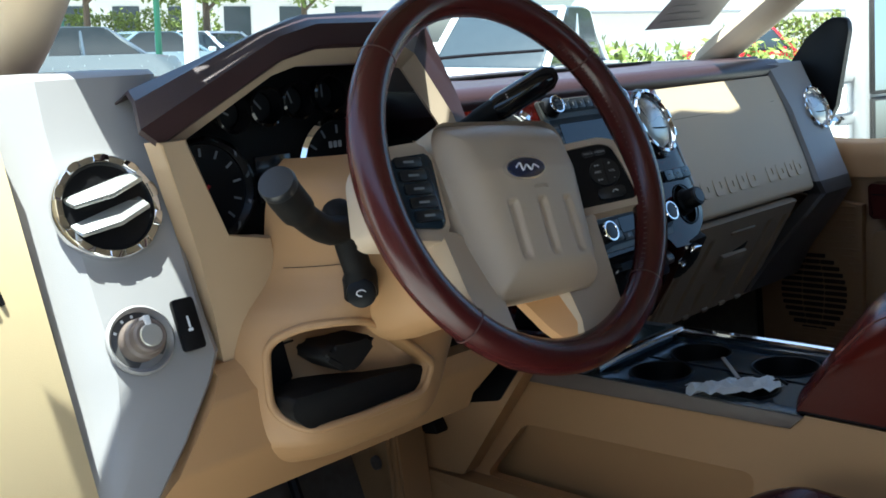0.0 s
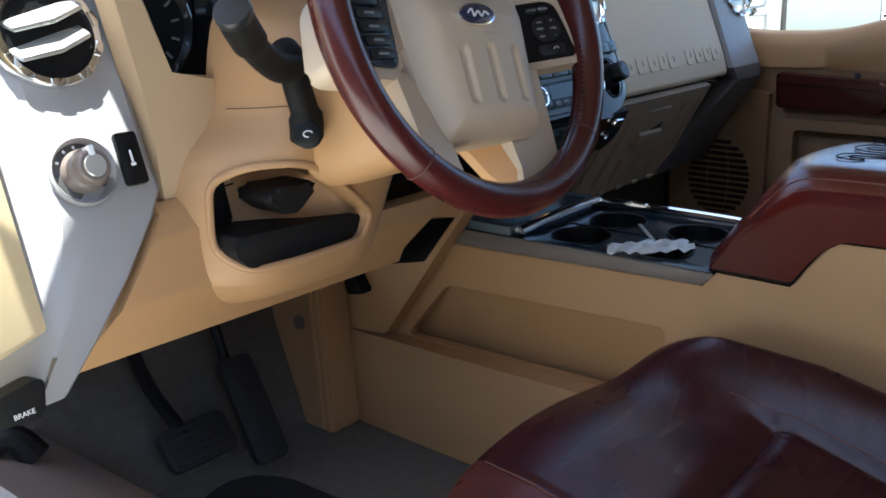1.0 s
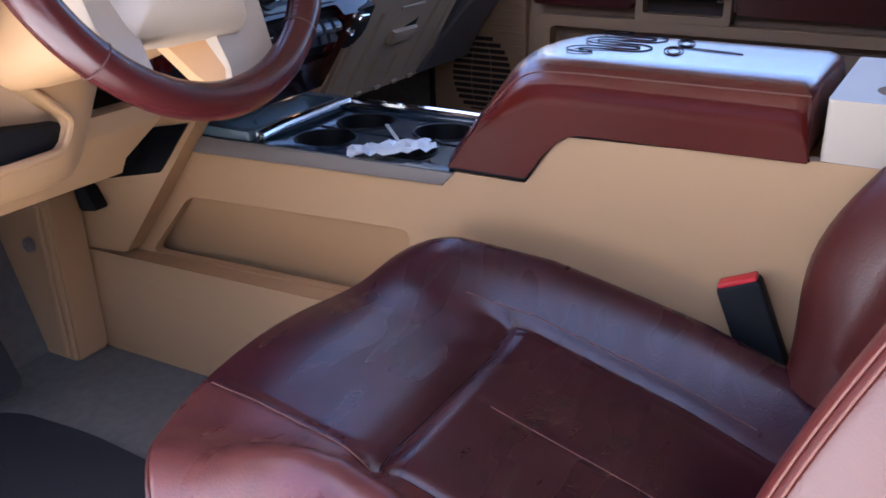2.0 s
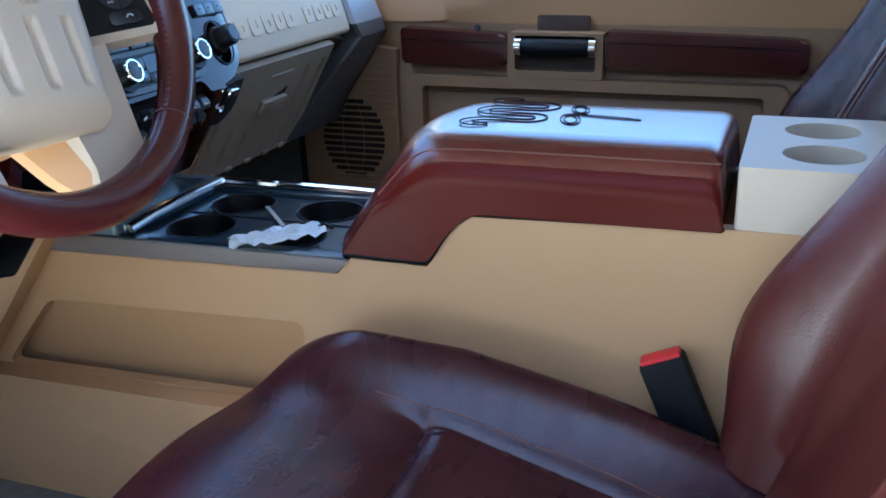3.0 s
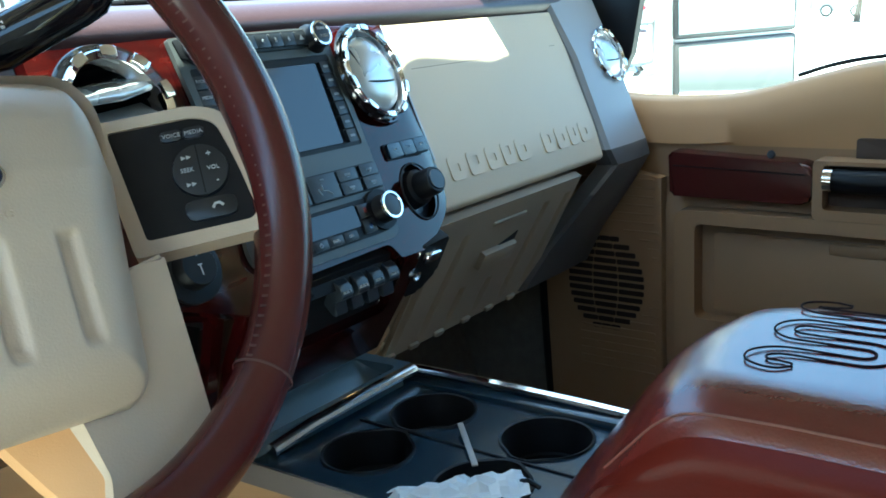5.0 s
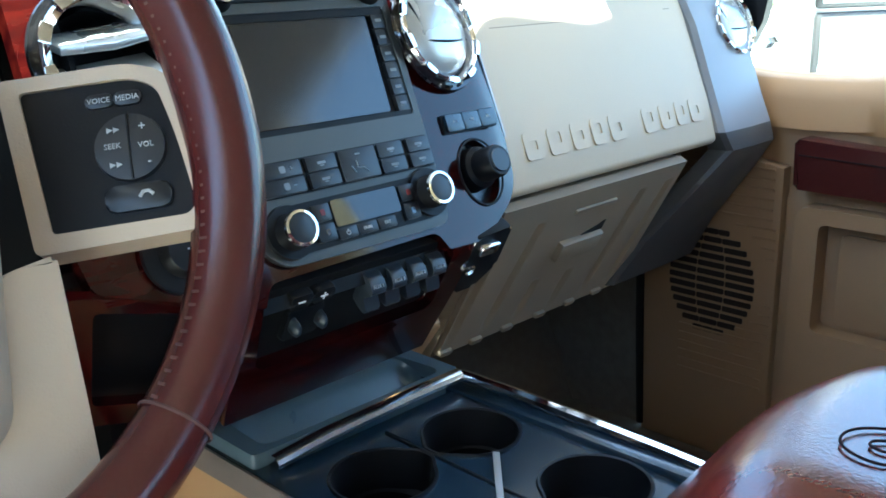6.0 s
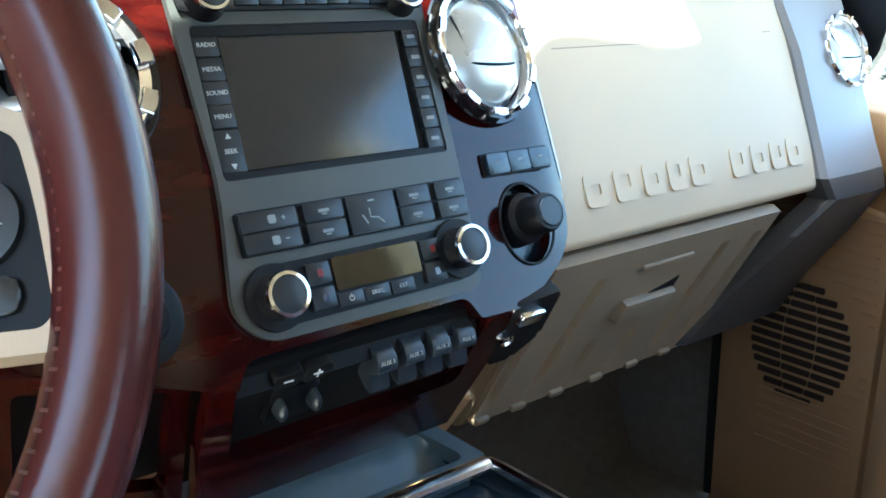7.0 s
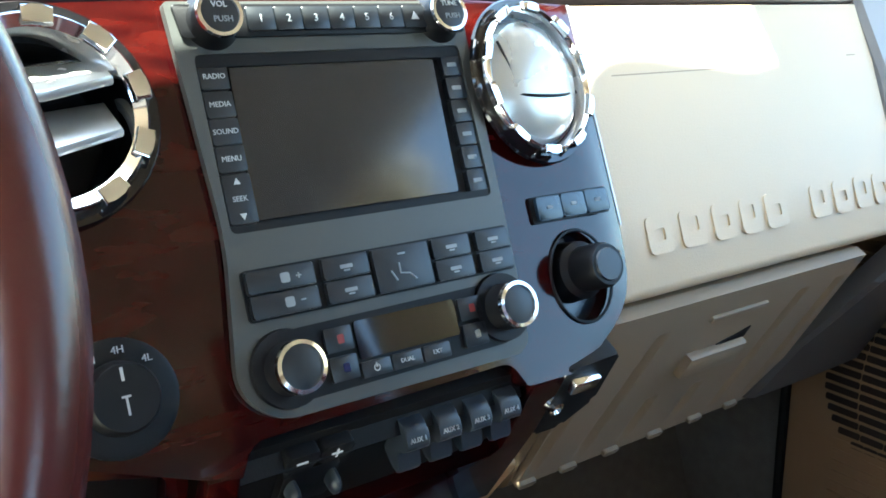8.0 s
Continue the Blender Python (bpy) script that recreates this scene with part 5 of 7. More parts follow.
def steering_wheel():
    th = thing("steering_wheel", "maroon leather steering wheel with tan hub and spokes", "steering wheel", WHEEL)
    R, r = 0.181, 0.0168
    # rim in leather sections, with seams between
    bm = B()
    n, k = 96, 16
    rings = []
    for i in range(n):
        a = 2 * math.pi * i / n
        rad = r * (1.0 + 0.04 * math.cos(4 * a))
        rings.append([bm.verts.new(((R + rad * math.cos(2 * math.pi * j / k)) * math.cos(a), (R + rad * math.cos(2 * math.pi * j / k)) * math.sin(a), 1.08 * rad * math.sin(2 * math.pi * j / k))) for j in range(k)])
    for i in range(n):
        for j in range(k):
            f = bm.faces.new((rings[i][j], rings[(i + 1) % n][j], rings[(i + 1) % n][(j + 1) % k], rings[i][(j + 1) % k]))
            mid = (j + 0.5) / k * 360
            f.material_index = 1 if 215 < mid < 300 else 0
    rim = part("rim", bm, [RIM_HIDE, TAN_PALE], th, "worn maroon leather rim", False)
    for a in (223, 311, 37, 137):
        bm = B()
        m = pose(0, 0, 0, 0, 0, a) @ T(R, 0, 0) @ pose(0, 0, 0, 90)
        lathe(bm, [(r * 1.03, -0.0009), (r * 1.055, 0), (r * 1.03, 0.0009)], m, 24)
        part("rim_seam", bm, RIM_THREAD, rim, "stitched seam", False)
    for k in range(46):
        a = radians(-48 + 96 * k / 45)
        bm = B()
        x = R - r * 0.93
        box(bm, -0.0005, 0.0005, -0.0006, 0.0006, -0.0018, 0.0018, 0, 2, Matrix.Translation((x * math.cos(a), x * math.sin(a), 0.006)) @ pose(0, 0, 0, 0, 30, math.degrees(a)))
        part("stitch", bm, RIM_THREAD, rim, "", False)
    # airbag cover: a crowned pad with three sunken channels and deep sides
    def half_width(y):
        w = 0.088 - 0.013 * max(0.0, 0.02 - y) / 0.12
        if y > 0.030:
            w -= 0.026 - math.sqrt(max(0.0, 0.026 ** 2 - (y - 0.030) ** 2))
        if y < -0.102:
            w -= 0.017 - math.sqrt(max(0.0, 0.017 ** 2 - (y + 0.102) ** 2))
        return w

    def pad(u, v):
        y = 0.0558 - 0.1746 * v
        w = half_width(y)
        x = (2 * u - 1) * w
        near = min(w - abs(x), 0.0558 - y, y + 0.1188)
        z = 0.022 + 0.021 * (1 - (1 - min(1.0, max(0.0, near) / 0.032)) ** 2.2) - 0.012 * max(0.0, y) / 0.05 - 0.010 * (x / 0.09) ** 2
        for c in (-0.037, 0.0, 0.037):
            run = max(0.0, min(1.0, (-0.030 - y) / 0.004)) * max(0.0, min(1.0, (y + 0.088) / 0.007))
            z -= 0.0042 * math.exp(-((x - c) / 0.0052) ** 6) * run
        return Vector((x, y, z))
    bm = B()
    nu, nv = 110, 96
    vs = [[bm.verts.new(pad(i / nu, j / nv)) for j in range(nv + 1)] for i in range(nu + 1)]
    for i in range(nu):
        for j in range(nv):
            bm.faces.new((vs[i][j], vs[i][j + 1], vs[i + 1][j + 1], vs[i + 1][j]))
    edge = [vs[i][0] for i in range(nu + 1)] + [vs[nu][j] for j in range(1, nv + 1)] + [vs[i][nv] for i in range(nu - 1, -1, -1)] + [vs[0][j] for j in range(nv - 1, 0, -1)]
    last = edge
    for drop, grow in ((0.008, 1.02), (0.045, 1.0)):
        ring = [bm.verts.new((v.co.x * grow, -0.03 + (v.co.y + 0.03) * grow, 0.020 - drop)) for v in edge]
        for k in range(len(edge)):
            q = (k + 1) % len(edge)
            bm.faces.new((last[k], ring[k], ring[q], last[q]))
        last = ring
    hub = part("airbag_cover", bm, TAN_PALE, th, "pale tan airbag cover with three sunken channels", False, 50)
    bm = B()
    lathe(bm, [(0.0265, 0.040), (0.0258, 0.0455), (0.0, 0.0462)], T(0, 0.003, 0), 40, 1.0, 0.44)
    em = part("emblem", bm, CHROME, th, "blue oval emblem with a chrome edge", False)
    bm = B()
    lathe(bm, [(0.0243, 0.045), (0.0238, 0.0468), (0.0, 0.0474)], T(0, 0.003, 0), 40, 1.0, 0.40)
    part("emblem_field", bm, BLUE, em, "", False)
    bm = B()
    tube(bm, spline([(-0.015, 0.003, 0.0472), (-0.009, 0.007, 0.0474), (-0.007, 0.000, 0.0476), (-0.001, 0.005, 0.0477), (0.004, 0.000, 0.0476), (0.009, 0.005, 0.0474), (0.015, 0.002, 0.0471)], 4), 0.0009, 6)
    part("emblem_mark", bm, PRINT, em, "", False)
    for ob in (em, *em.children):
        ob.data.transform(T(-0.012, -0.005, 0))
    lettering("lettering", "AIRBAG", 0.0058, T(0.004, -0.020, 0.0428), hub, TAN_PALE, 0.0008)
    # driver's left spoke with a column of buttons
    bm = B()
    body = rounded([(-0.094, 0.040), (-0.150, 0.034), (-0.166, 0.018), (-0.176, -0.040), (-0.166, -0.049), (-0.094, -0.056)], 0.014, 4)
    prism(bm, body, -0.022, 0.018, "z", 0.006, 3)
    sp = part("spoke", bm, TAN_PALE, th, "pale tan side spoke", False)
    bm = B()
    face = rounded([(-0.098, 0.027), (-0.144, 0.023), (-0.154, 0.012), (-0.163, -0.033), (-0.157, -0.039), (-0.101, -0.045)], 0.008, 4)
    prism(bm, face, 0.017, 0.0215, "z", 0.002)
    part("button_pod", bm, BLUE_BLACK, sp, "black button pod", False)
    for k in range(5):
        bm = B()
        plate(bm, -0.128 + 0.002 * k, 0.018 - 0.0125 * k, 0.030, 0.0095, 0.002, 0.0214, 0.0245, 0.001)
        part("button", bm, BUTTON, sp, "", False)
        bm = B()
        plate(bm, -0.128 + 0.002 * k, 0.018 - 0.0125 * k, 0.012, 0.0022, 0.0006, 0.0245, 0.0248)
        part("mark", bm, PRINT_DIM, sp, "", False)
    # the right spoke rises from the hub to the rim; its pod is let into a tan border
    arm = Matrix(((0.79, 0.23, -0.567, 0.1445), (-0.12, 0.966, 0.222, -0.0125), (0.60, -0.106, 0.791, -0.0205), (0, 0, 0, 1)))
    bm = B()
    outline = [(-0.058, 0.0405), (0.004, 0.0415, 0.02), (0.0215, 0.034, 0.012), (0.0285, 0.008, 0.03), (0.0355, -0.034, 0.006), (0.030, -0.0435, 0.006), (-0.046, -0.0455)]
    hollow = [(-0.048, 0.0335), (0.003, 0.0340, 0.014), (0.0145, 0.0285, 0.010), (0.0210, 0.004, 0.03), (0.0270, -0.0315, 0.005), (0.0230, -0.0360, 0.005), (-0.038, -0.0365)]
    holed(bm, rounded(outline, 0.004, 5), [rounded(hollow, 0.003, 5)], -0.020, 0.0, "z", arm)
    arm_part = part("spoke", bm, TAN_PALE, th, "pale tan dished spoke", False)
    bm = B()
    prism(bm, rounded([(p[0] * 1.03, p[1] * 1.03) for p in hollow], 0.004, 5), -0.016, -0.0022, "z", 0, 2, arm)
    part("button_pod", bm, BLACK, arm_part, "black button pod", False)
    for x, w in ((-0.0122, "VOICE"), (0.0009, "MEDIA")):
        bm = B()
        plate(bm, x, 0.0245, 0.0128, 0.0070, 0.003, -0.0024, -0.0006, 0.0008, arm)
        part("button", bm, BUTTON, arm_part, "", False)
        lettering("lettering", w, 0.0037, arm @ T(x, 0.0245, -0.0006), arm_part, PRINT_MID)
    bm = B()
    lathe(bm, [(0.0166, -0.0024), (0.0160, 0.0004), (0.0, 0.0016)], arm, 36)
    part("button", bm, BUTTON, arm_part, "", False)
    bm = B()
    box(bm, -0.0004, 0.0004, -0.0156, 0.0156, 0.0004, 0.0019, 0, 2, arm)
    part("button_gap", bm, BLACK, arm_part, "", False)
    for x, y, w, h in ((-0.0075, 0.0005, "SEEK", 0.0037), (0.0075, -0.0005, "VOL", 0.0037), (0.0065, 0.0085, "+", 0.006), (0.0085, -0.0085, "-", 0.006)):
        lettering("lettering", w, h, arm @ T(x, y, 0.0014), arm_part, PRINT_MID)
    for y in (0.0085, -0.0085):
        bm = B()
        for k in range(2):
            prism(bm, [(-0.0095 + 0.0030 * k, y - 0.0013), (-0.0095 + 0.0030 * k, y + 0.0013), (-0.0068 + 0.0030 * k, y)], 0.0008, 0.0014, "z", 0, 2, arm)
        part("arrow", bm, PRINT_MID, arm_part, "", False)
    bm = B()
    plate(bm, 0.0015, -0.0245, 0.030, 0.0125, 0.005, -0.0024, 0.0003, 0.001, arm)
    part("button", bm, BUTTON, arm_part, "", False)
    bm = B()
    tube(bm, [(0.0022, -0.0250, 0.0006), (0.0038, -0.0226, 0.0006), (0.0064, -0.0224, 0.0006), (0.0084, -0.0244, 0.0006)], 0.0009, 6, m=arm)
    part("symbol", bm, PRINT_MID, arm_part, "", False)
    # lower spokes: pale faces with warm tan inner sides
    for s in (-1, 1):
        bm = B()
        edge = [(0.030 if s > 0 else 0.054, -0.100), (0.084, -0.050), (0.105, -0.045), (0.106, -0.110)] + ([(0.106, -0.140), (0.100, -0.150), (0.036, -0.177), (0.041, -0.150)] if s > 0 else [(0.102, -0.124), (0.084, -0.144), (0.070, -0.158), (0.064, -0.140)])
        prism(bm, rounded([(s * x, y) for x, y in edge], 0.003), -0.028, 0.012, "z", 0.003)
        if s < 0:
            for v in bm.verts:
                v.co.z += 0.020 * max(0.0, math.hypot(v.co.x, v.co.y) - 0.125) / 0.04
        part("lower_spoke", bm, TAN_PALE, th, "pale tan lower spoke", False)
        if s < 0:
            continue
        bm = B()
        face = [(0.002, -0.100, -0.028), (0.0420, -0.100, 0.0130), (0.0430, -0.156, 0.0130), (0.0385, -0.182, 0.0105), (0.024, -0.148, -0.012)]
        front = [bm.verts.new(p) for p in face]
        rear = [bm.verts.new((p[0], p[1], p[2] - 0.012)) for p in face]
        bm.faces.new(front)
        bm.faces.new(rear)
        for k in range(5):
            bm.faces.new((front[k - 1], front[k], rear[k], rear[k - 1]))
        part("spoke_side", bm, ORANGE, th, "warm tan inner side of the spoke", False)
    bm = B()
    plate(bm, 0, -0.04, 0.15, 0.14, 0.03, -0.055, -0.018, 0.006)
    part("hub_back", bm, BLACK_SOFT, th, "black hub underside", False)
    # the wheel stands turned a little clockwise
    for ob in th.children:
        if ob is not rim and ob is not arm_part:
            ob.location, ob.rotation_euler = (-0.005, 0, -0.031 if ob.name.startswith("spoke") else -0.026), (0, 0, radians(-5))


steering_wheel()


def steering_column():
    m = WHEEL @ pose(0, 0, 0)
    th = thing("steering_column", "tan steering column shroud with stalks", "steering column", m)
    bm = B()
    rows = []
    for z, w, top, bot in ((-0.068, 0.070, 0.030, -0.100), (-0.074, 0.080, 0.036, -0.108), (-0.10, 0.092, 0.040, -0.115), (-0.17, 0.095, 0.040, -0.115), (-0.20, 0.095, 0.040, -0.11)):
        rows.append([Vector((x, y, z)) for x, y in rounded([(-w, bot * 0.75), (-w * 0.75, bot), (w * 0.75, bot), (w, bot * 0.75), (w, top * 0.6), (w * 0.7, top), (-w * 0.7, top), (-w, top * 0.6)], 0.025, 4)])
    n = len(rows[0])
    vs = [[bm.verts.new(p) for p in row] for row in rows]
    for a, b in zip(vs, vs[1:]):
        for i in range(n):
            bm.faces.new((a[i], a[(i + 1) % n], b[(i + 1) % n], b[i]))
    bm.faces.new(vs[0])
    bm.faces.new(vs[-1])
    part("shroud", bm, TAN, th, "tan moulded shroud", False)
    # dark strip with a round button on the cover
    bm = B()
    tube(bm, spline([(-0.546, 0.140, 0.700), (-0.548, 0.126, 0.690), (-0.545, 0.122, 0.662), (-0.538, 0.121, 0.632), (-0.534, 0.126, 0.604)], 5), [0.012] + [0.0150] * 14 + [0.0185] * 5 + [0.012], 14, flat=0.8)
    strip = part("stalk_mount", bm, BLACK_SOFT, th, "dark grey stalk mount")
    aim = Vector((-0.62, -0.76, 0.15)).to_track_quat("Z", "Y").to_matrix().to_4x4()
    spot_m = Matrix.Translation((-0.5455, 0.1105, 0.616)) @ aim
    bm = B()
    lathe(bm, [(0.0150, -0.004), (0.0145, 0.003), (0.012, 0.0045), (0, 0.0045)], spot_m, 24)
    part("button", bm, BLACK, strip, "round black column button")
    bm = B()
    tube(bm, [spot_m @ Vector((0.0045 * math.cos(a), 0.003 * math.sin(a), 0.0048)) for a in [0.3 + 0.45 * k for k in range(11)]], 0.0007, 5)
    part("symbol", bm, PRINT, strip)
    return th


steering_column()


def stalks():
    th = thing("turn_signal_stalk", "thick black indicator stalk with a flat end", "stalk", T(-0.56, 0.12, 0.68))
    bm = B()
    tube(bm, spline([(-0.530, 0.128, 0.682), (-0.572, 0.114, 0.682), (-0.612, 0.094, 0.702), (-0.638, 0.080, 0.724), (-0.649, 0.073, 0.735)], 5), [0.014] * 6 + [0.0135] * 6 + [0.0165] * 9, 16)
    part("arm", bm, BLACK_SOFT, th)
    d = (Vector((-0.649, 0.073, 0.735)) - Vector((-0.638, 0.080, 0.724))).normalized()
    bm = B()
    lathe(bm, [(0.0168, 0.0), (0.0172, 0.006), (0.0160, 0.009), (0, 0.0095)], Matrix.Translation((-0.649, 0.073, 0.735)) @ d.to_track_quat("Z", "Y").to_matrix().to_4x4(), 28)
    part("end_cap", bm, BUTTON, th, "grey rotating end cap")
    th = thing("gear_lever", "glossy black column gear lever", "gear lever", T(-0.36, 0.12, 0.76))
    bm = B()
    tube(bm, [(-0.385, 0.135, 0.748), (-0.355, 0.115, 0.769), (-0.335, 0.102, 0.780)], [0.010, 0.012, 0.0135], 14)
    part("shaft", bm, BLACK_SOFT, th)
    bm = B()
    tube(bm, [(-0.345, 0.108, 0.774), (-0.337, 0.103, 0.779), (-0.300, 0.080, 0.800), (-0.290, 0.073, 0.806), (-0.283, 0.069, 0.8095)], [0.012, 0.0150, 0.0150, 0.0140, 0.008], 18)
    part("grip", bm, BLACK_GLOSS, th, "gloss black grip")
    bm = B()
    box(bm, -0.004, 0.004, -0.0008, 0.0008, -0.0004, 0.0006, 0, 2, T(-0.338, 0.090, 0.789) @ pose(0, 0, 0, 60, 0, 30))
    box(bm, -0.0008, 0.0008, -0.004, 0.004, -0.0004, 0.0007, 0, 2, T(-0.338, 0.090, 0.789) @ pose(0, 0, 0, 60, 0, 30))
    part("mark", bm, PRINT, th)


stalks()


# ---- centre console ----
def console():
    th = thing("centre_console", "tan centre console with dark tray and cup holders", "console", T(0, -0.1, 0.03))
    side = [(-0.78, 0.03), (-0.78, 0.475), (-0.262, 0.472, 0.02), (-0.236, 0.440), (-0.216, 0.404), (-0.125, 0.404), (-0.108, 0.384), (0.315, 0.370), (0.37, 0.46), (0.415, 0.46), (0.522, 0.20), (0.53, 0.03)]
    hole = rounded([(-0.062, 0.318), (-0.045, 0.212), (0.400, 0.200), (0.310, 0.303)], 0.018, 4)
    for s in (-1, 1):
        bm = B()
        holed(bm, rounded(side, 0.0, 2), [hole], s * 0.101, s * 0.118, "x")
        part("side_panel", bm, TAN, th, "tan moulded side with a sunken pocket")
        bm = B()
        back = [bm.verts.new(p) for p in ((s * 0.114, -0.10, 0.335), (s * 0.114, 0.34, 0.335), (s * 0.072, 0.46, 0.17), (s * 0.072, -0.10, 0.17))]
        front = [bm.verts.new(v.co - Vector((s * 0.006, 0, 0))) for v in back]
        for loop in (back, front, *[(back[k - 1], back[k], front[k], front[k - 1]) for k in range(4)]):
            bm.faces.new(loop)
        part("pocket_back", bm, TAN, th)
        bm = B()
        prism(bm, rounded([(0.525, 0.03), (0.515, 0.197, 0.006), (-0.15, 0.212, 0.006), (-0.30, 0.212), (-0.30, 0.03)], 0.0), s * 0.119, s * 0.152, "x", 0.004)
        part("ledge", bm, TAN, th, "tan lower ledge")
        # taupe band under the tray's rim
        bm = B()
        prism(bm, rounded([(-0.125, 0.403), (-0.108, 0.386), (0.318, 0.372), (0.292, 0.397)], 0.002), s * 0.1185, s * 0.1215, "x", 0.001)
        part("band", bm, GREY_TRIM, th, "taupe band")
        bm = B()
        prism(bm, rounded([(-0.120, 0.404), (0.29, 0.398), (0.29, 0.388), (-0.115, 0.392)], 0.002), s * 0.098, s * 0.119, "x", 0.001)
        part("tray_rim", bm, BLUE_BLACK, th, "dark slate tray rim")
        # flared front with black pad
        bm = B()
        prism(bm, rounded([(0.243, 0.436, 0.008), (0.335, 0.460, 0.012), (0.512, 0.262, 0.01), (0.522, 0.198), (0.418, 0.206)], 0.004), s * 0.119, s * 0.150, "x", 0.004)
        part("flare", bm, TAN, th, "tan flared front foot")
        bm = B()
        prism(bm, rounded([(0.262, 0.424), (0.325, 0.346), (0.433, 0.321), (0.380, 0.400)], 0.004), s * 0.1505, s * 0.153, "x", 0.001)
        part("foot_pad", bm, BLACK, th, "black pad")
    bm = B()
    cups = [(0.050, 0.112, 0.042), (0.052, -0.016, 0.043), (-0.050, 0.112, 0.042), (-0.050, -0.014, 0.042)]
    
    def cup_line(x, y, r, grow=0.0):
        side = math.pi if x > 0 else 0.0
        pts = []
        for k in range(40):
            a = 2 * math.pi * k / 40
            off = (a - side + math.pi) % (2 * math.pi) - math.pi
            q = (r + grow) * (1 + 0.13 * math.exp(-(abs(off) / 0.34) ** 4))
            pts.append((x + q * math.cos(a), y + q * math.sin(a)))
        return pts
    holed(bm, rounded(rect(0, 0.03, 0.196, 0.305), 0.01, 3), [cup_line(x, y, r) for x, y, r in cups], 0.386, 0.397, "z")
    tray = part("tray", bm, BLUE_BLACK, th, "dark slate plastic tray")
    for x, y, r in cups:
        bm = B()
        rows = []
        for grow, z in ((0.0018, 0.3972), (0.0010, 0.3992), (-0.0012, 0.3985), (-0.003, 0.386), (-0.005, 0.365)):
            rows.append([bm.verts.new((p[0], p[1], z)) for p in cup_line(x, y, r, grow)])
        for inset, z in ((0.009, 0.364), (0.011, 0.318), (0.015, 0.312)):
            rows.append([bm.verts.new((p[0], p[1], z)) for p in circle(x, y, r - inset, None, 40)])
        for one, two in zip(rows, rows[1:]):
            for k in range(40):
                bm.faces.new((one[k - 1], one[k], two[k], two[k - 1]))
        bm.faces.new(rows[-1])
        part("cup_holder", bm, BLACK, th, "deep black cup holder")
    bm = B()
    box(bm, -0.001, 0.001, -0.10, 0.165, 0.3965, 0.3985)
    part("tray_seam", bm, BLACK, th)
    bm = B()
    tube(bm, [(-0.104, 0.181, 0.405), (-0.05, 0.1835, 0.408), (0.05, 0.1865, 0.408), (0.112, 0.187, 0.407)], 0.0078, 10, flat=0.8)
    part("chrome_bar", bm, BAR_CHROME, th, "chrome cross bar")
    # chrome tube stands in for the sky's highlight on the slate rim
    bm = B()
    tube(bm, spline([(0.112, 0.187, 0.405), (0.1175, 0.17, 0.406), (0.1175, 0.0, 0.4065), (0.1165, -0.09, 0.405)], 5), 0.0056, 8)
    part("chrome_bar", bm, CHROME, th, "chrome tube for the sky highlight along the slate tray rim")
    bm = B()
    tube(bm, spline([(-0.106, 0.0, 0.3995), (-0.104, -0.08, 0.3995), (-0.085, -0.104, 0.3995), (0.085, -0.104, 0.3995)], 5), 0.0016, 6)
    part("rim_line", bm, SILVER, th, "thin bright rim line")
    # front bin up to the stack: a smooth scoop inside a raised rim
    bm = B()
    holed(bm, rounded([(-0.116, 0.190), (0.116, 0.190), (0.116, 0.300), (-0.116, 0.300)], 0.006, 3), [rounded([(-0.101, 0.198), (0.101, 0.198), (0.097, 0.260), (-0.097, 0.260)], 0.012, 5)], 0.372, 0.412, "z")
    bin_ob = part("front_bin", bm, BIN_SLATE, th, "slate front bin")
    scoop_line = spline([(0.196, 0.411, 0), (0.199, 0.394, 0), (0.207, 0.380, 0), (0.220, 0.380, 0), (0.236, 0.394, 0), (0.254, 0.4085, 0), (0.264, 0.4105, 0)], 4)

    def scoop(u, v):
        p = scoop_line[round(v * (len(scoop_line) - 1))]
        x = -0.103 + 0.206 * u
        end = max(0.0, (abs(x) - 0.086) / 0.017)
        return Vector((x, p.x, p.y + (0.4105 - p.y) * min(1.0, end ** 1.6)))
    bm = B()
    grid(bm, scoop, 60, len(scoop_line) - 1)
    part("scoop", bm, BIN_SLATE, bin_ob, "smooth slate scoop", smooth=60)
    bm = B()
    prism(bm, [(-0.5, 0.03), (-0.5, 0.30), (0.30, 0.30), (0.36, 0.36), (0.44, 0.25), (0.5, 0.03)], -0.068, 0.068, "x")
    part("core", bm, BLACK_SOFT, th)
    # rear block with cup holders behind the lid
    bm = B()
    holes = [circle(-0.052, -0.60, 0.038, None, 24), circle(0.052, -0.60, 0.038, None, 24)]
    holed(bm, rounded([(-0.117, -0.526), (0.117, -0.526), (0.117, -0.775), (-0.117, -0.775)], 0.006, 3), holes, 0.474, 0.535, "z")
    part("rear_block", bm, TAN_PALE, th, "pale tan rear cup holder block")
    bm = B()
    box(bm, -0.11, 0.11, -0.77, -0.53, 0.44, 0.478)
    part("block_floor", bm, BLACK, th)


console()


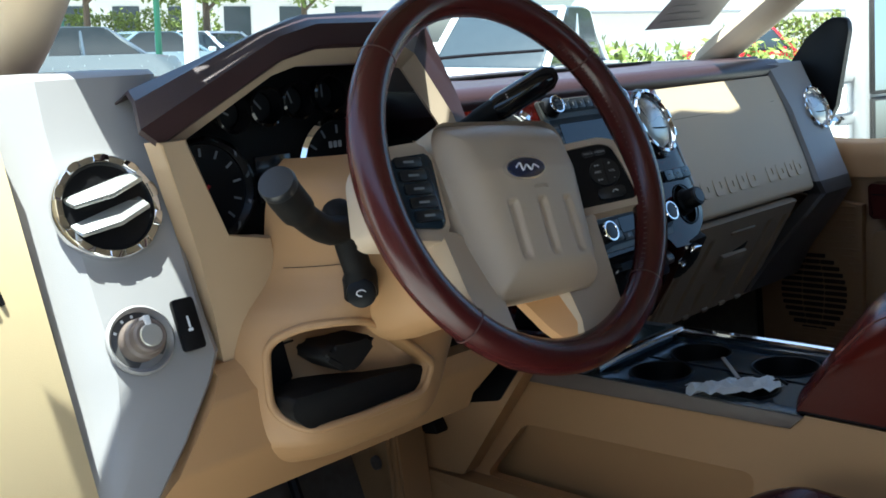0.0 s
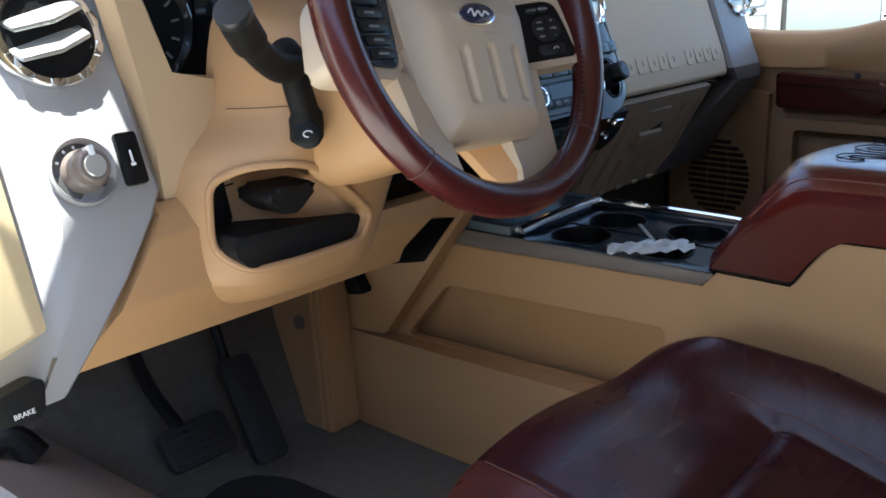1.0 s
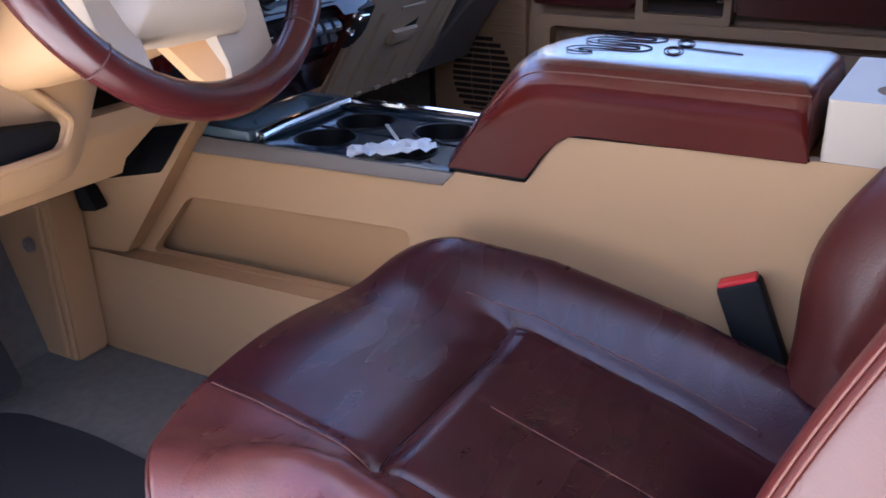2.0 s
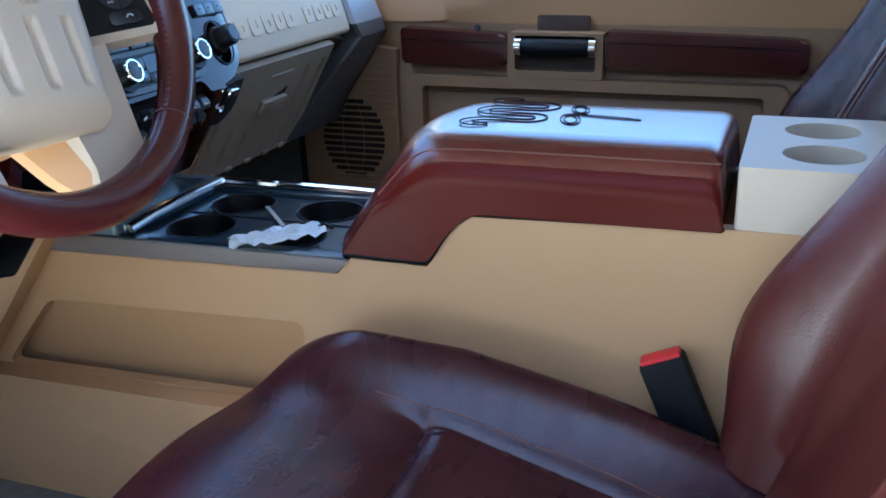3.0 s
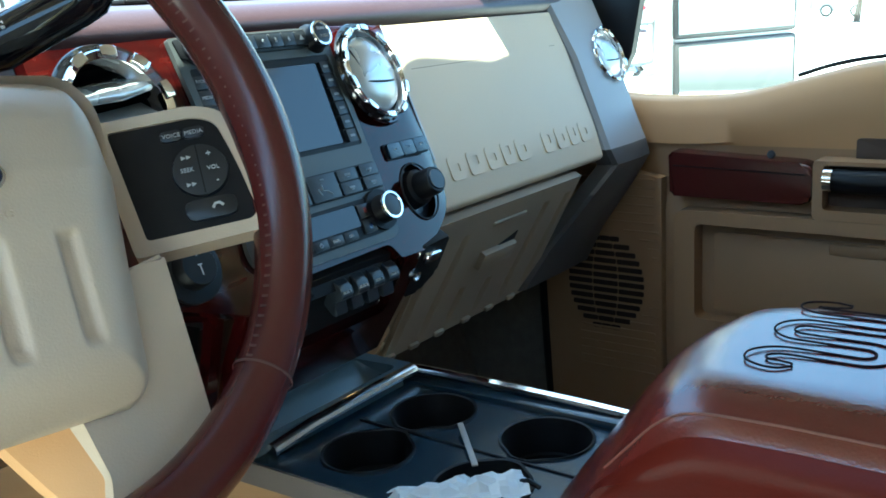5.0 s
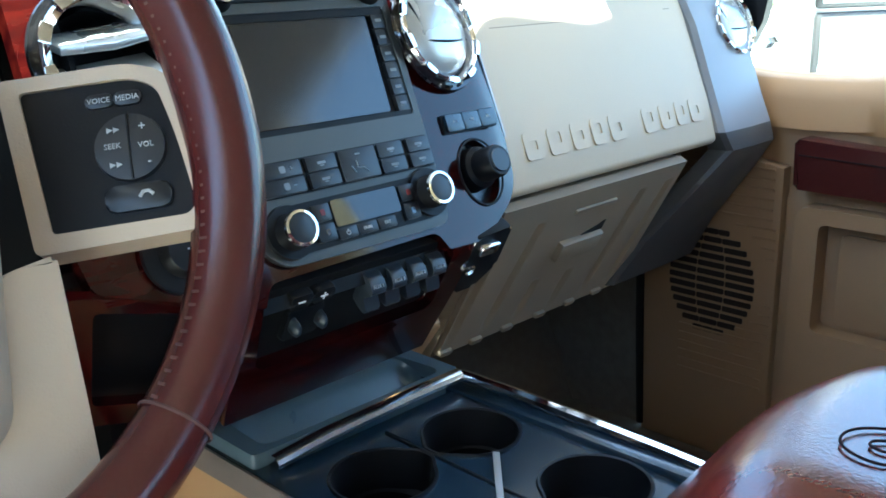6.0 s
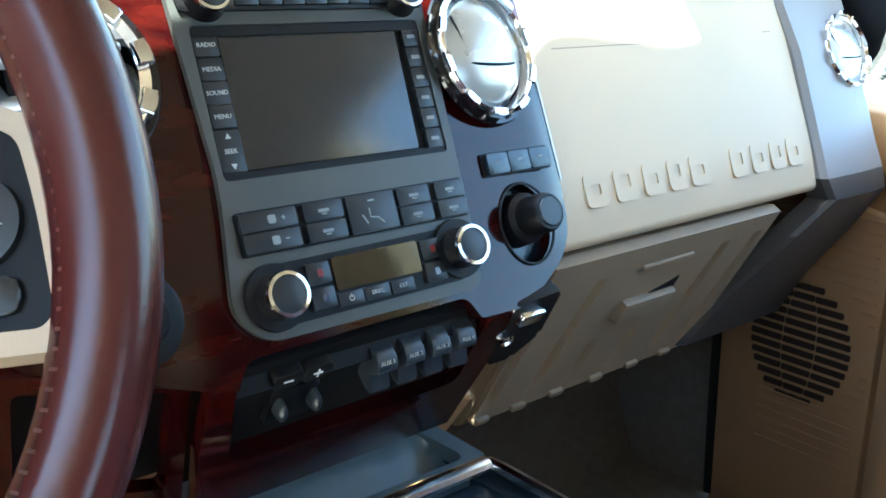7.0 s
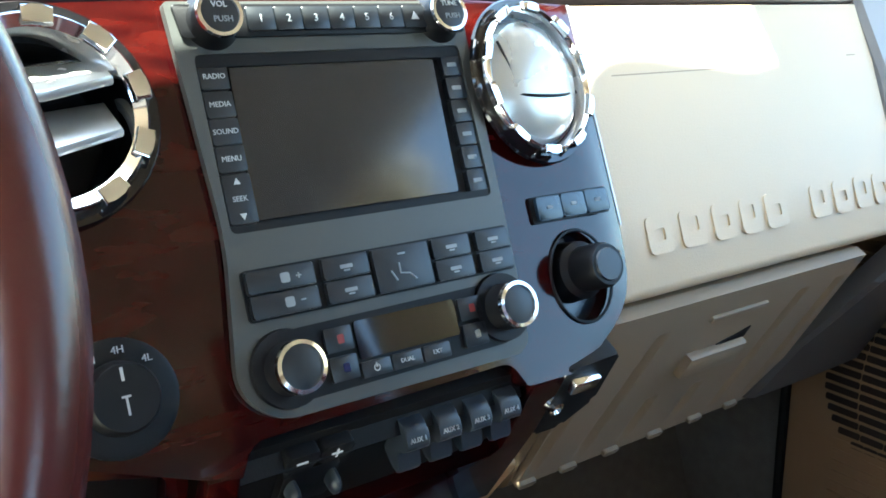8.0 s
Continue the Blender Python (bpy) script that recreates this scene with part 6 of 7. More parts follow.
def armrest():
    th = thing("armrest_lid", "maroon leather console armrest with a stitched serpentine emblem", "armrest", T(0, -0.32, 0.47))
    prof = rounded([(-0.117, 0.409, 0.004), (-0.146, 0.450, 0.03), (-0.171, 0.484, 0.03), (-0.213, 0.542, 0.045), (-0.27, 0.545, 0.02), (-0.512, 0.545, 0.02), (-0.517, 0.476, 0.004),
                    (-0.266, 0.469, 0.02), (-0.240, 0.443, 0.01), (-0.218, 0.410, 0.004)], 0.01, 6)

    def skin(x, drop, y, z):
        """A rounded nose in plan, rolled edges along the sides."""
        ahead = max(0.0, min(1.0, (y + 0.262) / 0.04)) if z > 0.42 or y > -0.19 else 0.0
        ahead *= 1.0 if y > -0.20 or z > 0.50 else 0.0
        return Vector((x * (0.985 if z < 0.42 else 1), y + 0.034 * ahead * (1 - (x / 0.125) ** 2), z - drop * max(0.0, min(1.0, (z - 0.47) / 0.06))))
    bm = B()
    n = len(prof)
    rows = []
    for x, drop in ((-0.1240, 0.046), (-0.1252, 0.039), (-0.1232, 0.032), (-0.1180, 0.0225), (-0.1105, 0.0125), (-0.1000, 0.0045), (-0.080, 0.0), (-0.060, 0.0), (-0.040, 0.0), (-0.020, 0.0), (0.0, 0.0), (0.020, 0.0), (0.040, 0.0), (0.060, 0.0), (0.080, 0.0), (0.1000, 0.0045),
                    (0.1105, 0.0125), (0.1180, 0.0225), (0.1232, 0.032), (0.1252, 0.039), (0.1240, 0.046)):
        rows.append([skin(x, drop, y, z) for y, z in prof])
    vs = [[bm.verts.new(p) for p in row] for row in rows]
    for a, b in zip(vs, vs[1:]):
        for i in range(n):
            bm.faces.new((a[i], a[(i + 1) % n], b[(i + 1) % n], b[i]))
    bm.faces.new(vs[0])
    bm.faces.new(vs[-1])
    bm.normal_update()
    # sides use the darker copy: their weaker light is in the colour
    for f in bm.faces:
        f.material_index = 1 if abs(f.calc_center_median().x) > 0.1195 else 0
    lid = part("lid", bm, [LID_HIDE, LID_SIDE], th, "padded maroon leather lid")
    for s in (-1, 1):
        bm = B()
        front = [skin(s * 0.1095, 0.0116, y, z) + Vector((0, 0.0005, 0.0004)) for y, z in prof if z > 0.478 and y > -0.30]
        tube(bm, front + [Vector((s * 0.1095, -0.51, 0.5340))], 0.0009, 6)
        part("seam", bm, STITCH, lid, "stitched seam")
        bm = B()
        tube(bm, [(s * 0.1212, -0.121, 0.409), (s * 0.1212, -0.214, 0.409), (s * 0.1212, -0.219, 0.411), (s * 0.1212, -0.238, 0.441), (s * 0.1212, -0.250, 0.456), (s * 0.1212, -0.268, 0.4675), (s * 0.1212, -0.518, 0.4745)], 0.0020, 6)
        part("gap_line", bm, BLACK_SOFT, th)
    # serpentine emblem: an outlined ribbon and two loops
    zt = 0.5456

    def ribbon(pts, w):
        line = spline(pts, 7)
        a, b = [], []
        for i, p in enumerate(line):
            d = (line[min(i + 1, len(line) - 1)] - line[max(i - 1, 0)]).normalized()
            q = Vector((-d.y, d.x, 0)) * w * min(1, 0.35 + i / 6, 0.35 + (len(line) - 1 - i) / 6)
            a.append(p + q)
            b.append(p - q)
        return a + b[::-1]
    snake = [(0.118, -0.264, zt), (0.117, -0.250, zt)]
    for k in range(4):
        x, w = 0.100 - 0.031 * k, 1 if k % 2 == 0 else -1
        snake += [(x, -0.272 + 0.022 * w, zt), (x, -0.272, zt), (x, -0.272 - 0.022 * w, zt)]
        if k < 3:
            snake += [(x - 0.0155 + 0.0155 * math.cos(a), -0.272 - w * (0.022 + 0.0155 * math.sin(a)), zt) for a in (0.5, 1.05, 1.57, 2.09, 2.64)]
    snake[1:2] = [(0.116, -0.246, zt), (0.111, -0.237, zt), (0.104, -0.239, zt)]
    snake += [(0.003, -0.240, zt), (-0.005, -0.234, zt), (-0.015, -0.236, zt), (-0.020, -0.247, zt), (-0.017, -0.260, zt)]
    bm = B()
    tube(bm, ribbon([(x - 0.024, y, z) for x, y, z in snake], 0.0068), 0.0008, 6, True)
    part("emblem_outline", bm, BURN, lid, "dark stitched serpentine outline")
    for sgn, w in ((-1, 1.0), (1, 0.9), (-1, 0.66), (1, 0.6)):
        bm = B()
        tube(bm, [(0.026 + sgn * 0.026 + sgn * 0.027 * w * math.cos(a), -0.342 + 0.011 * w * math.sin(a) + sgn * 0.006 * w * math.cos(a), zt) for a in [2 * math.pi * k / 24 for k in range(24)]], 0.0006, 6, True)
        part("emblem_outline", bm, BURN, lid)
    bm = B()
    tube(bm, [(0.019 + 0.0046 * math.sin(a) + 0.006 * math.cos(a), -0.380 + 0.036 * math.cos(a), zt) for a in [2 * math.pi * k / 24 for k in range(24)]], 0.0005, 6, True)
    part("emblem_outline", bm, BURN, lid)


armrest()


def tray_items():
    bm = B()
    rng = random.Random(4)
    hz = [[0.0040 * math.sin(1.3 * i + 0.9 * j) + 0.0030 * math.sin(0.8 * i - 1.7 * j) + rng.uniform(-0.0016, 0.0016) + (rng.uniform(0.0, 0.003) if i == 0 else 0) for j in range(9)] for i in range(15)]

    rag = [rng.uniform(-0.006, 0.006) for _ in range(9)]

    def sheet(u, v):
        a, b = Vector((-0.128, 0.020, 0.4085)), Vector((-0.052, -0.058, 0.409))
        d = (b - a)
        n = Vector((-d.y, d.x, 0)).normalized()
        return a + d * u + n * (0.042 * (v - 0.5) * (0.75 + 0.35 * u)) + d.normalized() * (rag[round(v * 8)] if u == 0 else 0) + Vector((0, 0, abs(hz[round(u * 14)][round(v * 8)]) + 0.006 * math.sin(v * 3.1)))
    grid(bm, sheet, 14, 8, (0, 0, -0.0006))
    solo("paper_wrapper", bm, PAPER, "crumpled pale paper wrapper lying on the console tray", "wrapper", smooth=14)
    th = thing("plastic_stick", "grey plastic stick leaning across the cup holders", "stick", T(0, 0.04, 0.40))
    bm = B()
    box(bm, -0.0028, 0.0028, -0.040, 0.040, -0.001, 0.001, 0.0008, 2, look((0.0, 0.036, 0.402), (0.4, 0.43, 0.43)) @ pose(0, 0, 0, 90))
    part("shaft", bm, mat("grey_plastic", (0.28, 0.27, 0.26), 0.4), th)
    bm = B()
    tube(bm, [(-0.054, -0.052, 0.413), (-0.060, -0.066, 0.420), (-0.056, -0.074, 0.414)], 0.0022, 6)
    solo("cable_end", bm, BLACK, "short black cable end on the wrapper", "cable")


tray_items()


# ---- seats ----
def seat(base_x, label):
    m = T(base_x, -0.35, 0.03)
    th = thing("front_seat", label, "seat", m, "front seats")
    W2 = 0.252

    def top(s, y):
        """Cushion height over s from -1 to 1 across and y along."""
        def ease(q):
            q = max(0.0, min(1.0, q))
            return q * q * (3 - 2 * q)
        front = max(0.0, (y + 0.12) / 0.10)
        crown = 0.276 - (0.010 + 0.020 * ease((s - 0.50) / 0.5)) * front ** 2 + 0.017 * math.exp(-((s - 0.18) / 0.5) ** 2 - ((y + 0.08) / 0.11) ** 2) + 0.008 * math.exp(-((s - 0.75) / 0.3) ** 2 - ((y + 0.12) / 0.12) ** 2)
        if s > 0:
            bol = 0.068 * math.exp(-((s - 0.82) / 0.19) ** 2) * (0.24 + 0.76 * ease((-0.02 - y) / 0.15)) * (0.40 + 0.60 * math.exp(-((y + 0.25) / 0.40) ** 2))
        else:
            bol = 0.060 * math.exp(-((s + 0.80) / 0.17) ** 2) * (0.25 + 0.75 * ease((-0.02 - y) / 0.10)) * (0.35 + 0.65 * math.exp(-((y + 0.25) / 0.24) ** 2))
            bol *= 1 - 0.65 * ease((y + 0.26) / 0.16)
        edge = max(0.0, (abs(s) - 0.84) / 0.16)
        seam = 0.60 if s > 0 else 0.45
        along = ease((-y - 0.20) / 0.06)
        across = ease((0.66 - s) / 0.1) * ease((s + 0.55) / 0.1)
        groove = (0.0055 * math.exp(-((abs(s) - seam) / 0.016) ** 2) + 0.005 * math.exp(-((abs(s) - seam) / 0.06) ** 2)) * along
        groove += (0.0055 * math.exp(-((y + 0.256) / 0.0045) ** 2) + 0.005 * math.exp(-((y + 0.256) / 0.018) ** 2)) * across
        groove += 0.004 * math.exp(-((s + 0.30 + 0.6 * max(0.0, -y - 0.03)) / 0.018) ** 2) * ease((-0.04 - y) / 0.03) * ease((y + 0.27) / 0.03)
        groove += 0.0025 * math.exp(-((s - 0.08) / 0.014) ** 2) * ease((-0.27 - y) / 0.04)
        back = max(0.0, (-0.45 - y) / 0.2)
        sink = 0.28 * (1 - 0.45 * ease((s - 0.5) / 0.3)) * max(0.0, -0.28 - y)
        return crown + bol - (0.035 if s < 0 else 0.11) * edge ** 2.4 - groove - 0.02 * back - sink

    def cushion(u, v):
        s = -1 + 2 * u
        y_front = -0.028 - 0.11 * abs(s) ** 2.6
        y = y_front + (-0.62 - y_front) * v
        return Vector((base_x + W2 * s * (1.0 - 0.02 * v), y, top(s, y if v > 0 else y)))
    bm = B()
    nu, nv = 112, 120
    rows = [[cushion(i / nu, j / nv) for j in range(nv + 1)] for i in range(nu + 1)]
    vs = [[bm.verts.new(p) for p in r] for r in rows]
    for i in range(nu):
        for j in range(nv):
            f = bm.faces.new((vs[i][j], vs[i + 1][j], vs[i + 1][j + 1], vs[i][j + 1]))
            side, back = -1 + 2 * (i + 0.5) / nu, -rows[i][j].y
            f.material_index = 1 if side < max(-0.45, -0.32 - 0.6 * max(0.0, back - 0.03)) else 0
    # skirt
    rim = [vs[i][0] for i in range(nu + 1)] + [vs[nu][j] for j in range(1, nv + 1)] + [vs[i][nv] for i in range(nu - 1, -1, -1)] + [vs[0][j] for j in range(nv - 1, 0, -1)]
    cx, cy = base_x, -0.32
    last = rim
    for dz, grow in ((-0.014, 1.012), (-0.04, 1.014), (-0.09, 0.985)):
        ring = [bm.verts.new((cx + (v.co.x - cx) * grow, cy + (v.co.y - cy) * grow, v.co.z + dz if dz > -0.05 else min(v.co.z + dz, 0.235 + dz))) for v in rim]
        for k in range(len(rim)):
            q = (k + 1) % len(rim)
            bm.faces.new((last[k], last[q], ring[q], ring[k])).material_index = 2 if dz < -0.015 else 1
        last = ring
    bm.faces.new(last)
    cu = part("cushion", bm, [MAROON_SEAT, BOLSTER_HIDE, SKIRT_HIDE], th, "padded oxblood leather cushion", smooth=60)
    # stitched lines
    def line(name, pts, r=0.0007, thread=STITCH):
        b = B()
        rows = []
        for s, y in pts:
            y_front = -0.028 - 0.11 * abs(s) ** 2.6
            rows.append(Vector((base_x + W2 * s * (1.0 - 0.02 * (y - y_front) / (-0.62 - y_front)), y, top(s, y) + 0.0009)))
        tube(b, rows, r, 6)
        part(name, b, thread, cu)
    line("seam", [(-0.44 + 1.02 * k / 40, -0.256) for k in range(41)], 0.0008, BURN)
    line("seam", [(0.60, -0.266 - 0.012 * k) for k in range(27)], 0.0008, BURN)
    line("seam", [(-0.45, -0.266 - 0.012 * k) for k in range(27)], 0.0008, BURN)
    line("stitch_line", [(0.635, -0.20 - 0.02 * k) for k in range(17)])
    line("stitch_line", [(-0.30 - 0.6 * (0.012 * k) - 0.02, -0.045 - 0.012 * k) for k in range(18)], 0.0008)
    line("stitch_line", [(0.08, -0.30 - 0.02 * k) for k in range(14)])
    for drop in (0.007, 0.0155):
        b = B()
        side = [cushion(1 - i / nu, 0) for i in range(nu + 1)] + [cushion(0, j / nv) for j in range(1, nv)]
        tube(b, [Vector((cx + (p.x - cx) * (1.004 + 0.4 * drop), cy + (p.y - cy) * (1.004 + 0.4 * drop), p.z - drop)) for p in side], 0.0030, 8)
        part("piping", b, MAROON_WORN, cu, "rolled leather welt")
    b = B()
    for i in range(4, nu - 1, 2):
        p, q = cushion(1 - i / nu, 0), cushion(1 - (i + 1.24) / nu, 0)
        tube(b, [Vector((cx + (e.x - cx) * 1.0165, cy + (e.y - cy) * 1.0165, e.z - 0.024)) for e in (p, q)], 0.0009, 5)
    part("stitching", b, BURN, cu, "dark overlock stitches under the welt")
    # backrest
    def backrest(u, v):
        s = -1 + 2 * u
        z = 0.27 + 0.58 * v
        lean = -0.595 - 0.34 * (z - 0.30) - 0.02 * math.sin(v * 3)
        bol = (0.075 + (0.035 * math.exp(-((z - 0.40) / 0.11) ** 2) if s > 0 else 0.0)) * math.exp(-((abs(s) - 0.80) / 0.20) ** 2) * (0.45 + 0.55 * math.exp(-((v - 0.35) / 0.35) ** 2))
        edge = max(0.0, (abs(s) - 0.82) / 0.18)
        topf = max(0.0, (v - 0.88) / 0.12)
        w = 0.262 * (1 + 0.05 * math.exp(-((v - 0.35) / 0.3) ** 2)) * (1 - 0.10 * topf ** 2)
        groove = 0.010 * math.exp(-((abs(s) - 0.58) / 0.025) ** 2)
        return Vector((base_x + w * s, lean + bol - 0.10 * edge ** 2.2 - groove - 0.06 * topf ** 2, z))
    bm = B()
    nu, nv = 48, 36
    vs = [[bm.verts.new(backrest(i / nu, j / nv)) for j in range(nv + 1)] for i in range(nu + 1)]
    for i in range(nu):
        for j in range(nv):
            bm.faces.new((vs[i][j], vs[i][j + 1], vs[i + 1][j + 1], vs[i + 1][j]))
    rim = [vs[i][0] for i in range(nu + 1)] + [vs[nu][j] for j in range(1, nv + 1)] + [vs[i][nv] for i in range(nu - 1, -1, -1)] + [vs[0][j] for j in range(nv - 1, 0, -1)]
    ring = [bm.verts.new((base_x + (v.co.x - base_x) * 0.96, v.co.y - 0.10, v.co.z - 0.005)) for v in rim]
    for k in range(len(rim)):
        q = (k + 1) % len(rim)
        bm.faces.new((rim[k], ring[k], ring[q], rim[q]))
    bm.faces.new(ring)
    br = part("backrest", bm, MAROON_WORN if base_x < 0 else MAROON_SEAT, th, "padded leather backrest with raised bolsters", smooth=60)
    for d in (0.030, 0.046):
        for s in (-1, 1):
            b = B()
            tube(b, [backrest(0.5 + s * (0.445 - d * 0.5), 0.05 + 0.85 * k / 24) + Vector((0, 0.0004, 0)) for k in range(25)], 0.0008, 6)
            part("stitch_line", b, STITCH, br)
    # pale tan shell on the outer side
    bm = B()
    prism(bm, rounded([(-0.66, 0.25), (-0.82, 0.85), (-0.90, 0.85), (-0.78, 0.25)], 0.02), base_x - 0.255, base_x + 0.255, "x", 0.01)
    part("back_shell", bm, TAN_PALE, th, "pale tan seat shell")
    bm = B()
    box(bm, base_x - 0.24, base_x + 0.24, -0.60, -0.10, 0.05, 0.165, 0.015)
    part("base", bm, BLACK_SOFT, th, "black seat base")
    for x in (-0.20, 0.20):
        bm = B()
        box(bm, base_x + x - 0.02, base_x + x + 0.02, -0.62, -0.06, 0.03, 0.06, 0.004)
        part("rail", bm, BLACK, th, "black seat rail")
    bm = B()
    prism(bm, rounded([(-0.91, 0.845), (-0.80, 0.845), (-0.84, 1.07), (-0.93, 1.07)], 0.03), base_x - 0.15, base_x + 0.15, "x", 0.03, 3)
    part("headrest", bm, MAROON_SEAT, th, "oxblood leather headrest")


seat(-0.390, "oxblood leather driver seat with stitched bolsters and tan shell")
seat(0.43, "oxblood leather passenger seat")


def buckle():
    th = thing("seat_belt_buckle", "black seat belt buckle with a red release button", "buckle", T(-0.145, -0.49, 0.27))
    m = Matrix.Translation((-0.142, -0.486, 0.305)) @ Vector((-0.03, 0.42, 1)).to_track_quat("Z", "Y").to_matrix().to_4x4() @ pose(0, 0, 0, 0, 0, 0)
    bm = B()
    box(bm, -0.012, 0.012, -0.023, 0.023, -0.085, 0.044, 0.005, 2, m)
    part("housing", bm, BLACK_SOFT, th)
    bm = B()
    box(bm, -0.0095, 0.0095, -0.020, 0.020, 0.040, 0.0475, 0.002, 2, m)
    part("release", bm, RED, th, "red release button")


buckle()


# ---- passenger door ----
def passenger_door():
    th = thing("passenger_door", "closed tan passenger door with maroon armrest strip", "door", T(0.8, -0.3, 0.1))
    top = [(0.34, 0.640), (0.25, 0.625), (0.14, 0.624), (0.06, 0.632), (-0.02, 0.652), (-0.12, 0.674), (-0.25, 0.680), (-0.78, 0.690)]
    bm = B()
    line = spline([(y, z, 0) for y, z in top], 5)

    def panel(u, v):
        p = line[round(u * (len(line) - 1))]
        y, zt = p.x, p.y
        prof = [(0.835, zt - 0.004), (0.815, zt), (0.798, zt - 0.006), (0.787, zt - 0.03), (0.782, zt - 0.07), (0.790, 0.552), (0.790, 0.465), (0.782, 0.455), (0.782, 0.10), (0.79, 0.02)]
        x, z = prof[round(v * 9)]
        return Vector((x, y, z))
    grid(bm, panel, len(line) - 1, 9, (0.03, 0, 0))
    # top roll takes the paler tan: windscreen light put into its colour
    for f in bm.faces:
        f.material_index = 1 if f.calc_center_median().z > 0.552 else 0
    part("panel", bm, [DOOR_TAN, TAN], th, "tan moulded door panel, windscreen light put into its paler top roll", smooth=50)
    bm = B()
    prism(bm, [(0.34, 0.0), (-0.78, 0.0), (-0.78, 0.66), (-0.25, 0.66), (0.06, 0.61), (0.34, 0.61)], 0.84, 0.90, "x")
    part("outer_skin", bm, CAR_WHITE, th, "white outer door skin")
    bm = B()
    tube(bm, spline([(0.838, 0.0, 0.653), (0.838, -0.05, 0.668), (0.838, -0.12, 0.679), (0.838, -0.25, 0.686), (0.838, -0.78, 0.695)], 4), 0.0036, 6)
    part("window_seal", bm, BLACK, th, "black window seal")
    for y0, y1, word in ((0.168, -0.046, "front"), (-0.236, -0.585, "rear")):
        bm = B()
        prism(bm, rounded([(y0, 0.476, 0.006), (y1, 0.475, 0.012), (y1 - 0.004, 0.535, 0.02), (y0 + 0.002, 0.545, 0.006)], 0.01), 0.752, 0.795, "x", 0.008, 3)
        s = part("armrest_strip", bm, RIM_HIDE, th, "maroon leather strip")
        bm = B()
        tube(bm, [(0.7505, y0 - 0.006, 0.524), (0.7505, y1 + 0.008, 0.519)], 0.0012, 6)
        part("seam", bm, BURN, s)
    bm = B()
    holed(bm, rounded([(-0.050, 0.455), (-0.232, 0.456), (-0.232, 0.541), (-0.050, 0.541)], 0.006, 2),
          [rounded([(-0.064, 0.470), (-0.218, 0.470), (-0.218, 0.535), (-0.064, 0.535)], 0.006, 2)], 0.748, 0.792, "x")
    part("handle_bezel", bm, DOOR_TAN, th, "tan handle bezel")
    bm = B()
    prism(bm, [(-0.062, 0.468), (-0.22, 0.468), (-0.22, 0.538), (-0.062, 0.538)], 0.780, 0.788, "x")
    # dark brown puts recess shade into the cup and the flush plate
    recess = mat("shaded_recess_brown", (0.055, 0.034, 0.024), 0.6)
    part("handle_cup", bm, recess, th)
    bm = B()
    prism(bm, rounded([(-0.100, 0.532), (-0.200, 0.532), (-0.200, 0.569), (-0.100, 0.569)], 0.004), 0.7795, 0.7865, "x", 0.001)
    part("switch_plate", bm, recess, th, "flush dark brown plate standing in for a shaded recess")
    bm = B()
    tube(bm, [(0.752, -0.080, 0.514), (0.744, -0.10, 0.514), (0.744, -0.185, 0.514), (0.752, -0.205, 0.514)], 0.0165, 14)
    gr = part("grab_handle", bm, BLACK, th, "black rubber grab handle")
    for y in (-0.072, -0.213):
        bm = B()
        tube(bm, [(0.750, y - 0.006, 0.514), (0.750, y + 0.006, 0.514)], 0.0175, 16)
        part("handle_collar", bm, CHROME, gr, "chrome collar")
    bm = B()
    holed(bm, rounded([(0.160, 0.455), (-0.56, 0.455), (-0.56, 0.12), (0.160, 0.12)], 0.02, 3), [rounded([(0.126, 0.434), (-0.52, 0.434), (-0.52, 0.28), (0.126, 0.28)], 0.012, 4)], 0.748, 0.784, "x")
    part("pocket_frame", bm, DOOR_TAN, th, "tan map pocket frame")
    bm = B()
    prism(bm, rounded([(0.105, 0.418), (-0.515, 0.418), (-0.515, 0.288), (0.105, 0.288)], 0.01), 0.774, 0.7815, "x", 0.002)
    part("pocket_back", bm, DOOR_TAN, th, "tan pocket backing")
    bm = B()
    box(bm, 0.770, 0.776, -0.17, -0.07, 0.398, 0.416, 0.003)
    part("lamp_lens", bm, DOOR_TAN, th)
    bm = B()
    lathe(bm, [(0.006, 0), (0.006, 0.004), (0, 0.005)], T(0.752, 0.01, 0.546) @ pose(0, 0, 0, 0, -60, 0), 16)
    part("lock_button", bm, BLACK, th)


passenger_door()


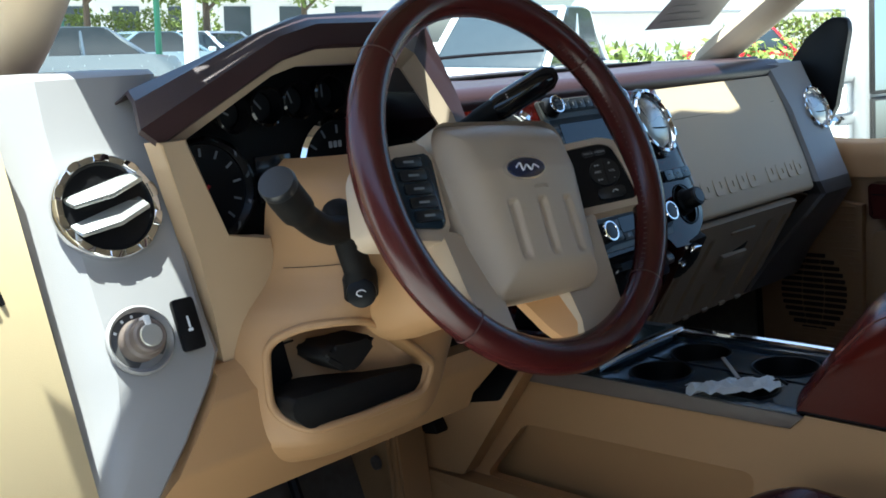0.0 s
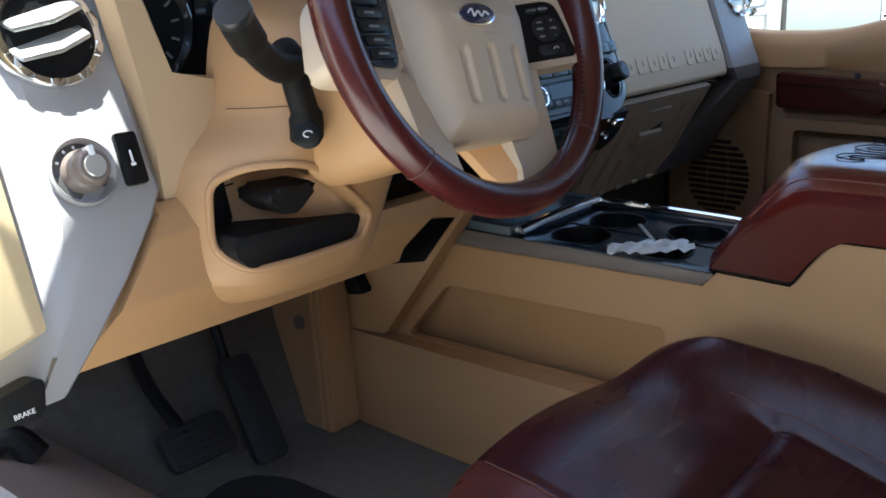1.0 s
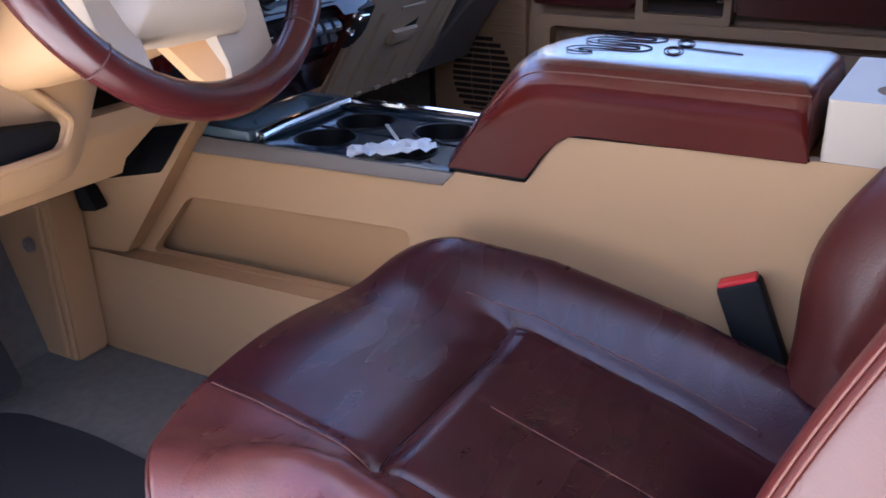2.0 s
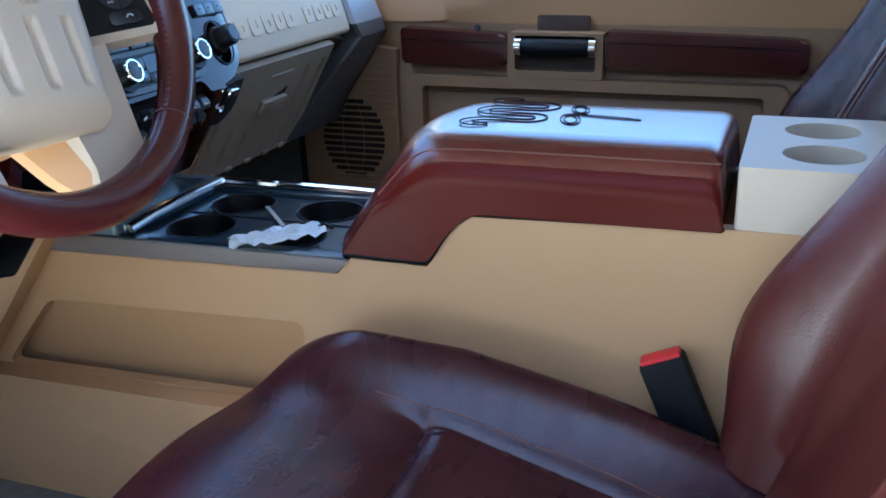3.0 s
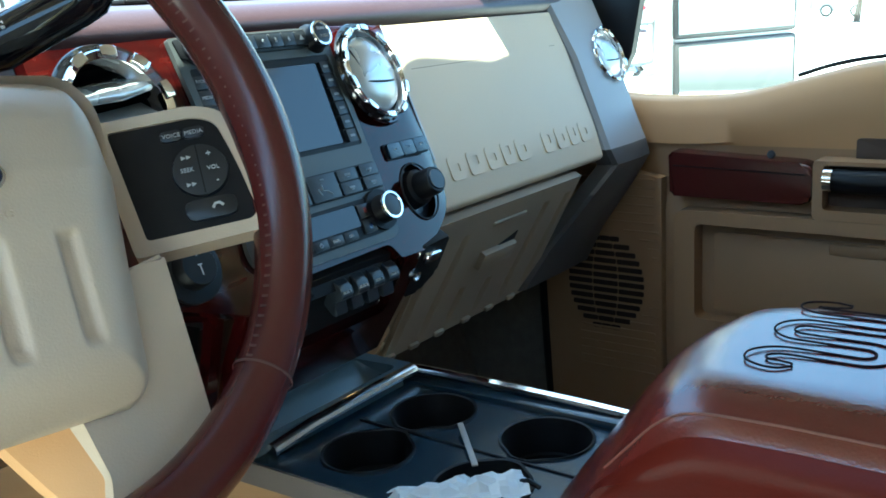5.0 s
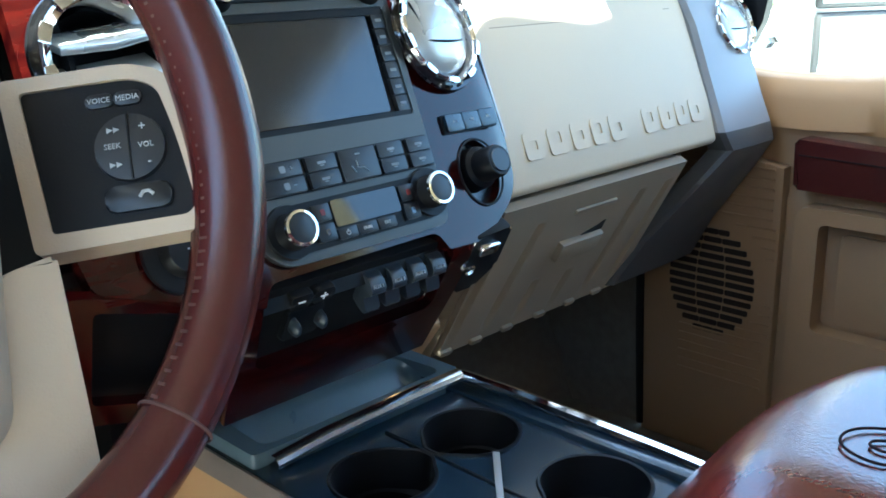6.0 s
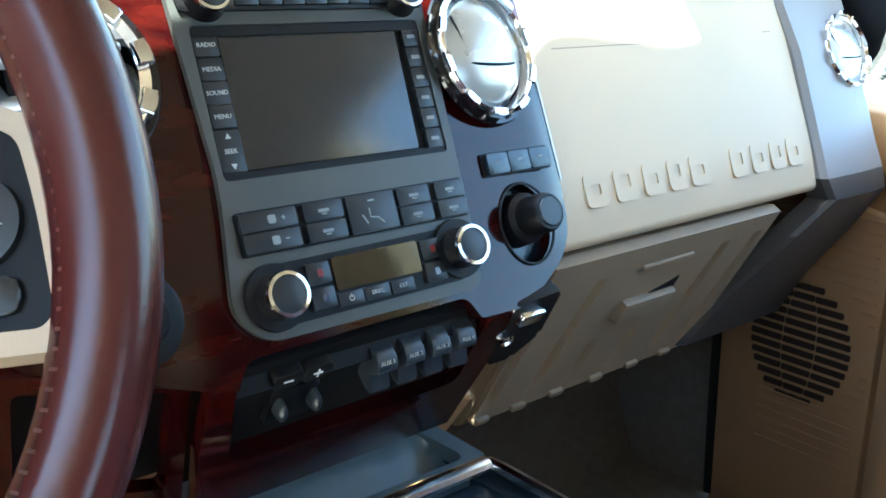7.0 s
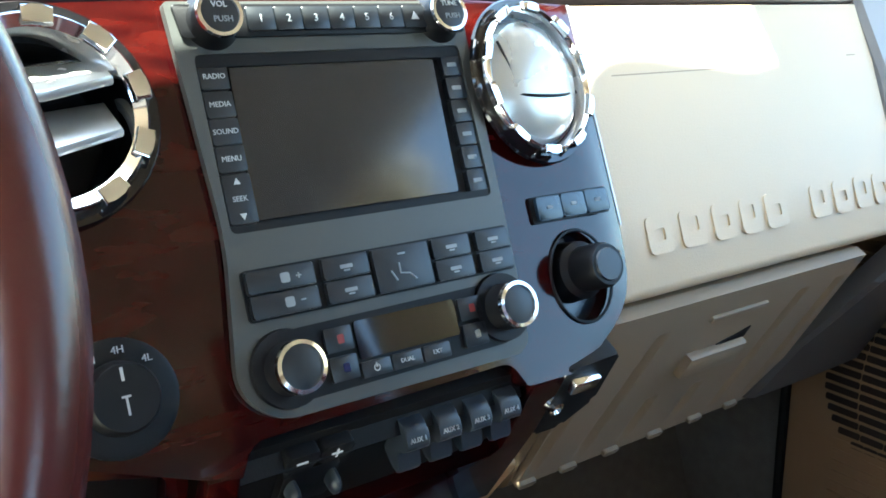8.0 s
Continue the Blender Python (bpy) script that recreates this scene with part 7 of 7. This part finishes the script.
def speaker_grille():
    """Kick trim ahead of the passenger door with a round slotted grille."""
    th = thing("speaker_grille", "tan kick trim with a round slotted brown speaker grille", "speaker", T(0.77, 0.28, 0.3))
    bm = B()
    prism(bm, [(0.188, 0.03), (0.404, 0.03), (0.412, 0.535), (0.188, 0.50)], 0.766, 0.79, "x", 0.004)
    part("panel", bm, DOOR_TAN, th)
    bm = B()
    tube(bm, spline([(0.768, 0.416, 0.50), (0.766, 0.415, 0.36), (0.766, 0.411, 0.20), (0.768, 0.405, 0.04)], 5), 0.007, 8)
    part("weatherstrip", bm, BLACK_SOFT, th, "black rubber edge strip")
    bm = B()
    prism(bm, [(0.412, 0.03), (0.84, 0.03), (0.84, 0.60), (0.412, 0.54)], 0.782, 0.80, "x")
    part("side_carpet", bm, CARPET, th, "dark carpeted kick side")
    for k in range(13):
        dz = -0.078 + 0.013 * k
        w = math.sqrt(max(0.0, 0.084 ** 2 - dz * dz)) * 0.84
        if w < 0.012:
            continue
        for a, b in ((-1, -0.345), (-0.32, 0.335), (0.36, 1)):
            bm = B()
            prism(bm, rounded(rect(0.290 + w * (a + b) / 2, 0.314 + dz, w * (b - a), 0.0084), 0.002, 2), 0.7645, 0.7662, "x")
            part("slot", bm, GRILLE_CLOTH, th)
    for k in range(24):
        bm = B()
        z = 0.16 + 0.0145 * k
        inside = abs(z - 0.325) < 0.085
        y0, y1 = (0.20, 0.235) if not inside else (0.193, 0.283 - math.sqrt(0.085 ** 2 - (z - 0.325) ** 2) * 0.98 - 0.004)
        if y1 - y0 > 0.008:
            box(bm, 0.7635, 0.7665, y0, y1 if inside else 0.34, z, z + 0.004, 0.001)
            part("rib", bm, DOOR_TAN, th)


speaker_grille()


def door_mirror():
    th = thing("door_mirror", "chrome and black tow mirror with two glasses outside the passenger window", "mirror", T(1.0, 0.2, 0.65))
    bm = B()
    prism(bm, rounded([(0.222, 0.866, 0.01), (0.219, 0.84), (0.247, 0.694), (0.274, 0.645), (0.36, 0.645), (0.35, 0.775), (0.304, 0.835), (0.256, 0.870, 0.01)], 0.004), 0.788, 0.806, "x", 0.004)
    part("sail", bm, BLACK, th, "black mirror sail")
    for z in (0.655, 0.745):
        bm = B()
        tube(bm, [(0.83, 0.33, z), (1.02, 0.30, z)], 0.014, 10)
        part("arm", bm, CHROME, th, "chrome mirror arm")
    tilt = T(0.99, 0.30, 0) @ pose(0, 0, 0, 0, 0, -28) @ T(-0.99, -0.30, 0)
    bm = B()
    box(bm, 0.985, 1.30, 0.262, 0.335, 0.560, 0.935, 0.03, 3, tilt)
    sh = part("housing", bm, CAR_WHITE, th, "pale mirror housing")
    for z0, z1 in ((0.712, 0.915), (0.580, 0.690)):
        bm = B()
        box(bm, 1.0, 1.285, 0.2555, 0.2625, z0 - 0.008, z1 + 0.008, 0.006, 2, tilt)
        part("glass_frame", bm, GREY_DARK, sh, "grey glass frame")
        bm = B()
        box(bm, 1.008, 1.277, 0.2530, 0.2556, z0, z1, 0.0, 2, tilt)
        part("glass", bm, MIRROR, sh, "mirror glass")


door_mirror()


# ---- driver's footwell ----
def footwell():
    bm = B()
    prism(bm, rounded([(-0.66, -0.05), (-0.64, 0.36), (-0.51, 0.465), (-0.42, 0.50), (-0.362, 0.45), (-0.352, 0.30), (-0.368, 0.12), (-0.36, -0.05)], 0.04, 4), 0.0305, 0.040, "z", 0.003)
    solo("floor_mat", bm, MAT_BLACK, "black carpet floor mat in the driver's footwell", "mat")
    th = thing("brake_pedal", "black rubber brake pedal on a steel arm", "pedal", T(-0.47, 0.5, 0.15))
    bm = B()
    m = Matrix.Translation((-0.470, 0.49, 0.125)) @ pose(0, 0, 0, 50)
    plate(bm, 0, 0, 0.11, 0.065, 0.012, -0.006, 0.008, 0.003, m)
    pad = part("pad", bm, RUBBER, th)
    for k in range(5):
        b = B()
        box(b, -0.046, 0.046, -0.024 + 0.012 * k - 0.003, -0.024 + 0.012 * k + 0.003, 0.007, 0.011, 0.001, 2, m)
        part("rib", b, RUBBER, pad)
    bm = B()
    tube(bm, spline([(-0.480, 0.495, 0.13), (-0.505, 0.56, 0.23), (-0.53, 0.58, 0.42)], 5), 0.010, 8)
    part("arm", bm, BLACK, th)
    th = thing("accelerator_pedal", "long black accelerator pedal", "pedal", T(-0.33, 0.5, 0.12))
    bm = B()
    m = Matrix.Translation((-0.365, 0.495, 0.135)) @ pose(0, 0, 0, 55, 0, -6)
    plate(bm, 0, 0, 0.055, 0.17, 0.012, -0.006, 0.008, 0.003, m)
    part("pad", bm, RUBBER, th)
    bm = B()
    tube(bm, spline([(-0.365, 0.555, 0.20), (-0.365, 0.60, 0.32), (-0.37, 0.62, 0.45)], 5), 0.009, 8)
    part("arm", bm, BLACK, th)
    # tan post between the footwell and the console
    th = thing("footwell_post", "tan moulded post beside the console with a clip", "trim", T(-0.2, 0.52, 0.03))
    bm = B()
    prism(bm, rounded([(0.485, 0.03), (0.60, 0.03), (0.63, 0.24), (0.50, 0.30)], 0.01), -0.21, -0.155, "x", 0.005)
    part("post", bm, TAN, th)
    for y in (0.495, 0.512):
        bm = B()
        tube(bm, [(-0.212, y, 0.035), (-0.212, y + 0.012, 0.28)], 0.004, 8)
        part("ridge", bm, TAN, th)
    bm = B()
    lathe(bm, [(0.012, 0), (0.011, 0.006), (0.006, 0.008), (0, 0.004)], T(-0.211, 0.555, 0.215) @ pose(0, 0, 0, 0, -90, 0), 18)
    part("clip", bm, GREY_TRIM, th)
    bm = B()
    prism(bm, rounded([(0.44, 0.276), (0.475, 0.27), (0.485, 0.31), (0.46, 0.31)], 0.004), -0.175, -0.152, "x", 0.003)
    part("plug", bm, BLACK_SOFT, th)
    # sill and kick
    bm = B()
    prism(bm, [(-0.80, -0.80), (-0.90, -0.80), (-0.90, 0.10), (-0.80, 0.22)], -0.02, 0.055, "z", 0.008)
    solo("trim_sill", bm, GREY_TRIM, "scuffed grey door sill plate", "trim", "structure")
    bm = B()
    kick = [(-0.80, 0.262), (-0.77, 0.252), (-0.74, 0.243), (-0.675, 0.218), (-0.655, 0.20), (-0.65, 0.03)]
    grid(bm, lambda u, v: Vector((kick[round(v * 5)][0], 0.222 + 0.55 * u, kick[round(v * 5)][1] - 0.02 * u)), 4, 5, (-0.01, 0.0, -0.01))
    solo("trim_kick_panel", bm, GREY_TRIM, "grey kick panel beside the footwell", "trim", "structure")
    th = thing("bonnet_release", "rounded black release handle on the kick panel", "handle", T(-0.745, 0.44, 0.24))
    bm = B()
    tube(bm, spline([(-0.775, 0.455, 0.236), (-0.760, 0.445, 0.258), (-0.742, 0.432, 0.260), (-0.728, 0.420, 0.236)], 4), [0.012 + 0.0006 * k for k in range(13)], 10)
    part("handle", bm, BLACK_SOFT, th)


footwell()


# ---- outdoors: the lot lies on a slope beside the truck ----
def spot(dist, right, z=0.0):
    """A place in the lot: dist metres ahead of the first view, right metres to its right."""
    return AHEAD * dist + SIDE * right + Vector((0, 0, z))


def out_thing(name, label, category, dist, right, turn=0.0, group="", kind=""):
    yaw = math.degrees(math.atan2(-AHEAD.x, AHEAD.y))
    return thing(name, label, category, OUT @ Matrix.Translation(spot(dist, right)) @ pose(0, 0, 0, 0, 0, yaw + turn), group, kind)


bm = B()
gpts = [-400, -120, -60, -30, -15, -8, -4, 0, 4, 8, 15, 30, 60, 120, 400]
vs = [[bm.verts.new(OUT @ Vector((x, y, 0))) for y in gpts] for x in gpts]
for i in range(len(gpts) - 1):
    for j in range(len(gpts) - 1):
        bm.faces.new((vs[i][j], vs[i + 1][j], vs[i + 1][j + 1], vs[i][j + 1]))
solo("ground", bm, CONCRETE, "pale worn concrete parking lot reaching the horizon", "ground", "structure")


# unseen wall added to cut sky and ground light from the left
bm = B()
box(bm, -3.6, -3.4, -6.0, 0.9, -3.0, 1.9)
solo("wall_beside", bm, BLOCK_BROWN, "unseen dark wall added to cut light on the driver's side", "wall", "structure")


def car(label, dist, right, turn, paint, length=4.6, tall=1.45, group="parked cars"):
    """A parked car with cabin, glass, wheels and lamps; it faces local -y."""
    th = out_thing("car", label, "car", dist, right, turn, group)
    h, L = tall, length
    sidep = rounded([(-L / 2, 0.30), (-L / 2, 0.62, 0.12), (-L / 2 + 0.9, 0.86, 0.3), (-L * 0.16, 0.93), (L * 0.34, 0.96), (L / 2, 0.90, 0.12), (L / 2, 0.30)], 0.06, 4)
    bm = B()
    prism(bm, sidep, -0.88, 0.88, "x", 0.09, 3)
    part("body", bm, paint, th, "", False)
    cab_p = rounded([(-L * 0.21, 0.90), (-L * 0.04, h - 0.02, 0.12), (L * 0.16, h, 0.15), (L * 0.36, 0.93)], 0.05, 4)
    bm = B()
    prism(bm, cab_p, -0.70, 0.70, "x", 0.10, 3)
    part("cabin", bm, CAR_GLASS, th, "dark car windows", False)
    bm = B()
    prism(bm, rounded([(-L * 0.05, h - 0.05), (-L * 0.03, h + 0.005, 0.05), (L * 0.17, h + 0.015, 0.1), (L * 0.20, h - 0.05)], 0.03), -0.64, 0.64, "x", 0.03)
    part("roof", bm, paint, th, "", False)
    for s in (-1, 1):
        for a, b in (((-L * 0.215, 0.90), (-L * 0.045, h - 0.03)), ((L * 0.055, 0.92), (L * 0.05, h - 0.02)), ((L * 0.355, 0.92), (L * 0.17, h - 0.02))):
            bm = B()
            tube(bm, [(s * 0.72, a[0], a[1]), (s * 0.655, b[0], b[1])], 0.045, 6)
            part("pillar", bm, paint, th, "", False)
        bm = B()
        box(bm, s * 0.86 - 0.09 + s * 0.06, s * 0.86 + 0.09 + s * 0.06, -L * 0.15, -L * 0.15 + 0.12, 0.93, 1.06, 0.03)
        part("door_mirror", bm, paint, th, "", False)
        for y in (-L * 0.31, L * 0.30):
            bm = B()
            lathe(bm, [(0.20, -0.11), (0.31, -0.10), (0.33, -0.05), (0.33, 0.05), (0.31, 0.10), (0.20, 0.11)], T(s * 0.80, y, 0.33) @ pose(0, 0, 0, 0, 90, 0), 24)
            w = part("wheel", bm, RUBBER, th, "", False)
            bm = B()
            lathe(bm, [(0.20, -0.115), (0.10, -0.125), (0.10, 0.125), (0.20, 0.115)], T(s * 0.80, y, 0.33) @ pose(0, 0, 0, 0, 90, 0), 20)
            part("rim", bm, SILVER, w, "", False)
        bm = B()
        box(bm, s * 0.62 - 0.16, s * 0.62 + 0.16, -L / 2 - 0.01, -L / 2 + 0.10, 0.60, 0.74, 0.03)
        part("headlight", bm, SILVER, th, "", False)
    bm = B()
    box(bm, -0.45, 0.45, -L / 2 - 0.012, -L / 2 + 0.05, 0.42, 0.56, 0.02)
    part("grille", bm, BLACK, th, "", False)


car("silver sedan parked facing the truck", 18.5, -7.5, -38, CAR_SILVER, 4.7, 1.46)
car("grey sedan parked behind the silver one", 24.0, -7.6, -50, CAR_BLUE, 4.6, 1.42)
car("white wagon parked across from the bonnet", 12.0, 0.9, -24, CAR_WHITE, 4.8, 1.62)
car("red hatchback parked by the hedge", 27.0, 8.9, 70, CAR_RED, 4.2, 1.6)
car("silver sedan parked far across the lot", 22.0, -9.6, 15, CAR_SILVER, 4.6, 1.45)
car("white sedan parked in the far row", 26.0, -6.0, 60, CAR_WHITE, 4.6, 1.45)
for far_d, far_r, far_paint, far_word in ((48.5, 28.0, CAR_SILVER, "silver"), (50.0, 34.0, CAR_WHITE, "white"), (52.0, 40.0, CAR_BLUE, "pale blue"), (54.0, 46.0, CAR_SILVER, "silver")):
    car("%s car in the row across the bright lot" % far_word, far_d, far_r, 58, far_paint, 4.6, 1.5)


def foliage(bm, rng, cx, cy, cz, rx, ry, rz, n, size):
    """Loose clumps of small leaves through an uneven crown."""
    for _ in range(n):
        d = Vector((rng.gauss(0, 1), rng.gauss(0, 1), rng.gauss(0, 1))).normalized() * rng.uniform(0.55, 1.0)
        d *= 0.78 + 0.30 * noise.noise(d * 2.2 + Vector((cx, cy, cz)))
        c = Vector((cx + rx * d.x, cy + ry * d.y, cz + rz * d.z))
        u = Vector((rng.gauss(0, 1), rng.gauss(0, 1), rng.gauss(0, 1))).normalized()
        w = u.orthogonal().normalized()
        s = size * rng.uniform(0.6, 1.4)
        bm.faces.new([bm.verts.new(p) for p in (c - u * s, c + w * s * 0.45, c + u * s, c - w * s * 0.45)])


def hedge(dist, right, width, tall, turn=0.0):
    th = out_thing("hedge", "sunlit yellow green hedge along the lot", "hedge", dist, right, turn, "hedges")
    rng = random.Random(int(dist * 10 + right))
    bm = B()
    for k in range(max(3, int(width / 0.5))):
        foliage(bm, rng, -width / 2 + 0.5 * k + 0.25, rng.uniform(-0.15, 0.15), tall * rng.uniform(0.48, 0.60), 0.5, 0.45, tall * 0.5, 420, 0.075)
    part("leaves", bm, LEAF, th, "", False)
    bm = B()
    for k in range(int(width)):
        tube(bm, [(-width / 2 + k + 0.4, 0, 0), (-width / 2 + k + 0.45, 0.05, tall * 0.7)], [0.03, 0.012], 6)
    part("stems", bm, BARK, th, "", False)


hedge(13.5, 2.6, 5.0, 1.35, 8)
hedge(27.5, 11.0, 3.4, 2.2, -40)
hedge(31.0, -9.6, 5.0, 2.4)


def tree(dist, right, tall, spread):
    th = out_thing("tree", "leafy green tree at the edge of the lot", "tree", dist, right, 0, "trees")
    rng = random.Random(int(dist * 7 + right * 3))
    bm = B()
    tube(bm, spline([(0, 0, 0), (0.06, 0.03, tall * 0.3), (-0.05, 0.05, tall * 0.7)], 5), [0.16 - 0.012 * k for k in range(11)], 8)
    for k in range(7):
        a = 2 * math.pi * k / 7
        z = tall * (0.32 + 0.05 * k)
        tube(bm, [(0, 0, z), (spread * 0.4 * math.cos(a), spread * 0.4 * math.sin(a), z + tall * 0.16), (spread * 0.8 * math.cos(a), spread * 0.8 * math.sin(a), z + tall * 0.25)], [0.06, 0.04, 0.015], 6)
    part("trunk", bm, BARK, th, "", False)
    bm = B()
    for k in range(14):
        a = rng.uniform(0, 6.28)
        r = spread * rng.uniform(0.1, 0.75)
        foliage(bm, rng, r * math.cos(a), r * math.sin(a), tall * rng.uniform(0.45, 0.95), spread * 0.42, spread * 0.42, tall * 0.16, 420, 0.10)
    part("crown", bm, LEAF, th, "", False)


tree(30, -11.0, 7.0, 3.0)
tree(27, -6.6, 6.0, 2.4)
tree(32, -4.6, 6.5, 2.6)
tree(34, 1.5, 7.0, 3.0)
tree(40, 26.0, 6.0, 2.6)


def building(label, dist, right, wide, tall, deep, turn=0.0, glazed=True):
    th = out_thing("building", label, "building", dist, right, turn, "buildings")
    bm = B()
    box(bm, -wide / 2, wide / 2, 0, deep, 0, tall)
    part("wall", bm, STUCCO, th, "", False)
    bm = B()
    prism(bm, [(-0.6, tall), (deep / 2, tall + deep * 0.16), (deep + 0.6, tall), (deep + 0.6, tall - 0.15), (-0.6, tall - 0.15)], -wide / 2 - 0.5, wide / 2 + 0.5, "x")
    part("roof", bm, ROOFING, th, "", False)
    for k in range(int(wide / 2.5) if glazed else 0):
        x = -wide / 2 + 1.25 + 2.5 * k
        bm = B()
        box(bm, x - 0.6, x + 0.6, -0.04, 0.02, 0.9, tall - 0.7)
        w = part("window", bm, CAR_GLASS, th, "", False)
        bm = B()
        box(bm, x - 0.66, x + 0.66, -0.06, 0.0, 0.82, 0.9)
        part("sill", bm, CONCRETE, w, "", False)


building("pale single storey building behind the lot", 44, -12, 22, 3.4, 9)
building("grey roofed building beyond the hedge", 60, 16, 16, 3.0, 9, -20, False)


def post(dist, right, tall, r, paint, label):
    th = out_thing("lamp_post", label, "post", dist, right, 0, "posts")
    bm = B()
    tube(bm, [(0, 0, 0), (0, 0, tall)], [r, r * 0.85], 12)
    part("shaft", bm, paint, th, "", False)
    bm = B()
    lathe(bm, [(r * 2.2, 0), (r * 2.0, 0.3), (r * 1.1, 0.36)], None, 16)
    part("footing", bm, CONCRETE, th, "", False)


post(10.5, -2.72, 6.0, 0.085, STUCCO, "pale lamp post in the lot")
post(20.0, -7.85, 4.5, 0.09, GREEN_PAINT, "green post at the lot's edge")
post(20.0, -5.85, 4.5, 0.07, GREEN_PAINT, "green post at the lot's edge")
